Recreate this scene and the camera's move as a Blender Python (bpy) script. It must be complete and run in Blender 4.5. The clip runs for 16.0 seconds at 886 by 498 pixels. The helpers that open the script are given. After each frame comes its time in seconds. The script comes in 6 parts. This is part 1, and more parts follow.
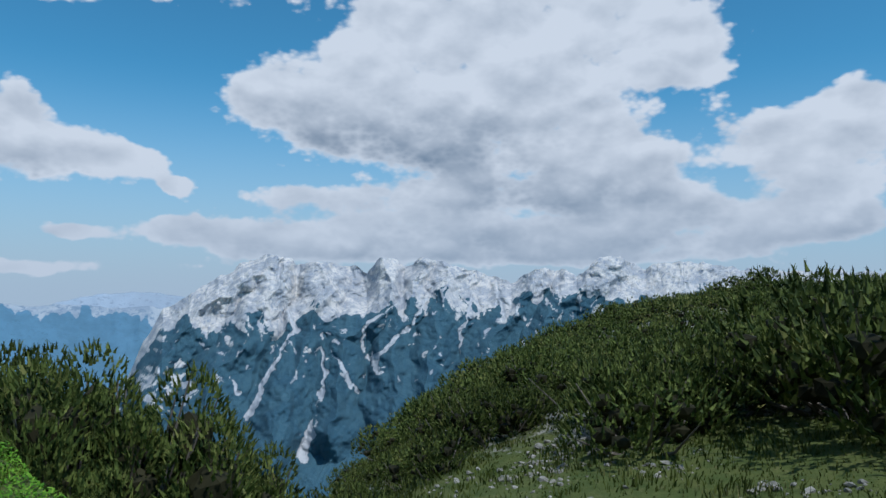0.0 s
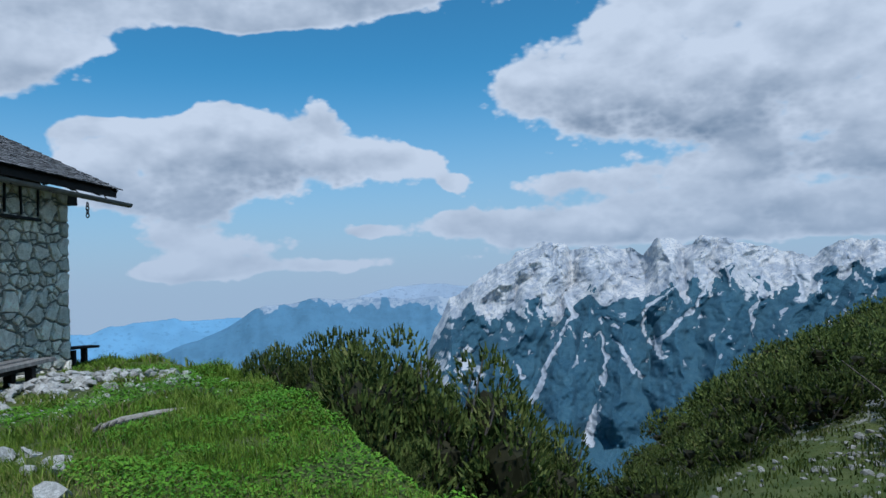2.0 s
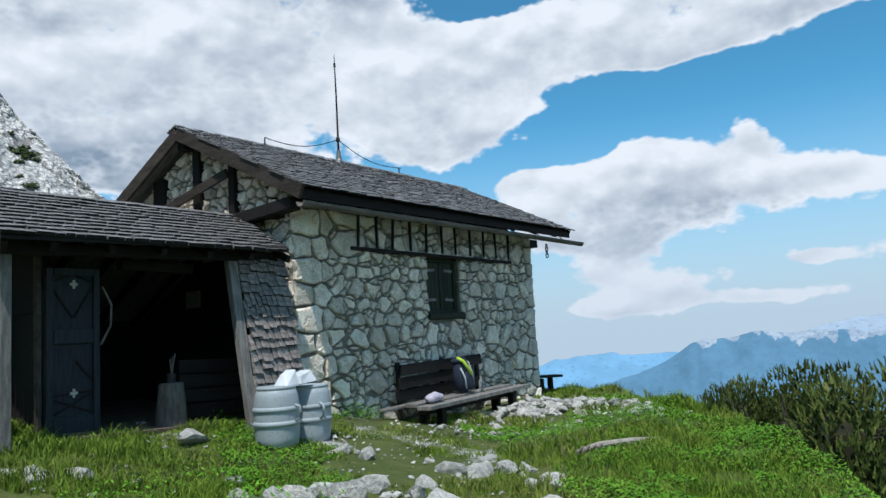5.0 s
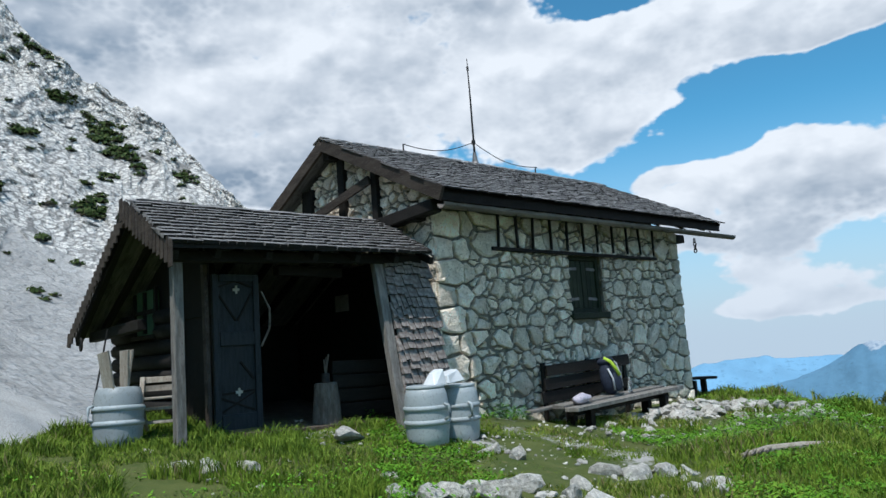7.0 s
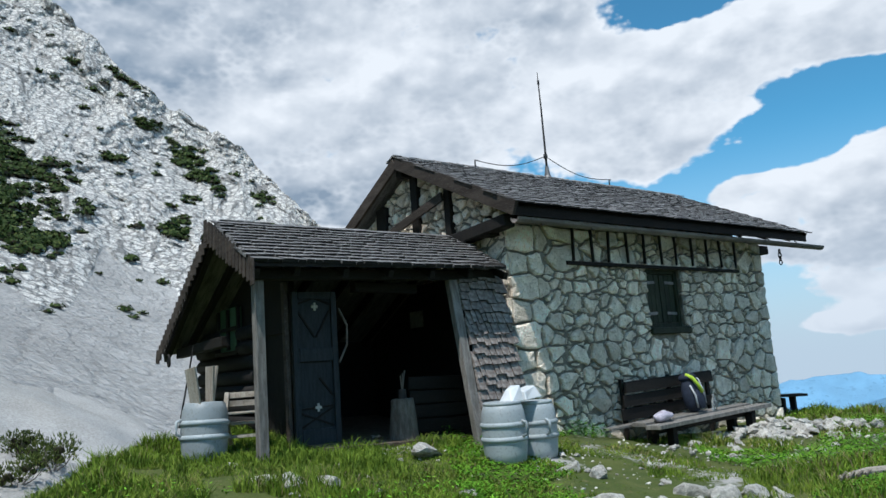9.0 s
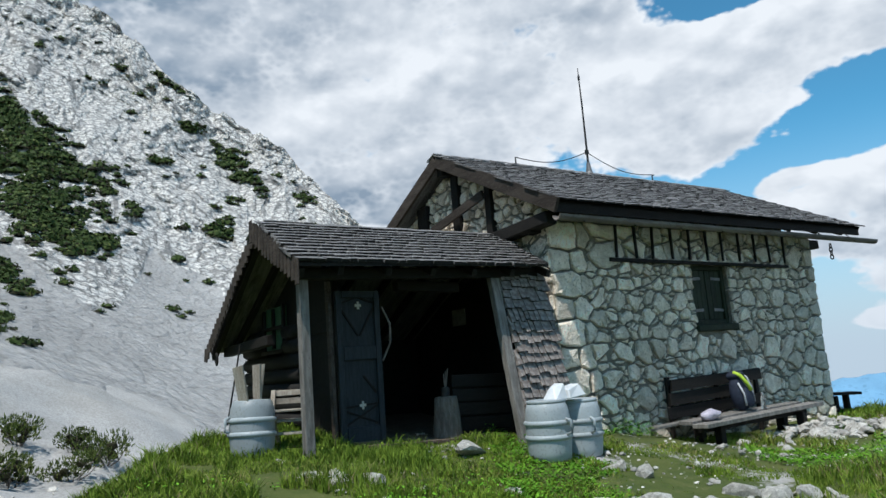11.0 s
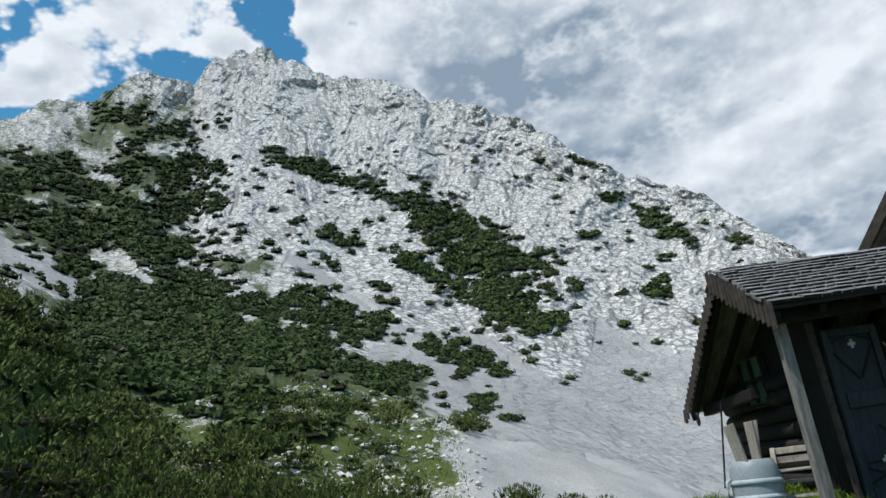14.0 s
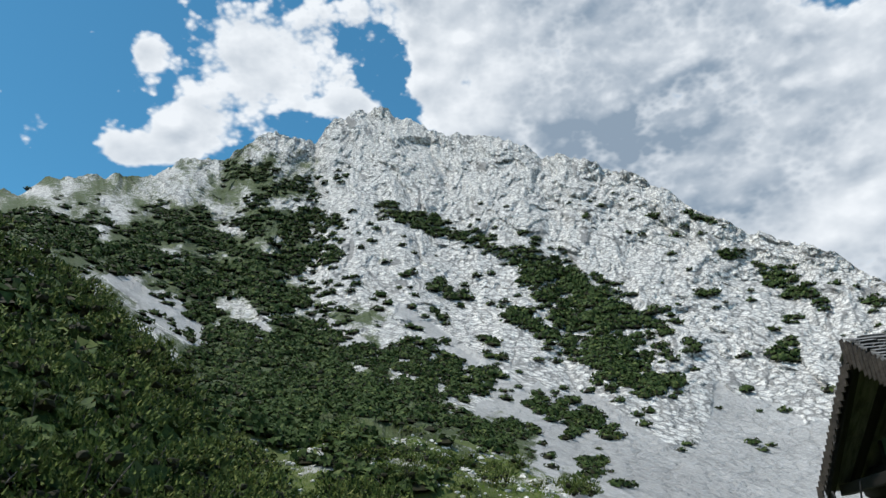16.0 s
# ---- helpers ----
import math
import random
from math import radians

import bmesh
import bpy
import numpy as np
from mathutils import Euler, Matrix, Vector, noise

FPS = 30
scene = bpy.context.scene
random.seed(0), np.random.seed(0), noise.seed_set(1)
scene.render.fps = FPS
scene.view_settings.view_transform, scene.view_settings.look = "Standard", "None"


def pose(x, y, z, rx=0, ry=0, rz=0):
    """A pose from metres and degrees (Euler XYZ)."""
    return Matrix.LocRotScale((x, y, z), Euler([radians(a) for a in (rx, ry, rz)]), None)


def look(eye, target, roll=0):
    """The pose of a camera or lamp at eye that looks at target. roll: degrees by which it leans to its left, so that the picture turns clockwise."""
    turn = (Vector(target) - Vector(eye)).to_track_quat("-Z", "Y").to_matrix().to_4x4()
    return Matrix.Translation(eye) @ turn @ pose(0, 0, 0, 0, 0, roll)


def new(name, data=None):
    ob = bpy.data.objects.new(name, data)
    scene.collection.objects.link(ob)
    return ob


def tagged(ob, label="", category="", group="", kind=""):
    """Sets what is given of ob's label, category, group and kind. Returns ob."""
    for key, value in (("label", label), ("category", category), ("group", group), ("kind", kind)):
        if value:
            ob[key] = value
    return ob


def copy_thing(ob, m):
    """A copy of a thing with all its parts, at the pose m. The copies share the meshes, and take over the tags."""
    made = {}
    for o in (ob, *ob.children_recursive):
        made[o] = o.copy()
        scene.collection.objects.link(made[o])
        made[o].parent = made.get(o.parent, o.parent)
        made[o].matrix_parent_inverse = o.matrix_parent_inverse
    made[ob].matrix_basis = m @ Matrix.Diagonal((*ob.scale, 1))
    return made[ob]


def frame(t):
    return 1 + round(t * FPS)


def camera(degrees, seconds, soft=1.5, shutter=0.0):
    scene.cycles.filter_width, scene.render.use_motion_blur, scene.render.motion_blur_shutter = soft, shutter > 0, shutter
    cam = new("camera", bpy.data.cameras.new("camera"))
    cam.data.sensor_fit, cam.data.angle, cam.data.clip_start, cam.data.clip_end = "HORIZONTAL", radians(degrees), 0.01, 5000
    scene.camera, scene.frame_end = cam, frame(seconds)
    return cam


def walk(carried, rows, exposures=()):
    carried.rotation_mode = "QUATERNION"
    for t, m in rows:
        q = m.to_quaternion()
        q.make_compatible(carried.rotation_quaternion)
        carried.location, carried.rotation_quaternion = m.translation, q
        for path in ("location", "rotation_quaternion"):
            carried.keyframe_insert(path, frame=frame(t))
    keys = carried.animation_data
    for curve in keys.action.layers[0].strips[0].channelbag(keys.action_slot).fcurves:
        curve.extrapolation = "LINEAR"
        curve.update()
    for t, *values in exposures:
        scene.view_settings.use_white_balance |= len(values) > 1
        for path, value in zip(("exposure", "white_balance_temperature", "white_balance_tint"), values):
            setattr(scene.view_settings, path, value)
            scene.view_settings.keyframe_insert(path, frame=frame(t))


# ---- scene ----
# camera: seconds, place, heading (left of +y), tilt up, roll
cam = camera(63.10, 16.0)
EXPOSURES = [(0, -0.22, 5650, 10), (2.5, -0.27, 5350, 10), (3.5, -0.07, 5500, 10), (5.0, 0.18, 6000, 10), (9.0, 0.22, 6050, 10), (12.0, 0.22, 6200, 10), (14.0, 0.22, 6200, 10), (16, 0.25, 6300, 10)]
PATH = [
    (0.0, -0.000, -0.000, 1.600, 0.00, 3.03, 0.30),
    (0.5, -0.014, -0.007, 1.583, 2.29, 3.01, 0.16),
    (1.0, -0.025, -0.011, 1.572, 6.65, 2.91, -0.15),
    (1.5, -0.042, -0.021, 1.580, 13.30, 2.42, -1.59),
    (2.0, -0.058, -0.058, 1.557, 21.50, 2.22, -2.30),
    (2.5, -0.039, -0.109, 1.549, 29.27, 2.27, -2.63),
    (3.0, -0.070, -0.157, 1.541, 35.18, 3.06, -2.60),
    (3.5, -0.115, -0.185, 1.550, 41.07, 4.31, -3.03),
    (4.0, -0.191, -0.208, 1.544, 46.56, 5.56, -3.58),
    (4.5, -0.210, -0.255, 1.535, 50.82, 6.10, -3.43),
    (5.0, -0.287, -0.276, 1.531, 54.66, 6.59, -3.42),
    (5.2, -0.275, -0.293, 1.524, 55.93, 6.56, -3.70),
    (7.3, -0.422, -0.319, 1.466, 66.44, 8.05, -4.08),
    (7.5, -0.421, -0.323, 1.468, 67.04, 8.32, -4.09),
    (8.0, -0.414, -0.328, 1.471, 68.02, 9.01, -3.95),
    (8.5, -0.424, -0.340, 1.477, 69.53, 9.31, -3.98),
    (9.0, -0.434, -0.342, 1.472, 70.95, 9.32, -4.11),
    (9.2, -0.436, -0.355, 1.472, 71.57, 9.49, -4.12),
    (11.5, -0.428, -0.366, 1.476, 76.41, 9.20, -4.38),
    (12.0, -0.479, -0.381, 1.475, 81.81, 10.06, -5.08),
    (12.5, -0.513, -0.413, 1.481, 90.11, 11.07, -6.99),
    (13.0, -0.498, -0.475, 1.479, 97.53, 13.75, -8.33),
    (13.5, -0.448, -0.524, 1.488, 104.02, 16.24, -8.87),
    (14.0, -0.470, -0.584, 1.511, 107.81, 17.58, -7.96),
    (14.5, -0.409, -0.593, 1.515, 111.04, 19.62, -6.34),
    (15.0, -0.364, -0.607, 1.519, 113.61, 21.32, -5.04),
    (15.5, -0.351, -0.608, 1.526, 115.31, 22.20, -4.54),
    (16.0, -0.343, -0.599, 1.522, 116.50, 22.77, -3.99),
]


def aim(x, y, z, heading, tilt, roll):
    a, e = radians(heading), radians(tilt)
    way = Vector((-math.sin(a) * math.cos(e), math.cos(a) * math.cos(e), math.sin(e)))
    return look((x, y, z), Vector((x, y, z)) + way, roll)


walk(cam, [(row[0], aim(*row[1:])) for row in PATH], exposures=EXPOSURES)

# ---- light ----
SUN_AZ, SUN_EL = 226.0, 65.0


def toward(az, el):
    a, e = radians(az), radians(el)
    return Vector((-math.sin(a) * math.cos(e), math.cos(a) * math.cos(e), math.sin(e)))


sun = new("sun", bpy.data.lights.new("sun", "SUN"))
sun.data.energy, sun.data.angle, sun.data.color = 3.7, radians(0.6), (1.0, 0.95, 0.87)
sun.matrix_world = look(toward(SUN_AZ, SUN_EL) * 50, (0, 0, 0))


class Nodes:
    """Short-hand for building node trees."""

    def __init__(self, tree):
        self.tree, self.n, self.l = tree, tree.nodes, tree.links

    def put(self, value, socket):
        if isinstance(value, bpy.types.NodeSocket):
            self.l.new(value, socket)
        else:
            socket.default_value = value

    def math(self, op, a, b=0.0, c=0.0, clamp=False):
        node = self.n.new("ShaderNodeMath")
        node.operation, node.use_clamp = op, clamp
        for v, s in zip((a, b, c), node.inputs):
            self.put(v, s)
        return node.outputs[0]

    def ramp(self, value, lo, hi, a=0.0, b=1.0, smooth=True):
        node = self.n.new("ShaderNodeMapRange")
        node.interpolation_type = "SMOOTHSTEP" if smooth else "LINEAR"
        for v, s in zip((value, lo, hi, a, b), node.inputs):
            self.put(v, s)
        return node.outputs[0]

    def mix(self, f, a, b):
        node = self.n.new("ShaderNodeMix")
        node.data_type = "RGBA"
        self.put(f, node.inputs[0])
        self.put(a if isinstance(a, bpy.types.NodeSocket) else (*a[:3], 1), node.inputs[6])
        self.put(b if isinstance(b, bpy.types.NodeSocket) else (*b[:3], 1), node.inputs[7])
        return node.outputs[2]

    def noise(self, scale, detail=4.0, rough=0.55, vector=None, dims="3D", distort=0.0):
        node = self.n.new("ShaderNodeTexNoise")
        node.noise_dimensions = dims
        node.inputs["Scale"].default_value, node.inputs["Detail"].default_value = scale, detail
        node.inputs["Roughness"].default_value, node.inputs["Distortion"].default_value = rough, distort
        if vector is not None:
            self.l.new(vector, node.inputs["Vector"])
        return node.outputs[0]

    def joined(self, x, y, z=0.0):
        node = self.n.new("ShaderNodeCombineXYZ")
        for v, s in zip((x, y, z), node.inputs):
            self.put(v, s)
        return node.outputs[0]


# cumulus: heading, height, half widths (degrees), weight, greyness of the underside
CUMULUS_NORTH = [
    (6.6, 16.6, 8.4, 4.5, 1, 0.1), (14.9, 14.5, 2.6, 2.1, 0.9, 0.1), (-2.9, 18.4, 8.9, 4.7, 1, 0.1), (-13.2, 18.8, 7.7, 3.7, 1, 0.1), (-19.1, 17.5, 3.1, 2.6, 0.9, 0.1), (7.4, 12.1, 7.6, 2.4, 0.9, 1), (-0.2, 10.9, 6.8, 2.2, 0.9, 0.9),
    (-9.6, 12.3, 7.1, 3, 0.9, 0.3), (-15.2, 9.7, 6.8, 2.3, 0.9, 0.3), (3.9, 21.6, 2.7, 1.7, 0.8, 0.2), (-15.4, 23, 8.4, 2.3, 0.8, 0.1)]
CUMULUS_LOW = [
    (-25.9, 11.3, 4.6, 2.3, 1, 0.1), (-30.6, 12.4, 3.2, 2.6, 1, 0.1), (-29.4, 8.3, 4.4, 1.8, 1, 0.1), (11.8, 7.1, 4.6, 1.2, 0.85, 0.1), (1.1, 7.5, 5.9, 1.3, 0.85, 0.3), (-7.9, 7.3, 8, 1.3, 0.8, 0.9), (-19.3, 6, 8.3, 1.8, 0.9, 0.4),
    (20.8, 4.4, 3.1, 1.1, 0.9, 0.3), (15.5, 3.7, 6, 1.4, 0.9, 0.4), (6, 4.8, 8, 1.7, 0.9, 0.3), (-5.2, 4.2, 10.3, 1.7, 0.9, 0.7), (-20.1, 3.8, 9.4, 1.6, 0.8, 0.5), (-29.4, 4.8, 5.5, 1.6, 0.8, 0.5), (22.7, 1.5, 7.2, 0.7, 0.6, 0.4),
    (7.3, 2.5, 10.2, 1, 0.7, 0.6), (-11.8, 2.2, 12.2, 1, 0.7, 0.7)]
CUMULUS_VALLEY = [
    (47.9, 10.4, 2.6, 1.5, 1, 0.1), (44, 9.7, 3.8, 2.3, 1, 0.1), (37.2, 11.7, 3.6, 1.9, 1, 0.1), (30.9, 12.1, 2.8, 2, 1, 0.1), (27, 9.8, 3.8, 1.8, 1, 0.1), (23, 9, 2.6, 1.5, 0.9, 0.1), (35.6, 8.3, 7.2, 1.5, 0.9, 0.9),
    (43.3, 6.5, 8.4, 1.3, 0.8, 0.8), (20.6, 7.3, 1.1, 0.7, 0.7, 0.1)]
CUMULUS_SMALL = [
    (41.6, 3.4, 3.8, 1, 0.7, 0.1), (34.5, 3, 3.1, 1.2, 0.7, 0.1), (42.6, 1.1, 5.8, 0.8, 0.6, 0.1), (34.5, 1.3, 6.3, 0.8, 0.6, 0.1), (27.3, 3.9, 2.2, 0.8, 0.7, 0.1), (32.7, 20.8, 8.5, 1.8, 0.95, 0.4), (39.9, 22.1, 7.1, 1.6, 0.9, 0.1),
    (23.6, 22.2, 11.2, 1.4, 0.9, 0.6), (20.3, 7.5, 1, 0.6, 0.75, 0.1), (27, 3.8, 2.3, 0.7, 0.65, 0.1), (30.2, 1.1, 2.5, 0.6, 0.5, 0.1)]
CUMULUS_HUT = [
    (77.3, 21.9, 8.6, 4, 1, 0.3), (79.5, 15.1, 7.5, 3.3, 1, 1), (66, 18.8, 10, 4.5, 1, 0.3), (54.3, 20.4, 6.4, 3.4, 1, 0.4), (49.8, 17.4, 3.4, 2, 0.9, 0.2), (54.2, 14.1, 4.1, 1.8, 0.9, 0.3), (42.1, 22, 6.7, 2.7, 1, 0.4),
    (32.8, 21.6, 7.2, 1.8, 1, 0.5), (71.6, 12.8, 8.3, 2, 0.9, 0.6), (51.4, 24.8, 1.8, 0.8, -0.5, 0.3), (59.8, 20.3, 1, 0.6, -0.45, 0.3)]
CUMULUS_WEST = [
    (45.4, 11.2, 4.5, 1.3, 1, 0.3), (38.2, 11.8, 3.4, 2.3, 1, 0.3), (41.8, 8.8, 6.2, 1.7, 1, 0.5), (40.5, 5, 4.5, 1.5, 0.8, 0.5), (41, 1.5, 4.9, 1.5, 0.7, 0.4), (43.8, 22.6, 5.7, 2.1, 0.85, 0.4), (36.9, 20.5, 3.4, 1.7, 0.8, 0.5),
    (49.8, 25.2, 2.2, 0.9, -0.7, 0.3), (75.6, 23, 3.7, 2.5, 0.3, 0), (85.2, 19, 3.9, 1.6, 0.5, 0), (62.4, 18.2, 3.7, 1.7, 0.3, 0), (81.4, 14.1, 4.9, 1.7, 0.9, 1), (93.8, 24.9, 6.9, 2.2, 0.9, 0.95), (65.1, 25.5, 5.1, 2.5, 0.9, 0.7),
    (55, 19.3, 8.1, 3.8, 0.95, 0.3), (59.4, 20.9, 1, 0.5, -0.35, 0.3)]
CUMULUS_CLIFF = [
    (92, 22, 7, 4, 0.9, 0.7), (100, 32.2, 8.5, 5.5, 1, 1), (90.6, 24.8, 7.1, 3.8, 1, 0.9), (75.1, 23.8, 4.5, 2.6, 1, 0.1), (84.3, 18.4, 3.5, 1.9, 1, 0.1), (78.3, 15.1, 6.1, 2.4, 1, 1), (69.2, 23.5, 5.7, 3.5, 1, 0.4), (111.9, 34.1, 4.4, 3.7, 1, 0.05)]
CUMULUS_PEAK = [
    (133, 36.5, 9.2, 5.6, 1, 0.2), (143, 29.2, 3.0, 1.4, 0.95, 0.2), (138.5, 31, 3.6, 2.2, 1, 0.3), (123.9, 34.1, 2.3, 1, 0.9, 0.2), (111.9, 36.9, 6.4, 4.7, 1, 0.05), (93.1, 32.4, 15.6, 6.4, 1, 1), (85.8, 19.7, 4.8, 1.5, 1, 0.1),
    (142.5, 36.3, 1.5, 1.7, 0.62, 0.3), (149.8, 29.8, 1.8, 1.4, 0.6, 0.3), (119.5, 37, 1.3, 2.4, -0.45, 0.3), (81.9, 28.5, 6.5, 2.1, 0.9, 0.4)]
CUMULUS_OVERHEAD = [
    (-60, 22, 22, 12, 0.9, 0.5), (170, 35, 16, 12, 0.8, 0.5), (-120, 30, 40, 16, 0.95, 0.6), (-165, 22, 18, 9, 0.9, 0.5), (0, 68, 120, 12, 0.65, 0.5), (175, 60, 60, 10, 0.6, 0.5), (100, 50, 34, 8, 0.8, 0.6),
    (30, 42, 40, 9, 0.75, 0.5), (104, 43, 20, 6, 0.9, 0.7), (70, 29, 14, 4, 1, 0.5), (56, 29, 8, 3, 0.8, 0.5)]
CLOUDS = CUMULUS_NORTH + CUMULUS_LOW + CUMULUS_VALLEY + CUMULUS_SMALL + CUMULUS_HUT + CUMULUS_WEST + CUMULUS_CLIFF + CUMULUS_PEAK + CUMULUS_OVERHEAD


def cloud_forms():
    """Adds up the clouds: their density, how high in its cloud a direction lies, and its greyness."""
    g = bpy.data.node_groups.new("cloud_forms", "ShaderNodeTree")
    for nm in ("az", "el"):
        g.interface.new_socket(nm, in_out="INPUT", socket_type="NodeSocketFloat")
    for nm in ("density", "height", "grey"):
        g.interface.new_socket(nm, in_out="OUTPUT", socket_type="NodeSocketFloat")
    k = Nodes(g)
    gin, gout = g.nodes.new("NodeGroupInput"), g.nodes.new("NodeGroupOutput")
    az, el = gin.outputs[0], gin.outputs[1]
    total, high, grey, weight = 0.0, 0.0, 0.0, 0.001
    for a, e, w, h, amp, dark in CLOUDS:
        u = k.math("MULTIPLY", k.math("SUBTRACT", az, a), 1 / w)
        v = k.math("MULTIPLY", k.math("SUBTRACT", el, e), 1 / h)
        q = k.math("MULTIPLY_ADD", u, u, k.math("MULTIPLY", v, v))
        f = k.math("POWER", 2.718, k.math("MULTIPLY", q, -0.9))
        total = k.math("MULTIPLY_ADD", f, amp, total)
        if amp > 0:
            high, grey, weight = k.math("MULTIPLY_ADD", f, v, high), k.math("MULTIPLY_ADD", f, dark, grey), k.math("ADD", weight, f)
    k.l.new(k.math("MINIMUM", total, 1.1), gout.inputs[0])
    k.l.new(k.math("DIVIDE", high, weight), gout.inputs[1])
    k.l.new(k.math("DIVIDE", grey, weight), gout.inputs[2])
    return g


world = bpy.data.worlds.new("sky")
scene.world = world
world.use_nodes = True
world.node_tree.nodes.clear()
w = Nodes(world.node_tree)
sky = w.n.new("ShaderNodeTexSky")
sky.sky_type, sky.sun_disc = "NISHITA", False
sky.sun_elevation, sky.sun_rotation = radians(SUN_EL), radians(-SUN_AZ)
sky.altitude, sky.air_density, sky.dust_density, sky.ozone_density = 1900, 1.0, 0.6, 1.6
coord = w.n.new("ShaderNodeTexCoord")
sep = w.n.new("ShaderNodeSeparateXYZ")
w.l.new(coord.outputs["Generated"], sep.inputs[0])
az = w.math("MULTIPLY", w.math("ARCTAN2", w.math("MULTIPLY", sep.outputs[0], -1), sep.outputs[1]), 57.2958)
el = w.math("MULTIPLY", w.math("ARCSINE", sep.outputs[2]), 57.2958)
forms = w.n.new("ShaderNodeGroup")
forms.node_tree = cloud_forms()
w.put(az, forms.inputs[0]), w.put(el, forms.inputs[1])
mass, high = forms.outputs[0], forms.outputs[1]
grey = w.math("MULTIPLY", forms.outputs[2], 1.15)


def billows(da, de, detail):
    """Heaped noise, read at an offset in degrees."""
    flat = w.joined(w.math("MULTIPLY", w.math("ADD", az, da), 0.085), w.math("MULTIPLY", w.math("ADD", el, de), 0.135))
    fine = w.noise(1.5, detail, 0.60, flat, "2D", 0.1)
    vor = w.n.new("ShaderNodeTexVoronoi")
    vor.voronoi_dimensions, vor.feature = "2D", "SMOOTH_F1"
    vor.inputs["Scale"].default_value, vor.inputs["Detail"].default_value, vor.inputs["Roughness"].default_value = 2.6, max(0.0, detail - 4.0), 0.62
    vor.inputs["Smoothness"].default_value = 0.6
    w.l.new(flat, vor.inputs["Vector"])
    return w.math("MULTIPLY_ADD", w.math("SUBTRACT", 0.42, vor.outputs["Distance"]), 0.6, w.math("MULTIPLY", w.math("SUBTRACT", fine, 0.5), 0.95))


heaps = billows(0.0, 0.0, 7.0)
solid_core = w.ramp(mass, 0.5, 1.0, 1.2, 0.75)
here = w.math("SUBTRACT", w.math("MULTIPLY_ADD", heaps, solid_core, mass), 0.46)
cover = w.ramp(here, -0.10, 0.20)
thick = w.ramp(here, -0.02, 0.55)
relief = w.math("SUBTRACT", billows(0.4, 0.9, 4.5), billows(0.0, 0.0, 4.5))
under = w.ramp(w.math("MULTIPLY_ADD", heaps, 0.9, high), 0.55, -0.6)
shade = w.math("MULTIPLY", w.math("MULTIPLY", grey, w.math("MULTIPLY_ADD", under, 0.70, 0.28)), thick)
shade = w.math("MULTIPLY_ADD", relief, 0.85, w.math("MULTIPLY", shade, 0.95))
patchy = w.noise(0.07, 4.0, 0.5, w.joined(az, w.math("MULTIPLY", el, 1.6)), "2D")
shade = w.math("MULTIPLY_ADD", w.ramp(patchy, 0.42, 0.68), w.math("MULTIPLY", thick, 0.12), shade, clamp=True)
cloud = w.mix(shade, (0.94, 0.97, 0.99), (0.29, 0.37, 0.46))
haze = w.ramp(el, 12.0, -1.0)
cloud = w.mix(w.math("MULTIPLY", haze, 0.5), cloud, (0.60, 0.69, 0.78))
b_sky, b_cloud = w.n.new("ShaderNodeBackground"), w.n.new("ShaderNodeBackground")
tint = w.n.new("ShaderNodeMix")
tint.data_type, tint.blend_type = "RGBA", "MULTIPLY"
tint.inputs[0].default_value, tint.inputs[7].default_value = 1.0, (0.57, 1.21, 1.19, 1)
w.l.new(sky.outputs[0], tint.inputs[6])
w.l.new(w.mix(w.math("MULTIPLY", w.ramp(el, 17.0, -1.0), 0.97), tint.outputs[2], (4.1, 4.85, 5.6)), b_sky.inputs[0])
b_sky.inputs[1].default_value = 0.110
w.l.new(cloud, b_cloud.inputs[0])
b_cloud.inputs[1].default_value = 0.80
both = w.n.new("ShaderNodeMixShader")
w.l.new(cover, both.inputs[0]), w.l.new(b_sky.outputs[0], both.inputs[1]), w.l.new(b_cloud.outputs[0], both.inputs[2])
out = w.n.new("ShaderNodeOutputWorld")
w.l.new(both.outputs[0], out.inputs[0])

# ---- materials ----
MATS = {}


def material(name, build, rough=0.8, metal=0.0):
    """build(nodes, position) gives a colour and a height for the bump (or None), and may set more on the shader."""
    m = bpy.data.materials.new(name)
    m.use_nodes = True
    k = Nodes(m.node_tree)
    shader = k.n["Principled BSDF"]
    shader.inputs["Roughness"].default_value, shader.inputs["Metallic"].default_value = rough, metal
    shader.inputs["Specular IOR Level"].default_value = 0.3
    pos = k.n.new("ShaderNodeTexCoord").outputs["Object"]
    colour, height, depth = build(k, pos, shader)
    k.put(colour if isinstance(colour, bpy.types.NodeSocket) else (*colour, 1), shader.inputs["Base Color"])
    if height is not None:
        bump = k.n.new("ShaderNodeBump")
        bump.inputs["Strength"].default_value, bump.inputs["Distance"].default_value = 1.0, depth
        k.l.new(height, bump.inputs["Height"])
        k.l.new(bump.outputs[0], shader.inputs["Normal"])
    MATS[name] = m
    return m


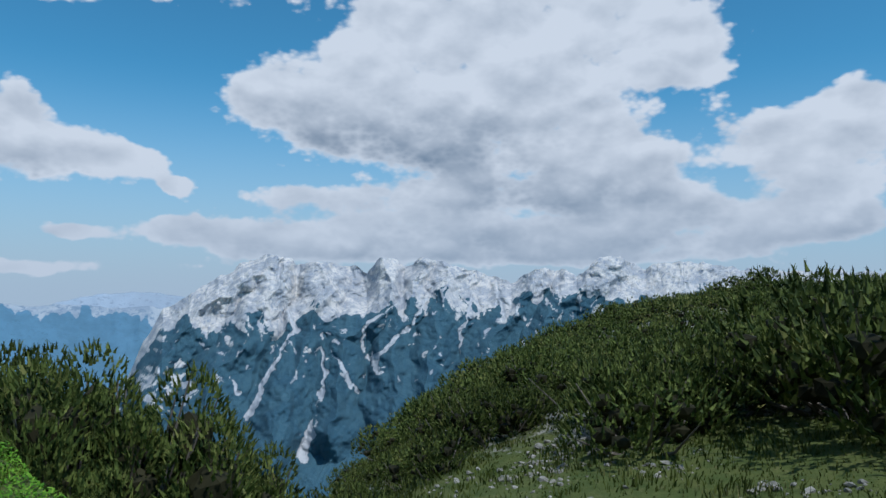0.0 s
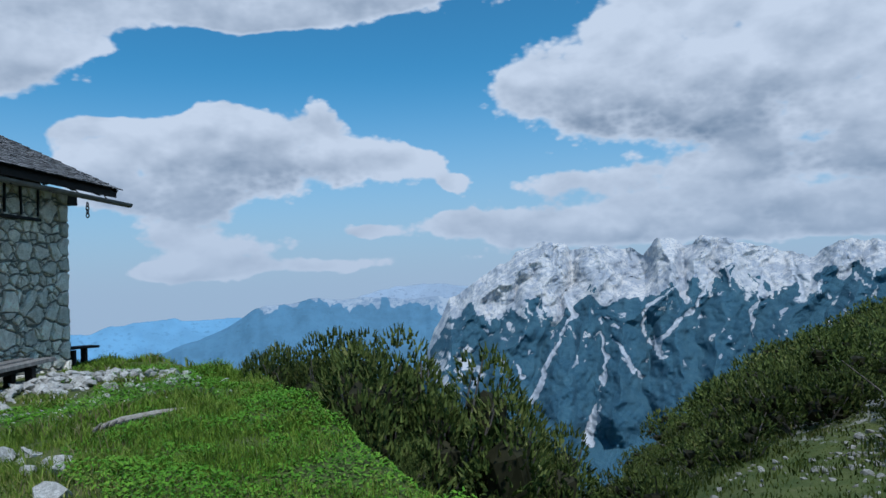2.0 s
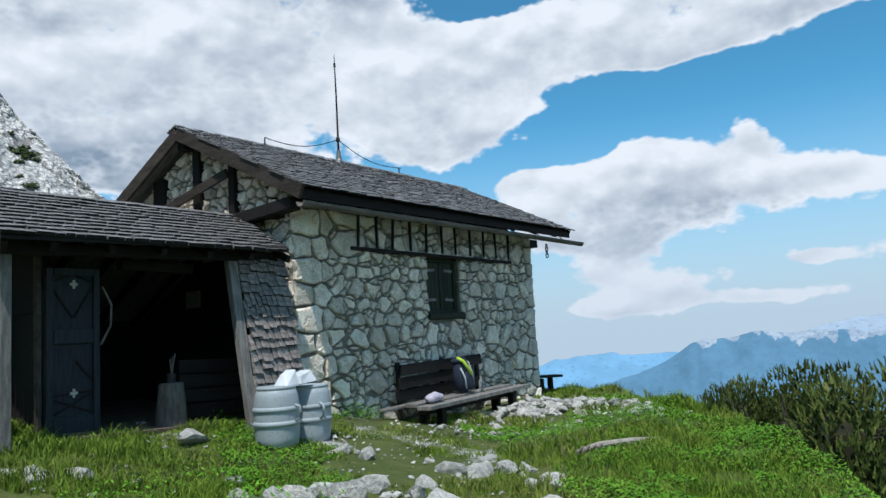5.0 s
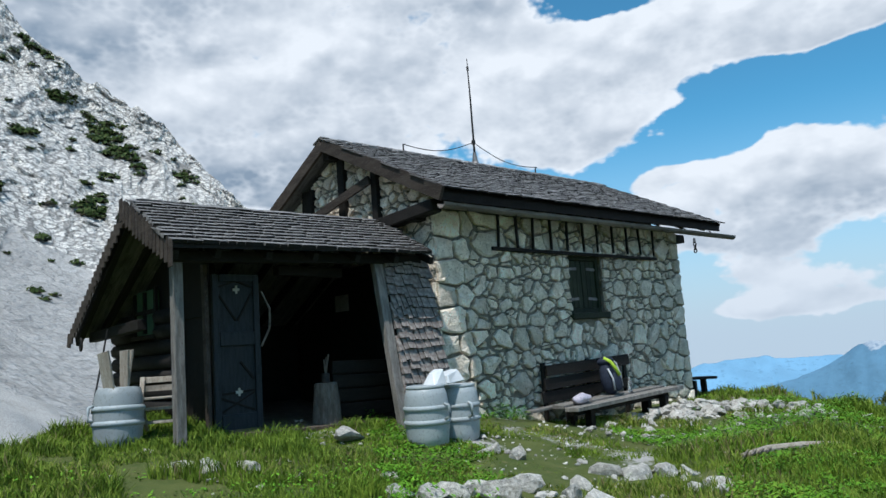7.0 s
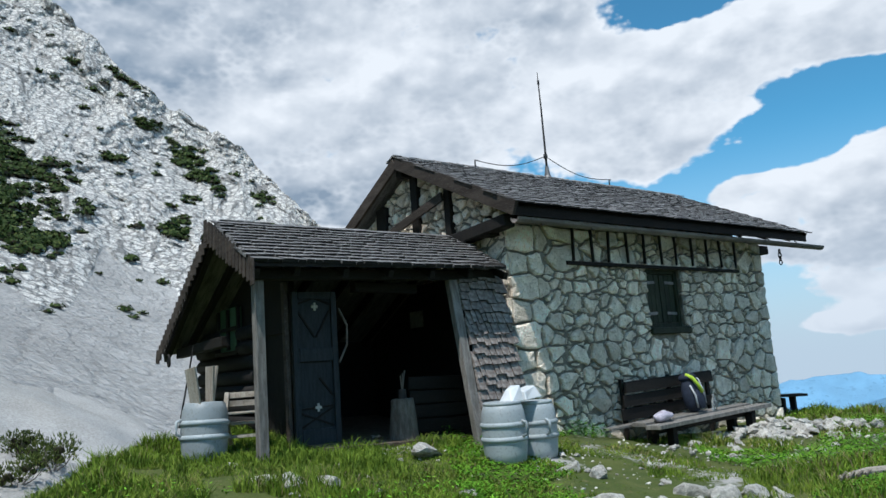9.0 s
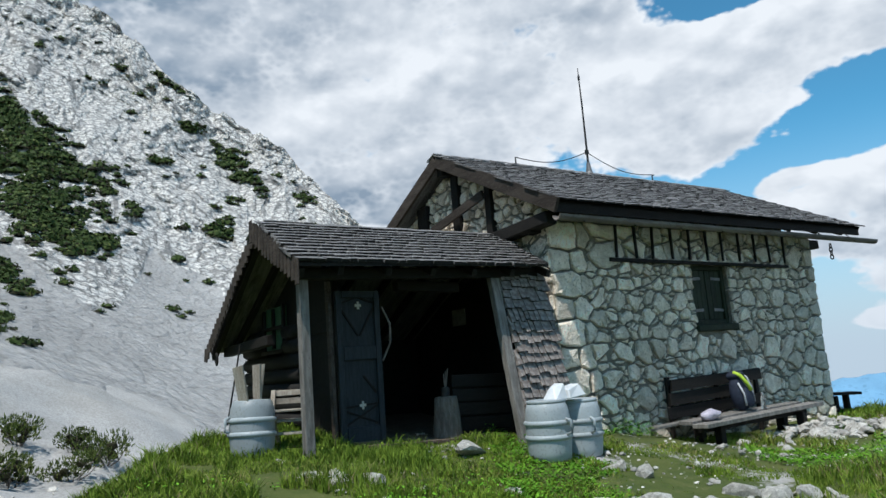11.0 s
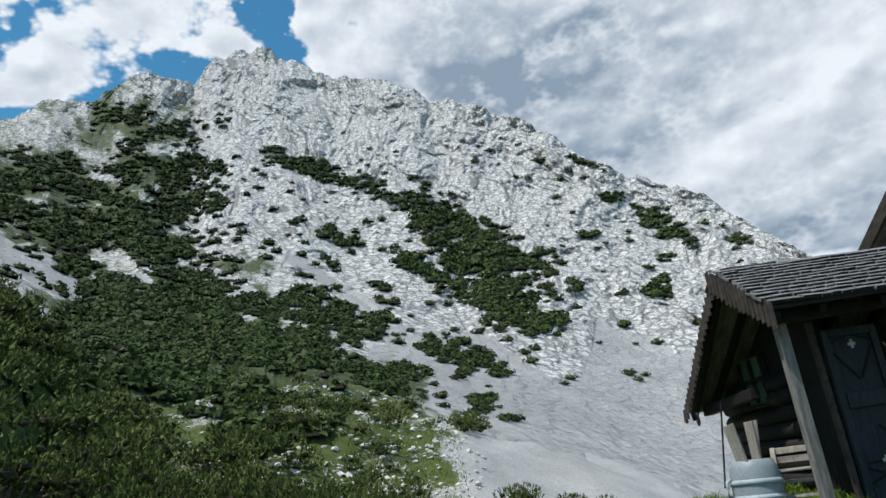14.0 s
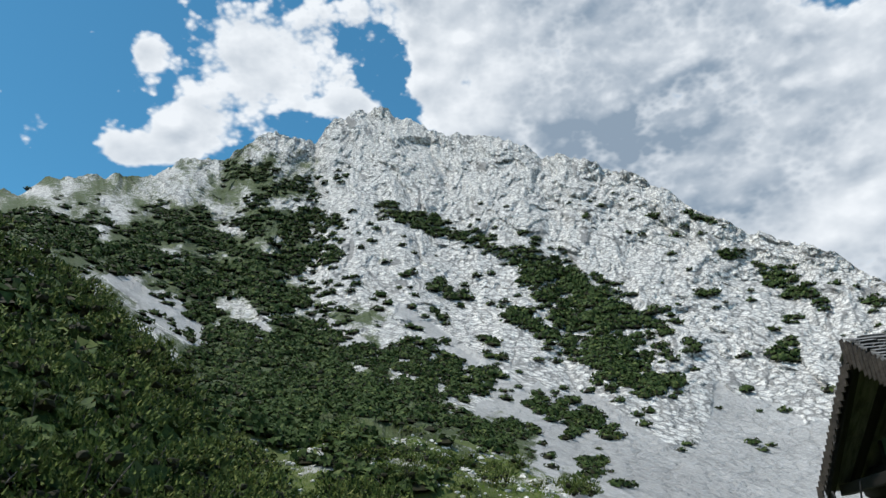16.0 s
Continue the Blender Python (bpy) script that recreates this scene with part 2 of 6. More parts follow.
def mottled(name, a, b, scale, c=None, fine=8.0, rough=0.8, depth=0.01, metal=0.0, stretch=(1, 1, 1)):
    """Two colours in patches, with a third in small flecks, and a grainy relief."""
    def build(k, pos, shader):
        mp = k.n.new("ShaderNodeMapping")
        mp.inputs["Scale"].default_value = stretch
        k.l.new(pos, mp.inputs[0])
        p = mp.outputs[0]
        big = k.noise(scale, 5, 0.6, p)
        small = k.noise(scale * fine, 6, 0.65, p)
        col = k.mix(k.ramp(big, 0.35, 0.65), a, b)
        if c:
            col = k.mix(k.ramp(small, 0.52, 0.68), col, c)
        hue = k.n.new("ShaderNodeHueSaturation")
        info = k.n.new("ShaderNodeObjectInfo")
        k.put(k.ramp(info.outputs["Random"], 0, 1, 0.82, 1.18, False), hue.inputs["Value"])
        k.l.new(col, hue.inputs["Color"])
        return hue.outputs[0], k.math("MULTIPLY_ADD", small, 0.6, big), depth
    return material(name, build, rough, metal)


def covered(name, tones, grain, depth, rough=0.9, crack=0.0):
    """Ground: rock, scree and turf by the cover of the terrain, broken up by noise."""
    def build(k, pos, shader):
        att = k.n.new("ShaderNodeAttribute")
        att.attribute_name = "cover"
        sepc = k.n.new("ShaderNodeSeparateColor")
        k.l.new(att.outputs["Color"], sepc.inputs[0])
        big, mid, small = k.noise(grain * 0.15, 6, 0.65, pos), k.noise(grain, 8, 0.7, pos), k.noise(grain * 5, 6, 0.7, pos)
        rock = k.mix(k.ramp(mid, 0.42, 0.58), tones["rock_a"], tones["rock_b"])
        # dark flecks: on the cliffs, small shadows put into the colour
        rock = k.mix(k.math("MULTIPLY", k.ramp(small, 0.52, 0.59), 0.85), rock, tones["rock_c"])
        rough_h = k.math("MULTIPLY_ADD", small, 0.5, mid)
        if crack:
            vor = k.n.new("ShaderNodeTexVoronoi")
            vor.feature = "DISTANCE_TO_EDGE"
            vor.inputs["Scale"].default_value, vor.inputs["Detail"].default_value = crack, 3.0
            warp = k.n.new("ShaderNodeVectorMath")
            warp.operation = "MULTIPLY_ADD"
            k.l.new(k.joined(mid, small, big), warp.inputs[0])
            warp.inputs[1].default_value = (2, 2, 2)
            k.l.new(pos, warp.inputs[2])
            k.l.new(warp.outputs[0], vor.inputs["Vector"])
            line = k.ramp(vor.outputs["Distance"], 0.0, 0.09)
            rock = k.mix(k.math("MULTIPLY", k.math("SUBTRACT", 1.0, line), 0.9), rock, tones["rock_c"])
            rough_h = k.math("MULTIPLY_ADD", line, 0.35, rough_h)
        if crack:
            rock = k.mix(k.math("MULTIPLY", k.ramp(k.math("MULTIPLY_ADD", k.math("SUBTRACT", small, 0.5), 0.8, sepc.outputs[0]), 0.35, 0.7), 0.8), rock, tones["rock_c"])
        scree = k.mix(k.ramp(small, 0.35, 0.65), tones["scree_a"], tones["scree_b"])
        scree = k.mix(k.math("MULTIPLY", k.ramp(big, 0.42, 0.62), 0.3), scree, tones["rock_c"])
        turf = k.mix(k.ramp(mid, 0.35, 0.65), tones["turf_a"], tones["turf_b"])
        turf = k.mix(k.ramp(small, 0.55, 0.75), turf, tones["turf_c"])

        def weight(v):
            return k.ramp(k.math("MULTIPLY_ADD", k.math("SUBTRACT", small, 0.5), 0.9, k.math("MULTIPLY_ADD", k.math("SUBTRACT", mid, 0.5), 0.9, v)), 0.40, 0.60)
        col = k.mix(weight(sepc.outputs[2]), rock, scree)
        col = k.mix(weight(sepc.outputs[1]), col, turf)
        return col, rough_h, depth
    return material(name, build, rough)


# ---- terrain ----
def lattice(ix, iy, seed):
    h = (ix.astype(np.int64) * 374761393 + iy.astype(np.int64) * 668265263 + seed * 1442695041) & 0xFFFFFFFF
    h = ((h ^ (h >> 13)) * 1274126177) & 0xFFFFFFFF
    return ((h ^ (h >> 16)) & 0xFFFF) / 32767.5 - 1.0


def vnoise(x, y, seed=0):
    x, y = np.broadcast_arrays(np.asarray(x, float), np.asarray(y, float))
    ix, iy = np.floor(x), np.floor(y)
    fx, fy = x - ix, y - iy
    fx, fy = fx * fx * fx * (fx * (fx * 6 - 15) + 10), fy * fy * fy * (fy * (fy * 6 - 15) + 10)
    a, b = lattice(ix, iy, seed), lattice(ix + 1, iy, seed)
    c, d = lattice(ix, iy + 1, seed), lattice(ix + 1, iy + 1, seed)
    return (a + (b - a) * fx) * (1 - fy) + (c + (d - c) * fx) * fy


def fbm(x, y, octaves=5, seed=0, gain=0.5):
    total, amp = 0.0, 1.0
    for o in range(octaves):
        total = total + amp * vnoise(x * 2 ** o + 17.3 * o, y * 2 ** o - 9.1 * o, seed + o)
        amp *= gain
    return total


def ridged(x, y, octaves=5, seed=0):
    total, amp = 0.0, 1.0
    for o in range(octaves):
        total = total + amp * (1 - 2 * np.abs(vnoise(x * 2 ** o + 5.7 * o, y * 2 ** o + 3.3 * o, seed + o)))
        amp *= 0.5
    return total


def step(v, lo, hi):
    t = np.clip((v - lo) / (hi - lo), 0, 1)
    return t * t * (3 - 2 * t)


def from_line(a, e, pts):
    """Degrees from a broken line, and how far along it."""
    best, along = np.full(np.shape(a), 99.0), np.zeros(np.shape(a))
    for i, ((a0, e0), (a1, e1)) in enumerate(zip(pts, pts[1:])):
        t = np.clip(((a - a0) * (a1 - a0) + (e - e0) * (e1 - e0)) / ((a1 - a0) ** 2 + (e1 - e0) ** 2), 0, 1)
        d = np.hypot(a - a0 - t * (a1 - a0), e - e0 - t * (e1 - e0))
        along = np.where(d < best, (i + t) / (len(pts) - 1), along)
        best = np.minimum(best, d)
    return best, along


# the knoll: its rise and its edge by heading, seen from the middle of the meadow
KN_AZ = (-60, 0, 24, 40, 48, 55, 60, 66, 75, 92, 100, 120, 180, 300)
KN_K = (0.0, 0.0, 0.015, 0.02, 0.018, 0.016, 0.026, 0.05, 0.065, 0.085, 0.088, 0.06, 0.0, 0.0)
ED_AZ = (-60, 0, 14, 24, 28.4, 33.5, 38, 45, 60, 80, 91, 97, 101, 110, 140, 200, 300)
ED_R = (4.0, 3.2, 3.8, 4.8, 6.0, 8.6, 11.5, 15, 19, 17, 10, 9, 7.5, 6, 5, 8, 4.0)
# slopes round it: radius and height of foot, shoulder and far end, by heading
SL_AZ = (-60, -31, -22.8, -12, 0, 8, 14, 24, 34, 45, 60, 80, 92, 105, 120, 130, 136, 143, 151, 190, 240, 300)
SL_R1 = (8, 7.5, 7.5, 7.5, 8, 8, 8, 8, 12, 18, 22, 20, 14, 12, 12, 14, 14, 14, 14, 14, 10, 8)
SL_Z1 = (-1, -0.7, -0.9, -1.0, -1.2, -1.8, -2.2, -2.0, -1.2, -1.0, -2, -1, -0.8, -0.6, -0.4, 0, 0.3, 0.6, 0.8, 0.8, -0.3, -1)
SL_R2 = (40, 40, 45, 40, 30, 22, 16, 14, 16, 22, 30, 30, 30, 30, 30, 35, 35, 36, 38, 40, 40, 40)
SL_Z2 = (3, 1.9, 1.2, -0.4, -3.0, -4.6, -4.5, -4, -3, -3, -6, -4, -3, -1.5, 1, 3.0, 6.4, 11.5, 16, 14, 4, 3)
SL_R3 = (75, 75, 75, 70, 60, 50, 40, 40, 40, 40, 60, 60, 60, 60, 60, 70, 75, 75, 75, 80, 80, 75)
SL_Z3 = (-8, -12, -15, -18, -22, -25, -22, -25, -25, -22, -25, -9, -3, 4, 11, 15, 18, 25, 31, 32, 0, -8)
# the mountain behind the hut: crest distance and height angle by heading
CR_AZ = (66, 76, 81.4, 83.1, 85, 86.6, 88, 90.9, 92.8, 95.4, 97.3, 99.3, 101.5, 104.3, 107.2, 109.1, 112.1, 116.2, 118.7, 121.3, 123.9, 126.2, 127.5, 129.5, 131, 132.4, 133.8, 135.2, 138.3, 140.8, 145.7, 148.3, 150, 165, 185)
CR_EL = (1, 8.5, 12.1, 14.1, 15.8, 17.8, 18.6, 20.1, 21.1, 23.0, 24.8, 26.4, 27.5, 28.8, 29.1, 30.6, 31.3, 31.8, 32.9, 34.0, 33.8, 32.9, 31.3, 31.6, 32.2, 31.8, 30.4, 29.5, 29.3, 27.9, 27.2, 26.6, 25.3, 22, 16)
CR_FAR = ((66, 76, 82, 92, 101, 113, 122, 133, 147, 165, 185), (200, 240, 290, 345, 400, 450, 470, 440, 380, 330, 300))


def heading(x, y):
    a = np.degrees(np.arctan2(-x, y))
    return np.where(a < -60, a + 360, a)


def ground_height(x, y):
    x, y = np.asarray(x, float), np.asarray(y, float)
    r, a = np.hypot(x, y), heading(x, y)
    re = np.interp(a, ED_AZ, ED_R)
    k = np.interp(a, KN_AZ, KN_K)
    top = k * np.minimum(r, 9.5) + 0.05 * fbm(x * 0.6, y * 0.6, 4, 3)
    z_e = k * np.minimum(re, 9.5)
    r1, z1 = np.interp(a, SL_AZ, SL_R1), np.interp(a, SL_AZ, SL_Z1)
    r2, z2 = np.interp(a, SL_AZ, SL_R2), np.interp(a, SL_AZ, SL_Z2)
    r3, z3 = np.interp(a, SL_AZ, SL_R3), np.interp(a, SL_AZ, SL_Z3)
    r1 = np.maximum(r1, re + 1.5)
    z = z_e + (z1 - z_e) * np.clip((r - re) / (r1 - re), 0, 1)
    z = z + (z2 - z1) * np.clip((r - r1) / (r2 - r1), 0, 1) + (z3 - z2) * np.clip((r - r2) / (r3 - r2), 0, 1)
    far = -700 + 0 * r
    beyond = np.where((a > 70) & (a < 180), z3 + 0.04 * (r - r3), z3 + (far - z3) * step(r, 40, 700))
    z = np.where(r > r3, beyond, z)
    z = z + np.clip((r - 6) / 20, 0, 1) * np.clip(r / 40, 0.3, 3) * 0.7 * fbm(x * 0.12, y * 0.12, 5, 11)
    w = step(r, re - 0.6, re + 0.5)
    return top * (1 - w) + z * w


def grid_mesh(name, x, y, z, mat, cover=None, label="", category="", smooth=True):
    na, nr = x.shape
    idx = np.arange(na * nr).reshape(na, nr)
    quads = np.stack([idx[:-1, :-1], idx[:-1, 1:], idx[1:, 1:], idx[1:, :-1]], -1).reshape(-1, 4)[:, ::-1]
    me = bpy.data.meshes.new(name)
    nv, nf = na * nr, len(quads)
    me.vertices.add(nv), me.loops.add(nf * 4), me.polygons.add(nf)
    me.vertices.foreach_set("co", np.stack([x, y, z], -1).astype(np.float32).ravel())
    me.loops.foreach_set("vertex_index", quads.astype(np.int32).ravel())
    me.polygons.foreach_set("loop_start", np.arange(0, nf * 4, 4, dtype=np.int32))
    me.polygons.foreach_set("use_smooth", np.full(nf, smooth))
    me.update(calc_edges=True)
    me.validate()
    if cover is not None:
        c = cover
        att = me.color_attributes.new("cover", "FLOAT_COLOR", "POINT")
        att.data.foreach_set("color", np.stack([c[0], c[1], c[2], np.ones_like(x)], -1).astype(np.float32).ravel())
    me.materials.append(mat)
    return tagged(new(name, me), label, category, kind="structure")


def sheet(name, az, rr, height, mat, cover=None, label="", category="", smooth=True):
    """A terrain mesh on a fan of headings and distances."""
    A, Rr = np.meshgrid(np.radians(az), rr, indexing="ij")
    x, y = -np.sin(A) * Rr, np.cos(A) * Rr
    z = height(x, y)
    return grid_mesh(name, x, y, z, mat, cover(x, y, z) if cover else None, label, category, smooth)


NEAR = dict(rock_a=(0.36, 0.35, 0.33), rock_b=(0.52, 0.51, 0.48), rock_c=(0.20, 0.19, 0.16), scree_a=(0.30, 0.292, 0.275), scree_b=(0.46, 0.45, 0.43),
            turf_a=(0.050, 0.074, 0.014), turf_b=(0.090, 0.106, 0.026), turf_c=(0.15, 0.135, 0.06))
MOUNT = dict(rock_a=(0.56, 0.55, 0.52), rock_b=(0.80, 0.775, 0.72), rock_c=(0.20, 0.195, 0.185), scree_a=(0.36, 0.352, 0.335), scree_b=(0.54, 0.53, 0.51),
             turf_a=(0.055, 0.078, 0.028), turf_b=(0.085, 0.105, 0.040), turf_c=(0.36, 0.36, 0.32))
# haze put into these blue base colours; bluer rock_a stands for shaded faces
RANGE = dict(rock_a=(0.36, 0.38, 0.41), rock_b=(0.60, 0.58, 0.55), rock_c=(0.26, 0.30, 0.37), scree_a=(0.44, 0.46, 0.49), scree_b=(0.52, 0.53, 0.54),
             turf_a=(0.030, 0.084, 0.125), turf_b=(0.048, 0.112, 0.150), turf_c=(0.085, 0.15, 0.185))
m_ground = covered("meadow_ground", NEAR, 1.6, 0.03)
m_mount = covered("limestone_slope", MOUNT, 0.3, 0.7, crack=0.3)
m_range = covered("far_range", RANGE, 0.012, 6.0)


def ground_cover(x, y, z):
    r, a = np.hypot(x, y), heading(x, y)
    stony = 0.5 + 0.6 * fbm(x * 0.35, y * 0.35, 4, 21)
    path = np.exp(-((r - 8.8) / 1.8) ** 2) * step(a, 42, 50) * (1 - step(a, 82, 88))
    bare = np.clip(stony * 0.33 + 0.38 * path * (0.6 + 0.8 * fbm(x * 1.3, y * 1.3, 3, 22)), 0, 1)
    hillside = step(r, 9, 14) * (1 - step(a, 6, 12))
    bare = bare + hillside * 0.16 + hillside * 0.12 * step(fbm(x * 0.22, y * 0.22, 4, 23), 0.05, 0.5)
    fan = step(r, 13, 20) * step(a + 4 * fbm(x * 0.1, y * 0.1, 3, 25), 84, 88) * (1 - step(a + 2.5 * fbm(x * 0.1, y * 0.1, 4, 27), 110, 113.5))
    bare = np.clip(np.maximum(bare, 0.95 * fan) + step(r, 18, 30) * step(a, 104, 112) * (0.17 + 0.18 * fbm(x * 0.35, y * 0.35, 4, 29)), 0, 1)
    return 1 - bare, 1 - bare, 0.9 * np.ones_like(x)


rings = np.concatenate([[0.05], np.geomspace(0.8, 62, 170), np.geomspace(70, 1500, 26), np.linspace(1700, 4900, 9)])
azs = np.concatenate([np.arange(-58, 152, 0.5), np.arange(152, 301, 4.0), [302.0]])
ground = sheet("ground", azs, rings, ground_height, m_ground, ground_cover,
               "alpine meadow with bare stony patches falling away into a valley", "ground")

# shrub strips on the mountain: heading and height angle of both ends, half width
SHRUBS_RIGHT_FACE = [
    (121.6, 26.2, 117.3, 24.8, 0.8), (119.2, 25.4, 112.1, 22.6, 0.7), (110.7, 21.8, 105, 18.7, 1.3), (110, 19.5, 102.8, 17.5, 1.2), (107.5, 17.2, 100.6, 15.2, 1.3), (106.9, 14.9, 101.2, 11.8, 2), (104.7, 11.8, 99.2, 9.9, 1.1), (117.6, 20.2, 115.3, 19, 0.8),
    (117.8, 17.7, 116.9, 17, 0.5), (111.2, 17, 108.6, 15.8, 0.7), (134.6, 28.8, 131.8, 28.7, 1.1), (131.8, 27.2, 127.5, 27.6, 1.1), (132.2, 25.4, 126, 24.7, 1.4), (136.1, 23.1, 132.5, 22.6, 0.9), (129.8, 22.7, 125.8, 23.1, 1.2)]
SHRUBS_LEFT_FACE = [
    (142, 23.2, 136.6, 24.1, 1.59), (146.1, 21.6, 141.9, 22, 0.98), (143, 21.3, 139.8, 21.4, 1.22), (138.9, 20.4, 133.3, 20.2, 1.34), (136.4, 21.6, 128.9, 21.7, 0.98), (132.4, 19.5, 128.8, 19.1, 1.1), (137.4, 17.9, 134.5, 17.8, 0.61), (130.1, 17, 127, 16.8, 1.22),
    (136.4, 15.5, 131, 14.9, 1.46), (130.1, 15.3, 124.8, 14.3, 1.34), (122.5, 14.6, 114.1, 11.9, 1.83), (129.6, 13.1, 120.8, 11.5, 2.07), (126.2, 11.1, 119.1, 11, 1.59), (118.5, 9.4, 111.8, 7.6, 1.34), (109.8, 9.6, 105.3, 7.9, 1.34), (107.4, 5.2, 105.9, 4.8, 0.61)]
SHRUBS_LOW_SLOPE = [
    (135.9, 14, 129.6, 11.5, 1.7), (135, 11.6, 124.5, 8.7, 1.9), (128.7, 8.5, 123.6, 8.3, 1.1), (121.6, 4.8, 120.3, 4.7, 0.7), (95.9, 22.9, 92.8, 21.1, 0.4), (94.7, 19.4, 92.5, 18.8, 0.3), (90.8, 16.5, 88.9, 15.2, 0.8), (91.5, 11.9, 91.4, 11.3, 0.6),
    (88.7, 19.4, 87, 18.3, 0.3), (97, 16.9, 95.8, 16.4, 0.3), (114.2, 15.4, 112.9, 14.9, 0.4), (105, 3.7, 104.3, 3.5, 0.3), (149.6, 23, 145.1, 22.5, 1.3), (91.3, 20.2, 89.4, 19.5, 0.3), (125.5, 28.8, 125.1, 28.6, 0.4)]
SHRUBS_EAST_CRAG = [
    (91.2, 17.5, 89.6, 15.7, 0.8), (90.8, 14, 90.5, 13.5, 0.5), (91.9, 11.7, 91.6, 11.3, 0.5), (96.3, 16.9, 95.8, 16.6, 0.4), (99.9, 10.9, 99.5, 10.2, 0.9), (94.3, 19.3, 93.5, 19, 0.3), (85.7, 14.1, 84.9, 13.7, 0.4), (89.4, 19.6, 87.3, 18.5, 0.3),
    (98.8, 23.1, 98.4, 23, 0.3), (98, 13.3, 97.7, 13, 0.3)]
PATCHES = SHRUBS_RIGHT_FACE + SHRUBS_LEFT_FACE + SHRUBS_LOW_SLOPE + SHRUBS_EAST_CRAG
# runnels of scree, likewise
RUNNELS = [
    (127, 17.4, 123.4, 15.1, 0.6), (123.4, 15.1, 115.3, 13.3, 0.5), (115.3, 13.3, 111.9, 10.9, 0.7), (111.9, 10.9, 108.8, 7.6, 1.1), (108.8, 7.6, 101.5, 2.8, 1.7), (142.9, 20.3, 139.9, 18.5, 0.6), (139.9, 18.5, 136.5, 16.5, 1.1), (131.9, 16.6, 131, 15.7, 0.8),
    (120.5, 18.1, 114.4, 13.7, 0.5), (127, 16.5, 123, 14.4, 0.5), (106.6, 10.3, 101.1, 5.2, 0.9)]


def in_strips(a, e, strips):
    """1 in the middle of a strip, 0 at its edge, below 0 beyond."""
    v = np.full(np.shape(a), -9.0)
    for a0, e0, a1, e1, wd in strips:
        d, _ = from_line(a * 0.9, e, [(a0 * 0.9, e0), (a1 * 0.9, e1)])
        v = np.maximum(v, 1 - d / wd)
    return v


# foot of the cliffs: heading and height angle
RK_AZ = (84, 90.5, 94.4, 96.7, 97.8, 99, 102, 105, 107.7, 110.4, 114, 118, 125, 150)
RK_EL = (2, 6.6, 8.7, 9.8, 7.5, 5.9, 6.2, 8.0, 10.8, 11.5, 11, 9, 6, 4)


EYE_Z = 1.5


def mountain_form(a, w):
    """From the foot (w = 0) to the crest (w = 1): height angle and distance of the plain slope."""
    r0, z0 = np.interp(a, SL_AZ, SL_R3), np.interp(a, SL_AZ, SL_Z3)
    e0 = np.degrees(np.arctan2(z0 - EYE_Z, r0))
    ec = np.interp(a, CR_AZ, CR_EL)
    e = e0 + (ec - e0) * w + 0.22 * fbm(a * 1.1, 0 * a, 6, 17, 0.6) * np.clip(w, 0, 1) ** 24
    r = r0 + (np.interp(a, *CR_FAR) - r0) * w
    return e, r, e0, ec


def rock_share(a, e):
    edge = np.interp(a, RK_AZ, RK_EL)
    return step(e + 0.8 * fbm(a * 0.6, e * 0.4, 4, 5), edge - 0.35, edge + 0.4)


def crag_relief(a, e):
    """How far the rock stands out towards the camera, along its sight lines, in metres."""
    wa, we = a + 0.9 * fbm(a * 0.25, e * 0.25, 3, 6), e + 0.9 * fbm(a * 0.25, e * 0.25, 3, 7)
    along, across = 0.88 * wa + 0.47 * we, 0.88 * we - 0.47 * wa
    rock, chute = rock_share(a, e), np.clip(in_strips(a, e, RUNNELS), 0, 1)
    spur = ridged(along * 0.07, across * 0.11, 3, 31)
    strata = ridged(along * 0.16, across * 0.75, 4, 41)
    block = fbm(wa * 0.55, we * 0.6, 5, 47, 0.6)
    cleft = ridged(wa * 0.5 - 0.25 * we, we * 0.22, 4, 53)
    fine = ridged(along * 1.1, across * 2.0, 4, 57)
    block = block + 0.17 * lattice(np.floor(along * 2.3), np.floor(across * 3.4), 71) + 0.07 * lattice(np.floor(wa * 5.5), np.floor(we * 6.5), 73) + 0.04 * lattice(np.floor(a / 0.125), np.floor(e / 0.1), 75)
    amount = rock * (0.35 + 0.65 * step(e, np.interp(a, RK_AZ, RK_EL), np.interp(a, RK_AZ, RK_EL) + 4)) * (1 - 0.85 * chute)
    return amount * (11 * spur + 2.8 * strata + 4.2 * block - 3.2 * cleft + 1.1 * fine) + 1.2 * fbm(a * 0.5, e * 0.7, 4, 61) - 2.0 * chute


def closed_fan(x, y, z, cover, sink, falls):
    """Adds a sunken front edge and a far side that falls away from the crest."""
    rows = [(x[:, :1] * 0.87, y[:, :1] * 0.87, z[:, :1] - sink), (x, y, z)] + [(x[:, -1:] * f, y[:, -1:] * f, z[:, -1:] - d) for f, d in falls]
    ends = [np.concatenate([c[:, :1], c] + [c[:, -1:]] * len(falls), 1) for c in cover]
    return (*(np.concatenate([r[i] for r in rows], 1) for i in range(3)), ends)


def on_mountain(a, e, r):
    d = r - crag_relief(a, e) * np.clip(r / 420, 0.15, 1)
    A, E = np.radians(a), np.radians(e)
    return -np.sin(A) * d, np.cos(A) * d, EYE_Z + d * np.tan(E)


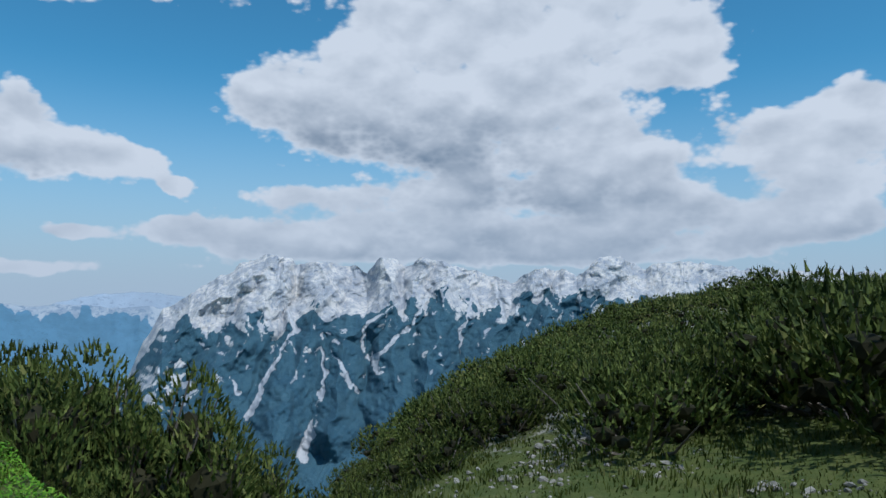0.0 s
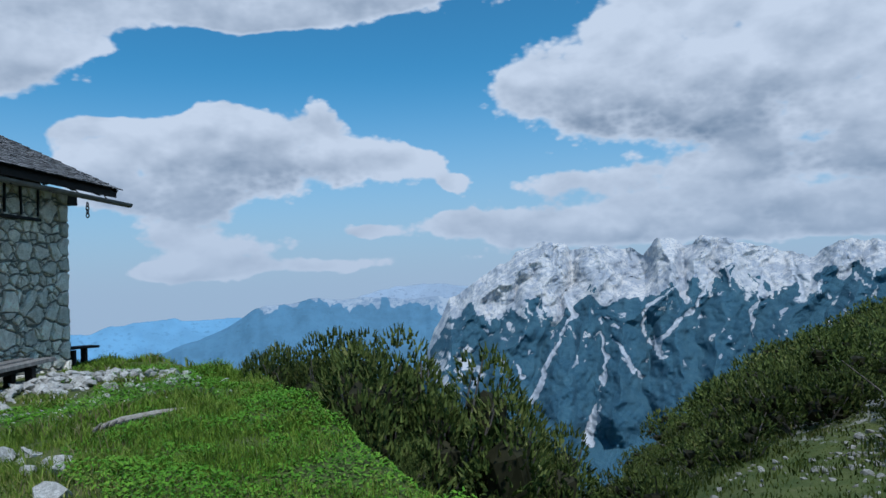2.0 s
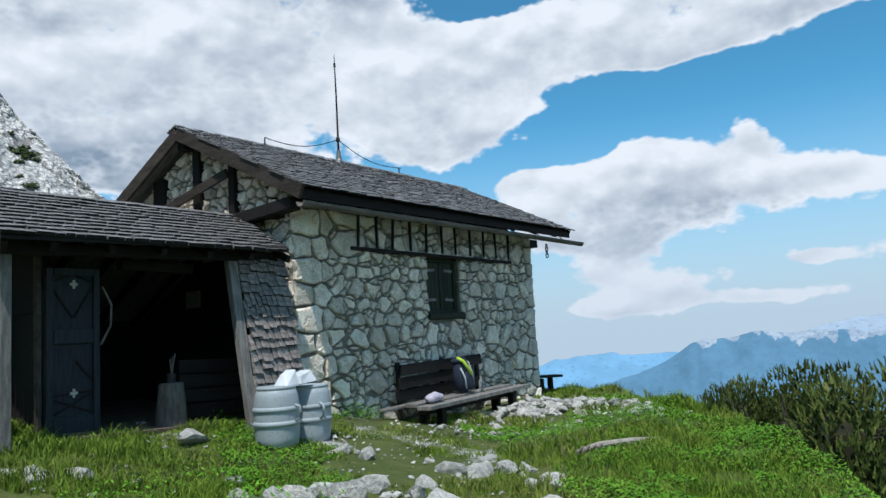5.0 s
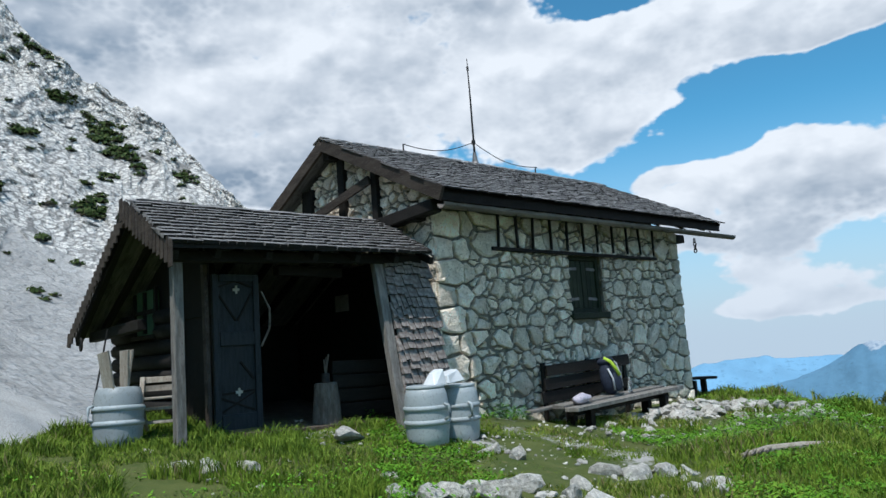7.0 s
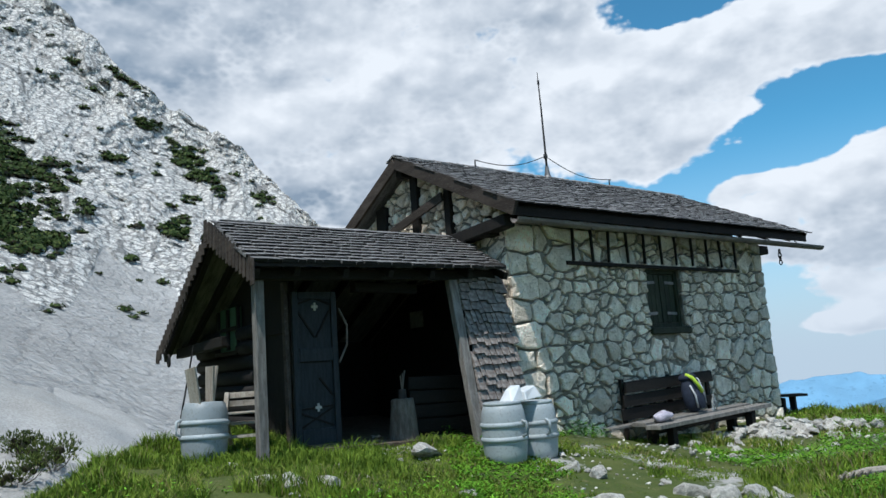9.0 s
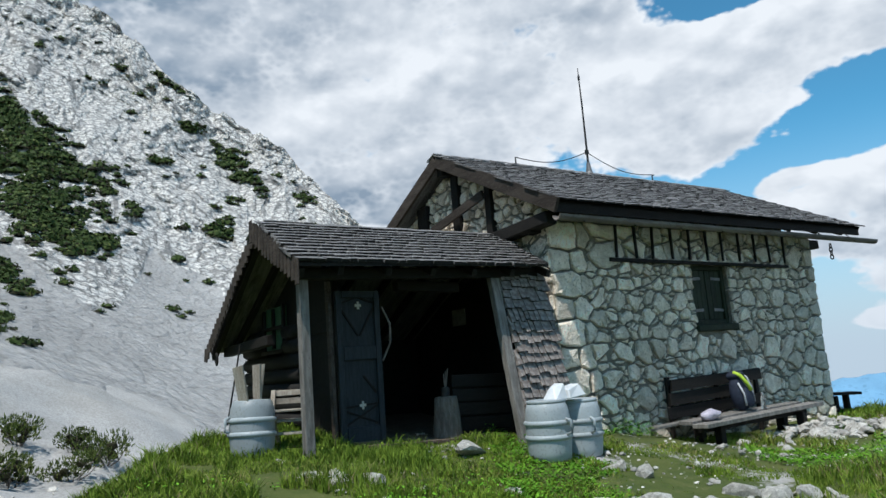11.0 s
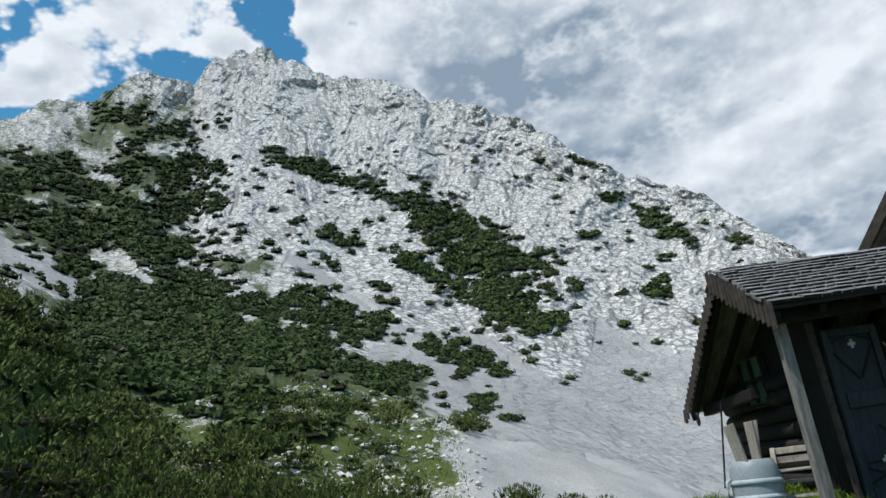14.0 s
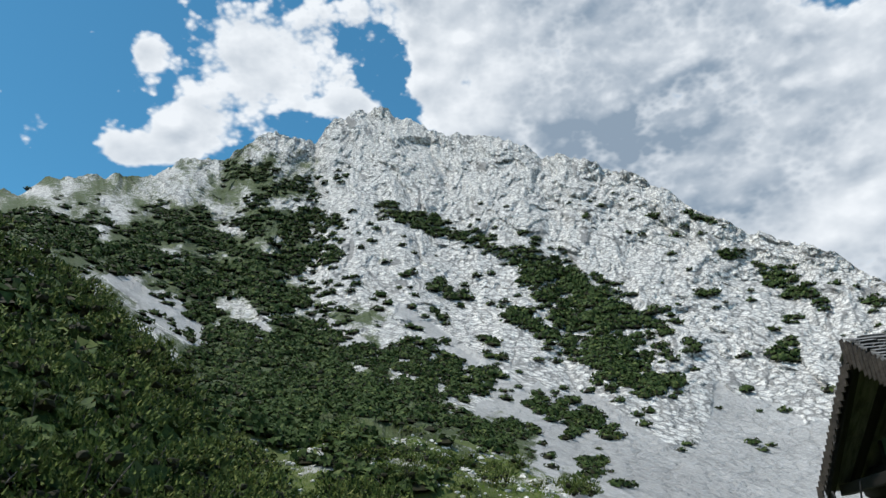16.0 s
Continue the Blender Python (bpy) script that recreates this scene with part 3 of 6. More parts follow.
def mountain_cover(a, e):
    n = fbm(a * 0.7, e * 0.9, 4, 91)
    rock, shrubs = rock_share(a, e), np.clip(in_strips(a, e, PATCHES), 0, 1)
    channel = step(in_strips(a + 0.5 * n, e + 0.3 * n, RUNNELS), -0.15, 0.3)
    grassy = 0.55 * np.exp(-((a - 123) / 4) ** 2 - ((e - 17.2) / 1.8) ** 2) + 0.4 * step(a + 2 * n, 106, 112) * (1 - step(e, 8.0, 12.5)) + 0.42 * step(a, 113, 120) * (1 - step(e, 10, 17))
    grassy = grassy + 0.5 * step(a - 0.3 * e, 117, 125) + 0.5 * np.exp(-((a - 128.5) / 1.6) ** 2 - ((e - 29.5) / 2.2) ** 2)
    turf = np.clip(grassy + 0.4 * shrubs + 0.2 * n - 0.9 * channel, 0, 1)
    wa, we = a + 0.9 * fbm(a * 0.25, e * 0.25, 3, 6), e + 0.9 * fbm(a * 0.25, e * 0.25, 3, 7)
    joints = np.maximum(ridged(0.26 * wa + 0.14 * we, 1.6 * we - 0.85 * wa, 4, 83), ridged(wa * 0.9 - 0.3 * we, we * 0.3, 4, 87))
    return rock * step(joints + 0.3 * n, 1.15, 1.6), turf, np.clip(1 - rock + 0.95 * channel, 0, 1)


ma, mw = np.meshgrid(np.arange(70, 166, 0.125), np.linspace(0.0, 1.0, 270), indexing="ij")
me_, mr, _, _ = mountain_form(ma, mw)
gx, gy, gz = on_mountain(ma, me_, mr)
gx, gy, gz, cov = closed_fan(gx, gy, gz, mountain_cover(ma, me_), 6, ((1.03, 8), (1.12, 50), (1.4, 190)))
mountain = grid_mesh("mountain", gx, gy, gz, m_mount, cov, "pale grey limestone mountain with scree fans below its cliffs", "mountain", False)

# the range across the valley: heading and height angle of its crest
RG_AZ = (-40, -30, -22.4, -18.9, -17.2, -15.6, -13.9, -12.4, -10.5, -9.6, -7.4, -5.4, -3.4, -0.7, 1.5, 3.1, 3.8, 5.0, 6.0, 6.9, 10.0, 11.5, 11.9, 13.4, 15.5, 16.7, 17.3, 19.5, 21.1, 22.5, 23.8, 30, 60)
RG_EL = (1.0, 1.2, 1.5, 2.1, 2.0, 1.5, 2.35, 2.5, 0.9, 1.4, 1.5, 0.4, 1.1, 1.9, 2.3, 1.7, 2.3, 2.3, 1.0, 1.6, 2.1, 1.7, 2.2, 2.5, 1.8, 0.8, 0.7, -0.8, -1.6, -4.3, -7.5, -12, -15)
# spurs and gullies that run down from it: heading and height angle
SPURS = [[(13.4, 2.5), (15.5, 0.3), (19.1, -2.3), (22.5, -7.9)], [(12.5, 2.1), (14.6, -2.3), (16.6, -6.1), (18.5, -11)], [(9.9, 2.0), (9.5, -1.7), (11.1, -5.8), (13.1, -12.4)], [(4.7, 2.3), (4.2, -1.4), (7.7, -4.1), (8.5, -11)],
         [(1.5, 2.3), (2.0, -0.5), (3.7, -4.1), (4.1, -11)], [(-0.7, 1.9), (-0.3, -1.4), (1.0, -5.0), (1.9, -10.2)], [(-7.4, 1.5), (-6.2, -0.6), (-5.2, -2.3), (-3, -8)], [(-12.4, 2.5), (-11.0, 0.8), (-9.6, -0.9), (-6, -6)]]
GULLIES = [(0.30, [(12.5, 0.5), (12.2, -1.4), (11.4, -3.4)]), (0.30, [(11.5, -3.2), (13.0, -5.7), (14.1, -8.0), (14.9, -9.9)]), (0.22, [(9.5, -3.6), (9.3, -5.6), (9.2, -6.9)]), (0.50, [(9.2, -7.0), (10.0, -10.0), (10.8, -12.9)]), (0.28, [(3.7, -1.3), (5.9, -2.8), (6.4, -4.3), (5.1, -6.6)]),
           (0.24, [(8.5, -4.9), (7.9, -6.2), (6.7, -8.1)]), (0.26, [(0.6, 0.4), (2.2, -2.7), (5.5, -5.8)]), (0.14, [(-2.5, 0.4), (-2.0, -1.4), (-1.4, -4.5)]), (0.22, [(-4.3, 0.4), (-4.7, -2.4)]), (0.22, [(16.2, -6.6), (15.6, -8.0)])]


def range_marks(a, e):
    """Warped angles, nearness to a spur and to a gully."""
    wa, we = a + 0.5 * fbm(a * 0.45, e * 0.45, 4, 7), e + 0.5 * fbm(a * 0.45, e * 0.45, 4, 8)
    spur = 0 * a
    for line in SPURS:
        d, _ = from_line(wa, we, line)
        spur = np.maximum(spur, np.clip(1 - d / 2.5, 0, 1))
    cut = 0 * a
    for wd, line in GULLIES:
        d, t = from_line(a + 0.22 * fbm(a * 1.5, e * 1.5, 4, 9), e, line)
        cut = np.maximum(cut, np.exp(-(d / (wd * (0.30 + 0.60 * t))) ** 2) * np.clip(0.9 + 0.7 * fbm(a * 2.5, e * 1.6, 4, 19), 0.2, 1))
    return wa, we, spur, cut


def range_cover(a, e, wa, we, spur, cut):
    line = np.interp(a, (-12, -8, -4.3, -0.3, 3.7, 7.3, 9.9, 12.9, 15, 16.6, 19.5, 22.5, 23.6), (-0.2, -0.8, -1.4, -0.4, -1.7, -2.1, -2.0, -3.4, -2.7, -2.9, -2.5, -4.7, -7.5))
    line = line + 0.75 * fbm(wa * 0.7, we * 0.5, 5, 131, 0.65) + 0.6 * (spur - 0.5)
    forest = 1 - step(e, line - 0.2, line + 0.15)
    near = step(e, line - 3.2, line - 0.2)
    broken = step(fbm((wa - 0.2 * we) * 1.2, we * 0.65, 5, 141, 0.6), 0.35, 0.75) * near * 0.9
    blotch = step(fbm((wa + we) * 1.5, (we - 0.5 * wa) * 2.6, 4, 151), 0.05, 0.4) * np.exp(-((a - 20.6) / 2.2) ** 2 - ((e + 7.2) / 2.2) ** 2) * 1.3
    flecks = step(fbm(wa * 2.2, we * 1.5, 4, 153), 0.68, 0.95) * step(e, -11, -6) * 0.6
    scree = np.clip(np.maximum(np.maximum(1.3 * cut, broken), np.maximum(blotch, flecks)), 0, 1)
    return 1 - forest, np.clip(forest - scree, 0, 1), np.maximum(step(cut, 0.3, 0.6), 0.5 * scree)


ra, rw = np.meshgrid(np.arange(-36, 30, 0.1), np.linspace(0.0, 1.0, 190), indexing="ij")
re_ = -15.5 + (np.interp(ra, RG_AZ, RG_EL) + 15.5) * rw + 0.13 * fbm(ra * 1.6, 0 * ra, 5, 101) * rw ** 24
marks = range_marks(ra, re_)
wa, we, spur, cut = marks
rough_ = 13 * ridged(wa * 0.5 + 0.12 * we, we * 0.17, 4, 121) + step(re_, -5.0, -1.5) * (13 * ridged(wa * 0.6 + 0.25 * we, we * 0.5, 4, 125) + 6 * fbm(wa * 2.2, we * 2.6, 4, 127))
rd = 2400 + 1500 * rw - 230 * spur - rough_ + 14 * cut
gx, gy, gz, cov = closed_fan(-np.sin(np.radians(ra)) * rd, np.cos(np.radians(ra)) * rd, rd * np.tan(np.radians(re_)), range_cover(ra, re_, *marks), 80, ((1.03, 40), (1.1, 300)))
far_range = grid_mesh("mountain_range", gx, gy, gz, m_range, cov, "distant limestone range with pale gullies above forest tinted haze-blue", "mountains", False)


def ridge_line(name, r, az, el, colour, seed, tops=None):
    # the air's haze is painted in: forest and rock tones are shifted to blue
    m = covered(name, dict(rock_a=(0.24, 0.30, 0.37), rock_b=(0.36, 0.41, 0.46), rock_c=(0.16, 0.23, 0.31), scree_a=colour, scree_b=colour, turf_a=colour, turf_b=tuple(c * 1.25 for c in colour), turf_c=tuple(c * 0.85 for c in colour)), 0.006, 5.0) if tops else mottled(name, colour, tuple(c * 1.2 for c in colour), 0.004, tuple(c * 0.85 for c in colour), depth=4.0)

    def hz(x, y):
        rr, a = np.hypot(x, y), heading(x, y)
        zc = r * np.tan(np.radians(np.interp(a, az, el) + 0.10 * fbm(a * 0.9, 0 * a, 5, seed)))
        u = np.clip((rr - r * 0.86) / (r * 0.14), 0, 1)
        z = -650 + (zc + 650) * u + 25 * np.sin(np.pi * u) * ridged(a * 0.35, rr * 0.002, 4, seed + 3)
        return np.where(rr > r, zc - (rr - r), z)

    def bare_tops(x, y, z):
        rr, a = np.hypot(x, y), heading(x, y)
        u = np.clip((rr - r * 0.86) / (r * 0.14), 0, 1)
        rock = step(u + 0.16 * ridged(a * 0.5, u * 1.5, 4, seed + 7), 1.0, 1.12) * step(a, tops[0] - 2, tops[0]) * (1 - step(a, tops[1], tops[1] + 2))
        return rock, 1 - rock, 0 * u
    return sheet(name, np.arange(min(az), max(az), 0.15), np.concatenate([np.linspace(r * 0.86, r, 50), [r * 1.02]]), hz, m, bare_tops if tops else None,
                 "forested ridge in the far distance, coloured haze blue", "mountains")


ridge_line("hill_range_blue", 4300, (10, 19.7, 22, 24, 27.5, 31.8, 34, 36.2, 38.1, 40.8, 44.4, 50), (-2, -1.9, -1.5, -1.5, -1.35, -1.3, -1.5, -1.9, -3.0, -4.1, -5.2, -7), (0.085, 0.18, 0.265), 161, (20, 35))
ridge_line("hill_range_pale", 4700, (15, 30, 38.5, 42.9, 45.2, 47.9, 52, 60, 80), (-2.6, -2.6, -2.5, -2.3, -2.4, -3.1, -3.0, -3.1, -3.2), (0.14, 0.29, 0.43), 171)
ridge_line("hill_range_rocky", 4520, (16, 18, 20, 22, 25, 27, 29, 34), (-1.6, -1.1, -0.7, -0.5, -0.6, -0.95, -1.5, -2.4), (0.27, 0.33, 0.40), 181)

# ---- building helpers ----
rng = random.Random(5)


def part(name, bm, mat, parent=None, label="", smooth=False, bevel=0.0):
    """Links a bmesh as one mesh object under a thing or a part."""
    if bevel:
        bmesh.ops.bevel(bm, geom=bm.edges[:], offset=bevel, segments=1, affect="EDGES", clamp_overlap=True)
    me = bpy.data.meshes.new(name)
    bm.normal_update()
    bm.to_mesh(me)
    bm.free()
    me.materials.append(mat)
    if smooth:
        me.polygons.foreach_set("use_smooth", np.ones(len(me.polygons), dtype=bool))
    ob = new(name, me)
    ob.parent = parent
    return tagged(ob, label)


def thing(name, m, label, category, group=""):
    ob = new(name)
    ob.empty_display_size = 0.2
    ob.matrix_world = m
    return tagged(ob, label, category, group)


def solid(corners):
    """Eight corners, bottom four and top four in the same order, as a closed box."""
    bm = bmesh.new()
    add_solid(bm, corners)
    return bm


def add_solid(bm, c):
    v = [bm.verts.new(p) for p in c]
    for f in ((3, 2, 1, 0), (4, 5, 6, 7), (0, 1, 5, 4), (1, 2, 6, 5), (2, 3, 7, 6), (3, 0, 4, 7)):
        bm.faces.new([v[i] for i in f])
    return v


def cuboid(x0, x1, y0, y1, z0, z1):
    return [(x0, y0, z0), (x1, y0, z0), (x1, y1, z0), (x0, y1, z0), (x0, y0, z1), (x1, y0, z1), (x1, y1, z1), (x0, y1, z1)]


def bar(a, b, w, h, side=(0, 0, 1), wob=0.0):
    """A squared timber from a to b, w across and h along side."""
    a, b, side = Vector(a), Vector(b), Vector(side)
    d = (b - a).normalized()
    u = d.cross(side)
    u = (u if u.length > 1e-4 else d.cross(Vector((1, 0, 0)))).normalized()
    v = u.cross(d).normalized()
    out = []
    for p in (a, b):
        for su, sv in ((-1, -1), (1, -1), (1, 1), (-1, 1)):
            out.append(p + u * (su * w / 2 + rng.uniform(-wob, wob)) + v * (sv * h / 2 + rng.uniform(-wob, wob)))
    return out


def timber(name, a, b, w, h, mat, parent, label="", side=(0, 0, 1), wob=0.004):
    return part(name, solid(bar(a, b, w, h, side, wob)), mat, parent, label, bevel=min(w, h) * 0.08)


def ringed(profile, seg=24, wob=0.0):
    """A turned body from (radius, height) pairs, closed at both ends."""
    bm = bmesh.new()
    rows = []
    for r, z in profile:
        rows.append([bm.verts.new((r * (1 + rng.uniform(-wob, wob)) * math.cos(2 * math.pi * i / seg), r * (1 + rng.uniform(-wob, wob)) * math.sin(2 * math.pi * i / seg), z)) for i in range(seg)])
    for p, q in zip(rows, rows[1:]):
        for i in range(seg):
            bm.faces.new((p[i], p[(i + 1) % seg], q[(i + 1) % seg], q[i]))
    bm.faces.new(rows[0][::-1]), bm.faces.new(rows[-1])
    return bm


def tube(points, radius, seg=8):
    bm = bmesh.new()
    rows = []
    pts = [Vector(p) for p in points]
    for i, p in enumerate(pts):
        d = (pts[min(i + 1, len(pts) - 1)] - pts[max(i - 1, 0)]).normalized()
        u = d.cross(Vector((0.3, 0.2, 0.93))).normalized()
        v = d.cross(u)
        rr = radius[i] if isinstance(radius, (list, tuple)) else radius
        rows.append([bm.verts.new(p + (u * math.cos(2 * math.pi * k / seg) + v * math.sin(2 * math.pi * k / seg)) * rr) for k in range(seg)])
    for p, q in zip(rows, rows[1:]):
        for k in range(seg):
            bm.faces.new((p[k], q[k], q[(k + 1) % seg], p[(k + 1) % seg]))
    bm.faces.new(rows[0]), bm.faces.new(rows[-1][::-1])
    return bm


# ---- materials of the hut ----
m_stone = mottled("limestone_block", (0.66, 0.57, 0.46), (0.88, 0.785, 0.66), 5.0, (0.44, 0.37, 0.28), fine=6, rough=0.9, depth=0.05)
m_mortar = mottled("old_mortar", (0.17, 0.155, 0.125), (0.29, 0.265, 0.22), 9.0, (0.09, 0.08, 0.065), rough=0.95, depth=0.02)
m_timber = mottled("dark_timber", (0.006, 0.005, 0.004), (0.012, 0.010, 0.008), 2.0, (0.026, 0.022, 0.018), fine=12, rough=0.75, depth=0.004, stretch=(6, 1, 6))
m_barge = mottled("brown_board", (0.030, 0.022, 0.017), (0.058, 0.046, 0.037), 2.0, (0.10, 0.088, 0.076), fine=10, rough=0.75, depth=0.004, stretch=(1, 6, 6))
m_gutter = mottled("gutter_wood", (0.13, 0.108, 0.092), (0.22, 0.19, 0.168), 2.0, (0.08, 0.065, 0.055), fine=10, rough=0.8, depth=0.004, stretch=(6, 1, 6))
m_grey = mottled("weathered_timber", (0.13, 0.122, 0.11), (0.24, 0.227, 0.208), 3.0, (0.07, 0.062, 0.054), fine=9, rough=0.8, depth=0.005, stretch=(7, 7, 1))
m_shingle = mottled("roof_shingle", (0.085, 0.083, 0.082), (0.22, 0.216, 0.21), 3.0, (0.42, 0.41, 0.40), fine=9, rough=0.7, depth=0.004, stretch=(1, 7, 1))
m_wallshingle = mottled("wall_shingle", (0.17, 0.152, 0.138), (0.36, 0.33, 0.305), 2.4, (0.15, 0.075, 0.052), fine=4, rough=0.8, depth=0.004, stretch=(7, 7, 1))
m_shutter = mottled("shutter_wood", (0.017, 0.024, 0.013), (0.032, 0.043, 0.023), 4.0, (0.02, 0.018, 0.013), rough=0.7, depth=0.003, stretch=(1, 8, 1))
m_door = mottled("blue_grey_door", (0.013, 0.018, 0.021), (0.025, 0.032, 0.037), 4.0, (0.048, 0.054, 0.06), fine=9, rough=0.65, depth=0.003, stretch=(8, 8, 1))
m_iron = mottled("dark_iron", (0.03, 0.03, 0.032), (0.06, 0.055, 0.05), 12.0, rough=0.55, metal=0.7, depth=0.001)
m_zinc = mottled("grey_metal", (0.15, 0.15, 0.15), (0.24, 0.235, 0.23), 5.0, rough=0.5, metal=0.4, depth=0.002)
m_green = mottled("green_pane", (0.06, 0.13, 0.075), (0.09, 0.17, 0.10), 5.0, rough=0.35, depth=0.001)
m_paper = mottled("pale_paper", (0.35, 0.33, 0.28), (0.45, 0.43, 0.38), 8.0, rough=0.8, depth=0.001)
m_soil = mottled("trodden_soil", (0.07, 0.05, 0.035), (0.11, 0.085, 0.06), 4.0, (0.2, 0.18, 0.15), rough=0.95, depth=0.02)

HUT = pose(-9.25, 3.6, 0, 0, 0, 18.11)
hut = thing("stone_hut", HUT, "small rubble stone mountain hut with a weathered shingle roof", "hut")
W_LEN, W_DEEP, W_TOP = 6.4, 4.3, 3.36
SLOPE = (4.84 - 3.52) / 2.65


def roof_z(x):
    return 4.84 - SLOPE * abs(x + 2.15)


# mortared cores with the window's opening
OPEN = (2.93, 3.83, 1.86, 2.80)
front_wall = part("front_wall", solid(cuboid(-0.5, -0.03, 0.0, OPEN[0], -0.4, W_TOP)), m_mortar, hut, "rubble masonry wall of pale limestone in grey mortar")
for c in (cuboid(-0.5, -0.03, OPEN[1], W_LEN, -0.4, W_TOP), cuboid(-0.5, -0.03, OPEN[0], OPEN[1], -0.4, OPEN[2]), cuboid(-0.5, -0.03, OPEN[0], OPEN[1], OPEN[3], W_TOP)):
    part("wall_section", solid(c), m_mortar, front_wall)


def gable_bm(y0, y1):
    bm = bmesh.new()
    prof = [(-W_DEEP, -0.4), (-0.503, -0.4), (-0.503, roof_z(-0.503) - 0.16), (-2.15, 4.66), (-W_DEEP, roof_z(-W_DEEP) - 0.16)]
    a, b = [bm.verts.new((x, y0, z)) for x, z in prof], [bm.verts.new((x, y1, z)) for x, z in prof]
    bm.faces.new(a), bm.faces.new(b[::-1])
    for i in range(5):
        bm.faces.new((a[i], b[i], b[(i + 1) % 5], a[(i + 1) % 5]))
    bmesh.ops.recalc_face_normals(bm, faces=bm.faces[:])
    return bm


gable_wall = part("gable_wall", gable_bm(0.03, 0.5), m_mortar, hut, "stone gable wall under the roof overhang")
part("rear_gable_wall", gable_bm(5.9, W_LEN), m_mortar, hut)
part("back_wall", solid(cuboid(-W_DEEP - 0.003, -W_DEEP + 0.4, 0.5, 5.9, -0.4, 3.3)), m_mortar, hut)

# window with closed shutters
window = part("window", solid(cuboid(-0.3, -0.28, OPEN[0] + 0.003, OPEN[1] - 0.003, OPEN[2], OPEN[3])), m_timber, hut, "small window closed by dark wooden shutters")
for a, b in (((-0.12, OPEN[0] + 0.035, OPEN[2]), (-0.12, OPEN[0] + 0.035, OPEN[3])), ((-0.12, OPEN[1] - 0.035, OPEN[2]), (-0.12, OPEN[1] - 0.035, OPEN[3])),
             ((-0.12, OPEN[0] + 0.08, OPEN[3] - 0.035), (-0.12, OPEN[1] - 0.08, OPEN[3] - 0.035)), ((-0.12, OPEN[0] + 0.08, OPEN[2] + 0.035), (-0.12, OPEN[1] - 0.08, OPEN[2] + 0.035))):
    timber("window_frame", a, b, 0.075, 0.075, m_shutter, window, side=(1, 0, 0), wob=0.001)
for k in range(2):
    y0 = OPEN[0] + 0.08 + k * 0.375
    for j in range(3):
        timber("shutter_board", (-0.13, y0 + 0.062 + j * 0.12, OPEN[2] + 0.08), (-0.13, y0 + 0.062 + j * 0.12, OPEN[3] - 0.08), 0.114, 0.03, m_shutter, window, side=(1, 0, 0), wob=0.002)
    for zz in (OPEN[2] + 0.22, OPEN[3] - 0.22):
        s = 1 if k == 0 else -1
        e = y0 + (0.0 if k == 0 else 0.37)
        timber("strap_hinge", (-0.108, e, zz), (-0.108, e + s * 0.24, zz + 0.012), 0.045, 0.012, m_zinc, window, "pale iron strap hinge", side=(1, 0, 0), wob=0.001)
part("window_sill", solid(cuboid(-0.28, 0.06, OPEN[0] - 0.06, OPEN[1] + 0.05, OPEN[2] - 0.11, OPEN[2] - 0.003)), m_shutter, window, "dark weathered wooden sill", bevel=0.015)

# wooden rack over the window
timber("rack_beam", (0.045, 1.1, 2.83), (0.045, 5.5, 2.80), 0.05, 0.05, m_timber, hut, "dark beam over the window")
for i in range(11):
    y = 1.2 + i * 0.42 + rng.uniform(-0.05, 0.05)
    timber("rack_batten", (0.05, y, 2.86), (0.05 + rng.uniform(-0.01, 0.02), y + rng.uniform(-0.03, 0.03), 3.36), 0.036, 0.03, m_timber, hut, side=(1, 0, 0))

# roof
roof = part("roof", solid([(0.47, -0.24, 3.44), (0.47, 7.2, 3.44), (-2.15, 7.05, 4.74), (-2.15, -0.24, 4.74), (0.47, -0.24, 3.51), (0.47, 7.2, 3.51), (-2.15, 7.05, 4.81), (-2.15, -0.24, 4.81)]), m_timber, hut,
            "shingle roof, grey and weathered, on dark rafters")
part("rear_roof_slope", solid([(-2.153, -0.24, 4.74), (-2.153, 7.05, 4.74), (-4.8, 7.05, 3.43), (-4.8, -0.24, 3.43), (-2.153, -0.24, 4.81), (-2.153, 7.05, 4.81), (-4.8, 7.05, 3.5), (-4.8, -0.24, 3.5)]), m_shingle, hut)
timber("bargeboard", (0.55, -0.275, 3.42), (-2.15, -0.275, 4.755), 0.05, 0.2, m_barge, hut, "brown weathered bargeboard", side=(0.45, 0, 0.9))
timber("bargeboard", (-2.15, -0.275, 4.745), (-4.85, -0.275, 3.40), 0.05, 0.2, m_barge, hut, "brown weathered bargeboard", side=(-0.45, 0, 0.9))
timber("bargeboard", (0.5, 7.2, 3.43), (-2.15, 7.08, 4.75), 0.04, 0.14, m_timber, hut, side=(0.45, 0, 0.9))
timber("fascia", (0.49, -0.24, 3.40), (0.49, 7.2, 3.40), 0.03, 0.12, m_timber, hut)
for i in range(9):
    y = 0.2 + i * 0.82
    timber("rafter", (0.42, y, 3.39), (-2.1, y, 4.66), 0.1, 0.12, m_timber, hut, side=(0.45, 0, 0.9))
timber("wall_plate", (-0.2, -0.2, 3.27), (-0.2, 6.9, 3.27), 0.2, 0.16, m_timber, hut)
timber("corbel_beam", (-1.0, -0.16, 3.24), (0.25, -0.12, 3.33), 0.2, 0.17, m_timber, hut, "dark round-worn corbel beam")
timber("ridge_purlin", (-2.15, -0.22, 4.6), (-2.15, 0.3, 4.6), 0.16, 0.18, m_timber, hut)
timber("gable_post", (-1.16, -0.02, 3.3), (-1.16, -0.02, 4.22), 0.14, 0.1, m_timber, hut, side=(0, 1, 0))
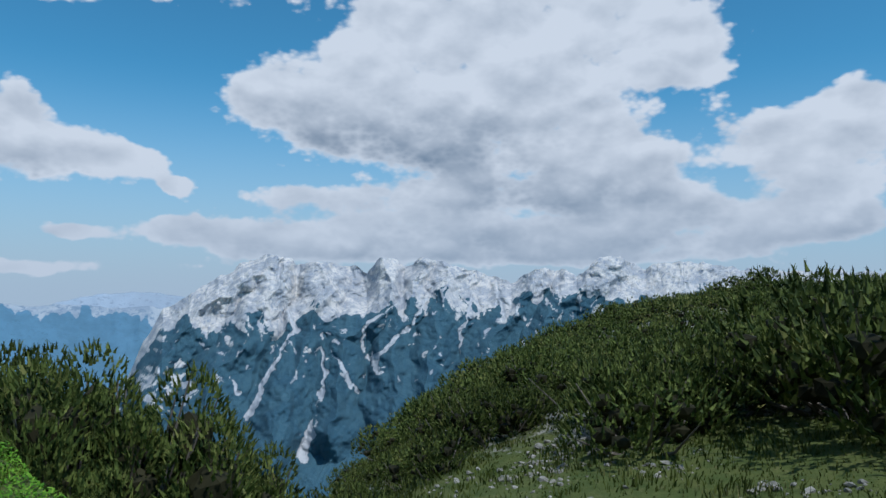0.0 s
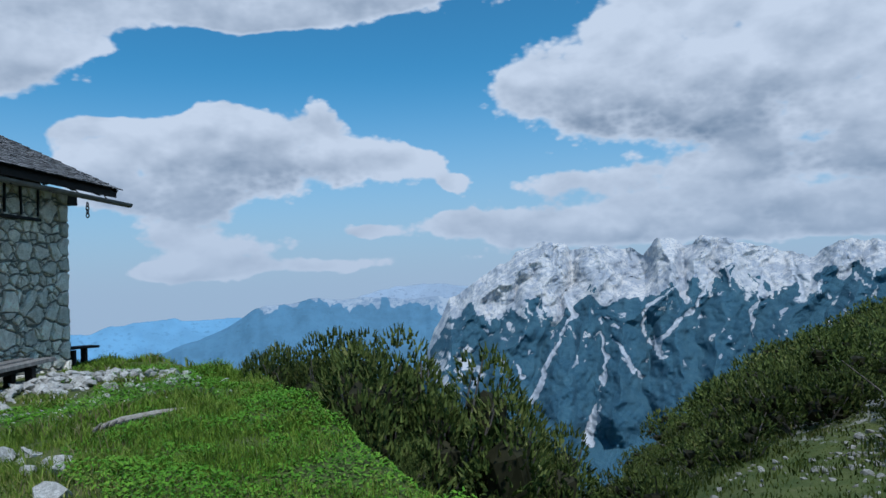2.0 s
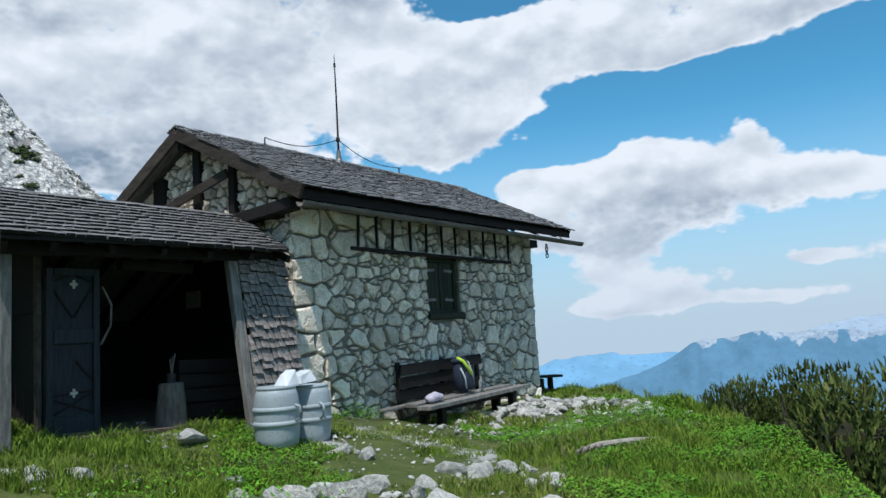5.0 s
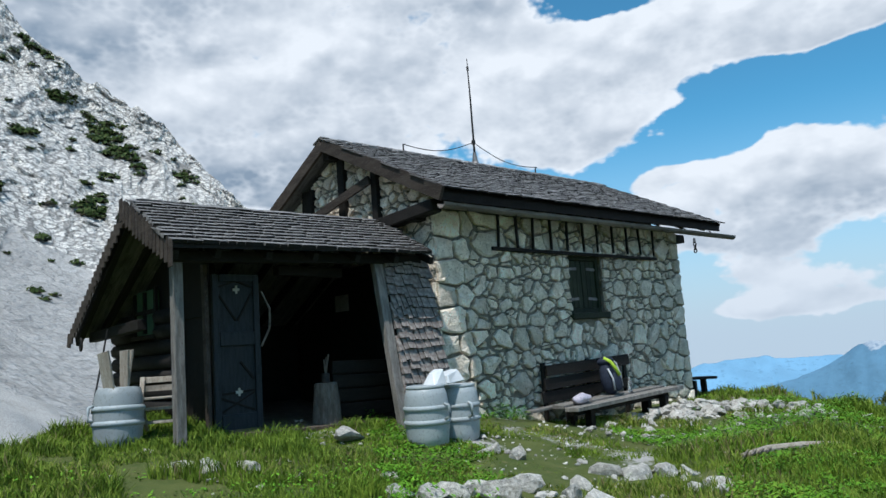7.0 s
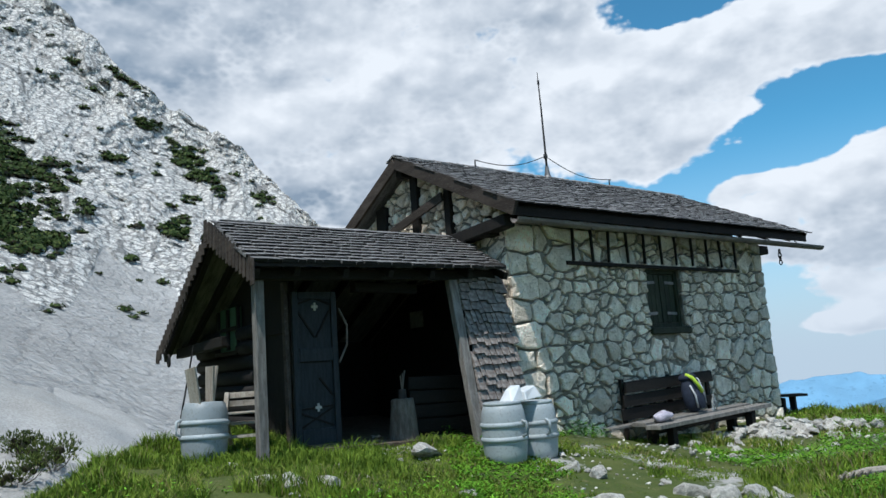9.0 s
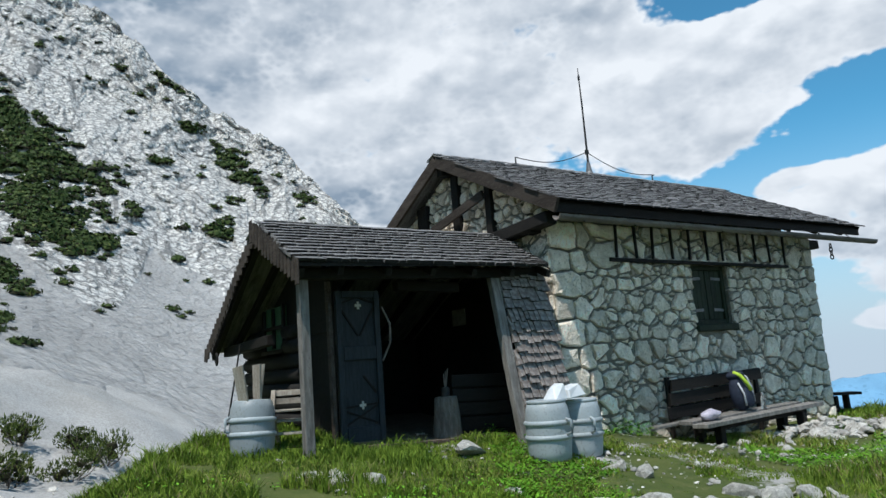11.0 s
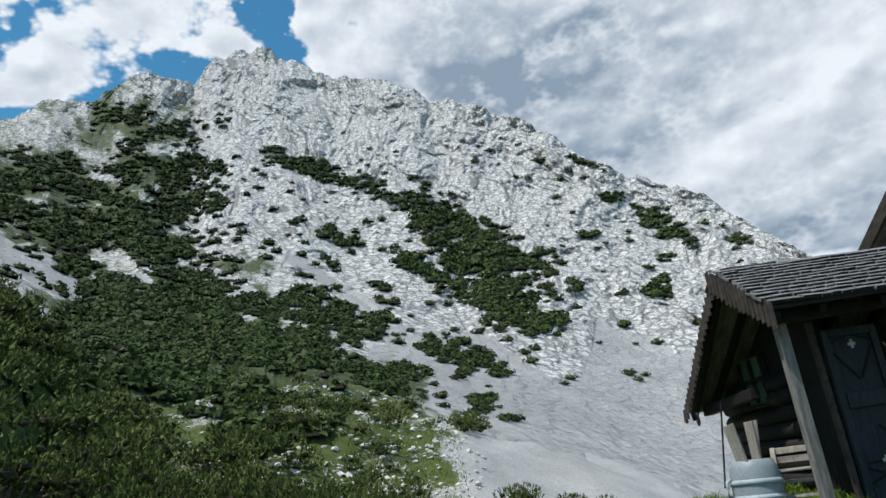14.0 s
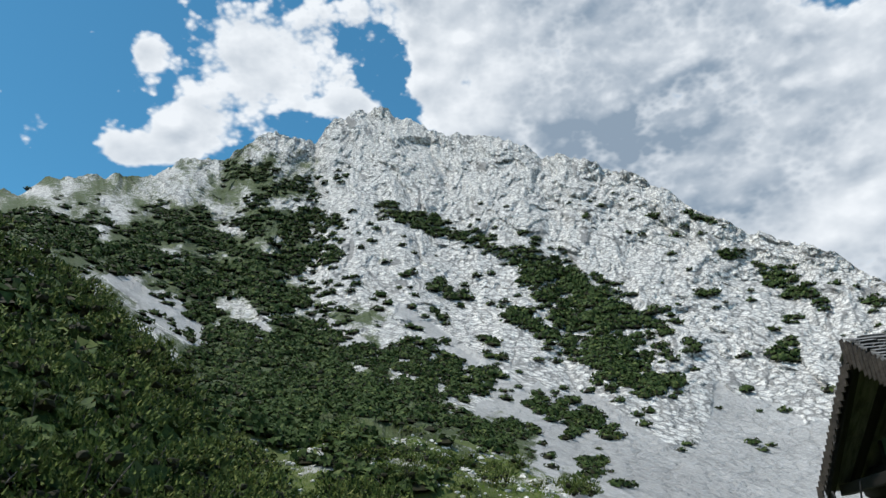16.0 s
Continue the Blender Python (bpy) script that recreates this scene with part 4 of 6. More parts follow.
timber("gable_post", (-2.0, -0.02, 3.3), (-2.0, -0.02, 4.5), 0.16, 0.1, m_timber, hut, side=(0, 1, 0))
timber("gable_post", (-3.0, -0.02, 3.2), (-3.0, -0.02, 4.2), 0.3, 0.1, m_timber, hut, side=(0, 1, 0))
timber("loose_plank", (-2.75, -0.2, 3.62), (-1.15, -0.14, 3.98), 0.05, 0.13, m_barge, hut, "dark brown plank laid slantwise in the gable", side=(0.2, 0, 1))

# gutter, chain, lightning rod
half = bmesh.new()
rows = []
for y, z in ((-0.34, 3.25), (3.6, 3.24), (7.55, 3.22)):
    rows.append([half.verts.new((0.58 + r * math.cos(a), y, z + 0.03 + r * math.sin(a))) for r, aa in ((0.075, range(0, 7)), (0.063, range(6, -1, -1))) for a in [math.pi + k * math.pi / 6 for k in aa]])
for p, q in zip(rows, rows[1:]):
    for i in range(14):
        half.faces.new((p[i], q[i], q[(i + 1) % 14], p[(i + 1) % 14]))
half.faces.new(rows[0]), half.faces.new(rows[-1][::-1])
gutter = part("gutter", half, m_gutter, hut, "weathered brown wooden half-round gutter")
for i in range(8):
    timber("gutter_bracket", (0.5, 0.1 + i * 0.95, 3.33), (0.64, 0.1 + i * 0.95, 3.19), 0.02, 0.012, m_iron, hut)
for i in range(4):
    a = [(0.36 + 0.028 * math.cos(t) * (i % 2), 6.42 + 0.028 * math.cos(t) * (1 - i % 2), 3.14 - i * 0.065 + 0.045 * math.sin(t)) for t in [k * math.pi / 5 for k in range(11)]]
    part("chain_link", tube(a, 0.011, 6), m_iron, hut, "rusty hanging chain link" if i == 0 else "")
rod = part("lightning_rod", tube([(-2.15, 3.16, 4.9), (-2.14, 3.15, 5.3), (-2.13, 3.14, 6.2), (-2.13, 3.13, 6.72), (-2.13, 3.13, 6.95)], [0.024, 0.02, 0.016, 0.011, 0.006], 8), m_iron, hut, "thin dark iron lightning rod on the ridge", True)
part("rod_collar", tube([(-2.15, 3.155, 5.24), (-2.15, 3.155, 5.32)], 0.038, 8), m_iron, rod)
part("rod_tip_collar", tube([(-2.13, 3.13, 6.70), (-2.13, 3.13, 6.78)], 0.022, 8), m_iron, rod)
part("rod_base", ringed([(0.13, 0), (0.06, 0.12), (0.03, 0.3)], 12), m_zinc, rod, "grey sheet metal cone at its base").location = (-2.15, 3.16, 4.78)
for y1 in (1.4, 4.92):
    part("wire_stub", tube([(-2.15, y1, 4.82), (-2.15, y1, 5.0), (-2.15, y1 + 0.05, 5.0)], 0.014, 6), m_iron, rod)
    part("wire", tube([(-2.15, 3.15 + (y1 - 3.15) * k / 10, 5.28 + (5.0 - 5.28) * k / 10 - 0.14 * math.sin(math.pi * k / 10)) for k in range(11)], 0.008, 5), m_iron, rod, "slack earthing wire")


# ---- shingles ----
def shingle_mesh(name, w, l, t, mat):
    me = bpy.data.meshes.new(name)
    bm = solid([(0.0, -w / 2, 0.004), (l, -w / 2, 0.004), (l, w / 2, 0.004), (0.0, w / 2, 0.004), (0.0, -w / 2, 0.010), (l, -w / 2 * 0.98, t), (l + rng.uniform(-0.01, 0.01), w / 2 * 0.97, t), (0.0, w / 2, 0.010)])
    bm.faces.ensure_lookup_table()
    # butt face in near-black timber: the shadow line under each course, painted on
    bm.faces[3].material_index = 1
    bm.to_mesh(me)
    bm.free()
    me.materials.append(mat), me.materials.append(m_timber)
    return me


def shingled(parent, origin, down, along, n_rows, expo, length, widths, thick, mat, width_at, single, stuff_name, loose=1.0):
    """Lays courses of shingles. origin: the top corner; down, along: unit vectors; single(row, offset) picks those that are parts of their own."""
    origin, down, along = Vector(origin), Vector(down).normalized(), Vector(along).normalized()
    up = down.cross(along).normalized()
    frame3 = Matrix((down, along, up)).transposed().to_4x4()
    kinds = [shingle_mesh("shingle", w, length, thick, mat) for w in widths]
    rest, made = bmesh.new(), 0
    for row in range(n_rows):
        lo, hi = width_at(row)
        y = lo + rng.uniform(-0.03, 0.03)
        while y < hi - 0.03:
            k = rng.randrange(len(kinds))
            wd = widths[k]
            if y + wd > hi + 0.04:
                break
            place = origin + down * (row * expo + loose * rng.uniform(-0.012, 0.012)) + along * (y + wd / 2) + up * rng.uniform(0, 0.006)
            m = Matrix.Translation(place) @ frame3 @ Euler((rng.uniform(-0.03, 0.03), rng.uniform(-0.045, -0.02), rng.uniform(-0.025, 0.025))).to_matrix().to_4x4()
            if single(row, y) and made < 300:
                ob = new("shingle", kinds[k])
                ob.parent, ob.matrix_local = parent, m
                made += 1
            else:
                n0 = len(rest.verts)
                rest.from_mesh(kinds[k])
                rest.verts.ensure_lookup_table()
                for v in rest.verts[n0:]:
                    v.co = m @ v.co
            y += wd + loose * rng.uniform(0.002, 0.008)
    if len(rest.verts):
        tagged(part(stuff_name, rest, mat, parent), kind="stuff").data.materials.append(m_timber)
    else:
        rest.free()


def by_island(m, lo=0.75, hi=1.25):
    """Varies the joined pieces of a mesh one by one."""
    k = Nodes(m.node_tree)
    hue = [n for n in m.node_tree.nodes if n.bl_idname == "ShaderNodeHueSaturation"][0]
    old = hue.inputs["Value"].links[0].from_socket
    geo = k.n.new("ShaderNodeNewGeometry")
    k.put(k.math("MULTIPLY", old, k.ramp(geo.outputs["Random Per Island"], 0, 1, lo, hi, False)), hue.inputs["Value"])


for m in (m_shingle, m_wallshingle):
    by_island(m, 0.55, 1.4)
by_island(m_stone, 0.76, 1.2)

DOWN = Vector((2.65, 0, -1.32)).normalized()
shingled(roof, Vector((-2.2, 0, 4.865)), DOWN, (0, 1, 0), 22, 0.135, 0.30, (0.085, 0.11, 0.13, 0.16, 0.19), 0.022, m_shingle, lambda r: (-0.3, 7.1 + 0.007 * r), lambda r, y: y < 1.55, "roof_shingles")
for i in range(46):
    y = -0.3 + i * 0.162
    for s in (1, -1):
        if i % 2 == (s > 0):
            timber("ridge_shingle", (-2.16 - s * 0.01, y + 0.08, 4.885), (-2.16 + s * 0.2, y + 0.08, 4.795), 0.17, 0.02, m_shingle, roof, side=(0.4, 0, 0.9), wob=0.006)


# ---- masonry ----
def clip_cell(poly, p, q, shift):
    """Keeps the part of poly on p's side of the line between p and q."""
    nx, ny = q[0] - p[0], q[1] - p[1]
    ln = math.hypot(nx, ny)
    nx, ny = nx / ln, ny / ln
    c = nx * p[0] + ny * p[1] + ln / 2 + shift
    outp = []
    for i in range(len(poly)):
        a, b = poly[i], poly[(i + 1) % len(poly)]
        da, db = nx * a[0] + ny * a[1] - c, nx * b[0] + ny * b[1] - c
        if da <= 0:
            outp.append(a)
        if da * db < 0:
            t = da / (da - db)
            outp.append((a[0] + (b[0] - a[0]) * t, a[1] + (b[1] - a[1]) * t))
    return outp


WIDE = 0.76  # the stones lie flat, wider than high


def masonry(parent, name, region, seeds, to3d, gap, mat, avoid=None):
    """Fits rubble stones of uneven size into a region of a wall: each seed is (u, v, size)."""
    rest, made = bmesh.new(), 0
    flat, seeds, region = to3d, [(u * WIDE, v, s) for u, v, s in seeds], [(u * WIDE, v) for u, v in region]

    def to3d(u, v, d):
        return flat(u / WIDE, v, d)
    for i, (u, v, s) in enumerate(seeds):
        cell = list(region)
        for j, (u2, v2, s2) in enumerate(seeds):
            if i != j and abs(u2 - u) < 0.9 and abs(v2 - v) < 0.9 and cell:
                ln = math.hypot((u2 - u), (v2 - v))
                if ln > 1e-4:
                    cell = clip_cell(cell, (u, v), (u2, v2), max(-0.34 * ln, min(0.34 * ln, 0.55 * (s - s2))))
        if len(cell) < 3:
            continue
        cu, cv = sum(p[0] for p in cell) / len(cell), sum(p[1] for p in cell) / len(cell)
        size = sum(math.hypot(p[0] - cu, p[1] - cv) for p in cell) / len(cell)
        if size < 0.035:
            continue
        if avoid and avoid([(p[0] / WIDE, p[1]) for p in cell]):
            continue
        ring = []
        for a, b in zip(cell, cell[1:] + cell[:1]):
            long = math.hypot(a[0] - b[0], a[1] - b[1]) > 0.16
            for t in (0.1, 0.5, 0.9) if long else (0.15, 0.85):
                t += rng.uniform(-0.06, 0.06)
                p = (a[0] + (b[0] - a[0]) * t, a[1] + (b[1] - a[1]) * t)
                d = math.hypot(p[0] - cu, p[1] - cv)
                f = max(0.35, 1 - gap * rng.uniform(0.3, 2.2) / max(d, 0.01))
                ring.append((cu + (p[0] - cu) * f, cv + (p[1] - cv) * f))
        single = size > 0.085 and made < 300
        depth = 0.024 + 0.04 * min(size, 0.25) / 0.25 + rng.uniform(-0.008, 0.014)
        bm = bmesh.new() if single else rest
        base = [bm.verts.new(to3d(p[0], p[1], -0.04)) for p in ring]
        side = [bm.verts.new(to3d(p[0], p[1], depth * rng.uniform(0.6, 0.9))) for p in ring]
        top = [bm.verts.new(to3d(cu + (p[0] - cu) * 0.86 + rng.uniform(-1, 1) * 0.05 * size, cv + (p[1] - cv) * 0.86, depth * rng.uniform(0.8, 1.15))) for p in ring]
        mid = bm.verts.new(to3d(cu, cv, depth * rng.uniform(0.95, 1.25)))
        k = len(ring)
        for q in range(k):
            r = (q + 1) % k
            bm.faces.new((base[q], base[r], side[r], side[q]))
            bm.faces.new((side[q], side[r], top[r], top[q]))
            bm.faces.new((top[q], top[r], mid))
        if single:
            made += 1
            bmesh.ops.recalc_face_normals(bm, faces=bm.faces[:])
            part(name, bm, mat, parent)
    bmesh.ops.recalc_face_normals(rest, faces=rest.faces[:])
    tagged(part("stone_filling", rest, mat, parent), kind="stuff")


def course_seeds(u0, u1, v0, v1, low, high, keep=lambda u, v: True, first=()):
    """Rough courses of blocks of uneven height, with small stones wedged between them."""
    out = list(first)

    def add(u, v, s):
        if keep(u, v) and all(math.hypot(u - a, v - b) > 0.72 * max(s, 0.5 * c) + 0.22 * c for a, b, c in out):
            out.append((u, v, s))
    v = v0
    while v < v1:
        h = rng.uniform(low, high)
        u = u0 - rng.uniform(0, 0.2)
        while u < u1 + 0.05:
            w = h * rng.choice((0.6, 0.9, 1.2, 1.5, 2.1))
            add(u + w / 2, v + h / 2 + rng.uniform(-0.22, 0.22) * h, (w + h) / 4)
            if rng.random() < 0.3:
                add(u + w + rng.uniform(-0.02, 0.02), v + h * rng.uniform(0.0, 1.0), 0.045)
            u += w
        v += h
    for _ in range(700):
        add(rng.uniform(u0, u1), rng.uniform(v0, v1), rng.uniform(0.05, 0.08))
    return out


def in_window(u, v):
    return OPEN[0] - 0.02 < u < OPEN[1] + 0.02 and OPEN[2] - 0.12 < v < OPEN[3] + 0.02


quoins = [(0.27 if i % 2 else 0.18, 0.16 + i * 0.33, 0.2 if i % 2 else 0.17) for i in range(10)] + [(0.5 if i % 2 == 0 else 0.68, 0.16 + i * 0.33, 0.13) for i in range(10)] + [(6.2 if i % 2 else 6.26, 0.2 + i * 0.31, 0.19 if i % 2 else 0.14) for i in range(10)]
# seeds round the opening keep its edges straight
jambs = [(y, z, 0.10) for z in (1.95, 2.13, 2.3, 2.5, 2.68) for y in (OPEN[0] - 0.11, OPEN[1] + 0.11)] + [(y, OPEN[3] + 0.09, 0.10) for y in (3.0, 3.25, 3.5, 3.75)]
blocked = [(OPEN[0] + 0.11, z, 0.10) for z in (1.95, 2.13, 2.3, 2.5, 2.68)] + [(OPEN[1] - 0.11, z, 0.10) for z in (1.95, 2.13, 2.3, 2.5, 2.68)] + [(y, OPEN[3] - 0.09, 0.10) for y in (3.0, 3.25, 3.5, 3.75)] + [(3.38, 2.3, 0.3)]
stones = course_seeds(0.75, W_LEN - 0.3, 0.0, W_TOP - 0.02, 0.16, 0.38, lambda u, v: not in_window(u, v), quoins + jambs + blocked)


def covers_opening(cell):
    cu, cv = sum(p[0] for p in cell) / len(cell), sum(p[1] for p in cell) / len(cell)
    return in_window(cu, cv)


masonry(front_wall, "stone", [(0.0, -0.1), (W_LEN, -0.1), (W_LEN, W_TOP), (0.0, W_TOP)], stones, lambda u, v, d: (-0.03 + d, u, v), 0.017, m_stone, covers_opening)
g_stones = course_seeds(-4.25, -0.03, 0.1, 4.6, 0.15, 0.27, lambda u, v: v < roof_z(u) - 0.2)
masonry(gable_wall, "stone", [(-4.3, 0.0), (0.0, 0.0), (0.0, roof_z(0) - 0.17), (-2.15, 4.66), (-4.3, roof_z(-4.3) - 0.17)], g_stones, lambda u, v, d: (u, 0.03 - d, v), 0.017, m_stone)

# ---- timber annex with the open porch ----
annex = thing("timber_annex", HUT, "low dark timber annex with an open porch and shingle roof", "porch")
AX_R, AX_Z = -1.0, 3.33
A_DOWN = Vector((1.37, 0, -0.70)).normalized()
a_roof = part("porch_roof", solid([(0.36, -3.7, 2.60), (0.36, -0.35, 2.66), (-1.0, -0.02, 3.27), (-1.0, -3.62, 3.27), (0.36, -3.7, 2.64), (0.36, -0.35, 2.70), (-1.0, -0.02, 3.31), (-1.0, -3.62, 3.31)]), m_timber, annex, "grey shingle roof of the porch")
part("rear_roof_slope", solid([(-1.003, -3.62, 3.27), (-1.003, -0.02, 3.27), (-3.55, -0.02, 1.93), (-3.55, -3.5, 1.93), (-1.003, -3.62, 3.32), (-1.003, -0.02, 3.32), (-3.55, -0.02, 1.98), (-3.55, -3.5, 1.98)]), m_shingle, annex)
shingled(a_roof, (-1.04, -3.7, 3.355), A_DOWN, (0, 1, 0), 12, 0.122, 0.24, (0.09, 0.12, 0.15, 0.18), 0.042, m_shingle, lambda r: (0.03 - 0.006 * r, 3.68 - 0.032 * r), lambda r, y: True, "porch_shingles")
B_DOWN = Vector((-2.55, 0, -1.36)).normalized()
shingled(annex, (-0.97, 0.0, 3.355), B_DOWN, (0, -1, 0), 21, 0.135, 0.27, (0.12, 0.15, 0.18), 0.024, m_shingle, lambda r: (2.9, 3.66 - 0.008 * r), lambda r, y: False, "rear_shingles")
# upright shingles along the verge
for i in range(15):
    t = i / 14
    x, z = -1.0 + 1.35 * t, 3.32 - 0.67 * t
    timber("verge_shingle", (x, -3.725, z + 0.03), (x + 0.02, -3.735, z - 0.24 + rng.uniform(-0.02, 0.02)), 0.075, 0.018, m_barge, annex, side=(0, 1, 0))
for i in range(22):
    t = i / 21
    x, z = -1.05 - 2.5 * t, 3.30 - 1.33 * t
    timber("verge_shingle", (x, -3.66 + 0.1 * t, z + 0.03), (x - 0.02, -3.67 + 0.1 * t, z - 0.17 + rng.uniform(-0.02, 0.02)), 0.125, 0.018, m_barge, annex, side=(0, 1, 0))
timber("verge_rafter", (-1.0, -3.6, 3.2), (-3.5, -3.47, 1.88), 0.07, 0.12, m_timber, annex, side=(-0.4, 0, 0.9))
timber("verge_rafter", (-1.0, -3.62, 3.2), (0.3, -3.66, 2.54), 0.07, 0.1, m_timber, annex, side=(0.4, 0, 0.9))
timber("eave_beam", (0.05, -3.65, 2.56), (0.02, -0.3, 2.62), 0.12, 0.12, m_timber, annex)
timber("tie_beam", (-3.4, -3.3, 1.93), (-1.6, -3.3, 1.98), 0.12, 0.13, m_timber, annex)
timber("ridge_beam", (-1.0, -3.55, 3.17), (-1.0, 0.0, 3.17), 0.12, 0.14, m_timber, annex)
for i in range(6):
    y = -3.2 + i * 0.58
    timber("rafter", (0.28, y, 2.57), (-1.0, y, 3.2), 0.07, 0.09, m_timber, annex, side=(0.4, 0, 0.9))
    timber("rafter", (-1.05, y, 3.2), (-3.4, y, 1.95), 0.07, 0.09, m_timber, annex, side=(-0.4, 0, 0.9))
timber("post", (0.0, -3.52, 0.45), (0.0, -3.53, 2.56), 0.105, 0.105, m_grey, annex, "grey weathered porch post", side=(1, 0, 0))
timber("brace", (0.0, -3.5, 2.1), (-0.35, -3.4, 2.5), 0.07, 0.07, m_grey, annex)
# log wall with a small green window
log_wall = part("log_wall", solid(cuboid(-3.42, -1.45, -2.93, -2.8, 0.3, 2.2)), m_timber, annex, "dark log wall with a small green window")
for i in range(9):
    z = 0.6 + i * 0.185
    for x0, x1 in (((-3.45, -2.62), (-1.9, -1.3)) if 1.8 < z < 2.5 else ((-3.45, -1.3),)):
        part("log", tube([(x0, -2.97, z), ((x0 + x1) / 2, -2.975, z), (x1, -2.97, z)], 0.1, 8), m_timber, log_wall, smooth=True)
a_win = part("window", solid(cuboid(-2.6, -1.92, -3.0, -2.96, 1.88, 2.45)), m_green, annex, "small window with dull green shutters")
for a, b in (((-2.62, -3.02, 1.86), (-2.62, -3.02, 2.47)), ((-1.9, -3.02, 1.86), (-1.9, -3.02, 2.47)), ((-2.26, -3.02, 1.9), (-2.26, -3.02, 2.43)), ((-2.58, -3.02, 2.17), (-1.94, -3.02, 2.17)), ((-2.66, -3.04, 1.85), (-1.86, -3.04, 1.85))):
    timber("window_frame", a, b, 0.05, 0.04, m_timber, a_win, side=(0, 1, 0))
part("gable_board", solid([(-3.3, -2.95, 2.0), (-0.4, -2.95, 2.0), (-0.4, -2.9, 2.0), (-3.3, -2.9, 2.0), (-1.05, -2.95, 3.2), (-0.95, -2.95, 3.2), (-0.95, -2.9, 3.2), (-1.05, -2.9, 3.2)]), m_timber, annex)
# inside of the porch: walls, planks and log near-black, its shade put into colour
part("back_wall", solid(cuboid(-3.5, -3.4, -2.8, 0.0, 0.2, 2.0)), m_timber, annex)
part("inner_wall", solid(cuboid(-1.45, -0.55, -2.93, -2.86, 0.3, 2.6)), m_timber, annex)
part("porch_lining", solid(cuboid(-3.38, -0.52, -0.11, -0.08, 0.3, 2.75)), m_timber, annex, "near-black boards put in to darken the porch")
part("porch_floor", solid([(-3.4, -2.85, 0.2), (0.05, -2.85, 0.2), (0.05, -0.95, 0.2), (-3.4, -0.12, 0.2), (-3.4, -2.85, 0.86), (0.05, -2.85, 0.72), (0.05, -0.95, 0.63), (-3.4, -0.12, 0.78)]), m_soil, annex, "bare trodden earth floor strewn with chips")
door = part("door", solid(cuboid(-0.44, -0.40, -2.97, -2.42, 0.72, 2.44)), m_door, annex, "blue-grey plank door with cross braces standing open")
timber("door_jamb", (-0.42, -3.03, 0.5), (-0.42, -3.05, 2.55), 0.05, 0.08, m_barge, annex, side=(1, 0, 0))
for a, b, wd in (((-0.385, -2.94, 0.72), (-0.385, -2.94, 2.44), 0.07), ((-0.385, -2.45, 0.72), (-0.385, -2.45, 2.44), 0.07), ((-0.38, -2.9, 1.72), (-0.38, -2.49, 1.72), 0.15),
                 ((-0.38, -2.9, 0.81), (-0.38, -2.49, 0.81), 0.17), ((-0.38, -2.9, 2.40), (-0.38, -2.49, 2.40), 0.08)):
    timber("door_rail", a, b, wd, 0.035, m_door, door, side=(1, 0, 0), wob=0.002)
for a, b in (((-0.395, -2.9, 2.22), (-0.395, -2.70, 1.92)), ((-0.395, -2.49, 2.24), (-0.395, -2.68, 1.92)), ((-0.395, -2.9, 2.30), (-0.395, -2.70, 2.37)), ((-0.395, -2.49, 2.30), (-0.395, -2.69, 2.37)), ((-0.395, -2.9, 1.12), (-0.395, -2.5, 1.14)),
             ((-0.395, -2.9, 0.92), (-0.395, -2.5, 1.12)), ((-0.395, -2.5, 0.92), (-0.395, -2.9, 1.08)), ((-0.395, -2.66, 1.46), (-0.395, -2.5, 1.26))):
    timber("door_brace", a, b, 0.022, 0.02, m_timber, door, side=(1, 0, 0), wob=0.001)
for z in (2.27, 1.13):
    timber("door_fitting", (-0.385, -2.73, z), (-0.385, -2.65, z), 0.03, 0.012, m_paper, door, "small pale metal fitting", side=(1, 0, 0), wob=0.001)
    timber("door_fitting", (-0.383, -2.69, z - 0.045), (-0.383, -2.69, z + 0.045), 0.025, 0.012, m_paper, door, side=(1, 0, 0), wob=0.001)
part("bent_branch", tube([(-0.42, -2.38, 1.62), (-0.4, -2.28, 1.82), (-0.4, -2.27, 2.05), (-0.42, -2.36, 2.25)], 0.014, 6), m_gutter, annex, "bent brown branch hung beside the door")
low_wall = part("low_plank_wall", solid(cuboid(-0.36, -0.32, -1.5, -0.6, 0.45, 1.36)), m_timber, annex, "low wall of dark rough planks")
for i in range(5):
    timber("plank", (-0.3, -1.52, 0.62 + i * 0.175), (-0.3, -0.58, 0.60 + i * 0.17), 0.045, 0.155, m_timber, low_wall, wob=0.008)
part("notice", solid(cuboid(-2.22, -1.87, -0.13, -0.116, 2.11, 2.36)), m_paper, annex, "small pale notice board")
timber("roof_log", (-0.35, -2.2, 2.5), (-0.35, -1.3, 2.47), 0.14, 0.12, m_timber, annex, "dark log under the eave")
# leaning wing wall of shingles
wing = part("wing_wall", solid([(0.24, -0.92, 0.45), (0.34, -0.92, 0.45), (0.34, -0.12, 0.45), (0.24, -0.12, 0.45), (-0.08, -0.92, 2.68), (-0.01, -0.92, 2.68), (-0.01, -0.2, 2.68), (-0.08, -0.2, 2.68)]), m_timber, annex, "leaning wing wall clad in grey and rusty shingles")
timber("edge_board", (0.36, -0.97, 0.45), (0.0, -1.0, 2.70), 0.13, 0.09, m_grey, wing, "grey weathered edge board", side=(1, 0, 0.2))
W_DOWN = Vector((0.37, 0, -2.2)).normalized()
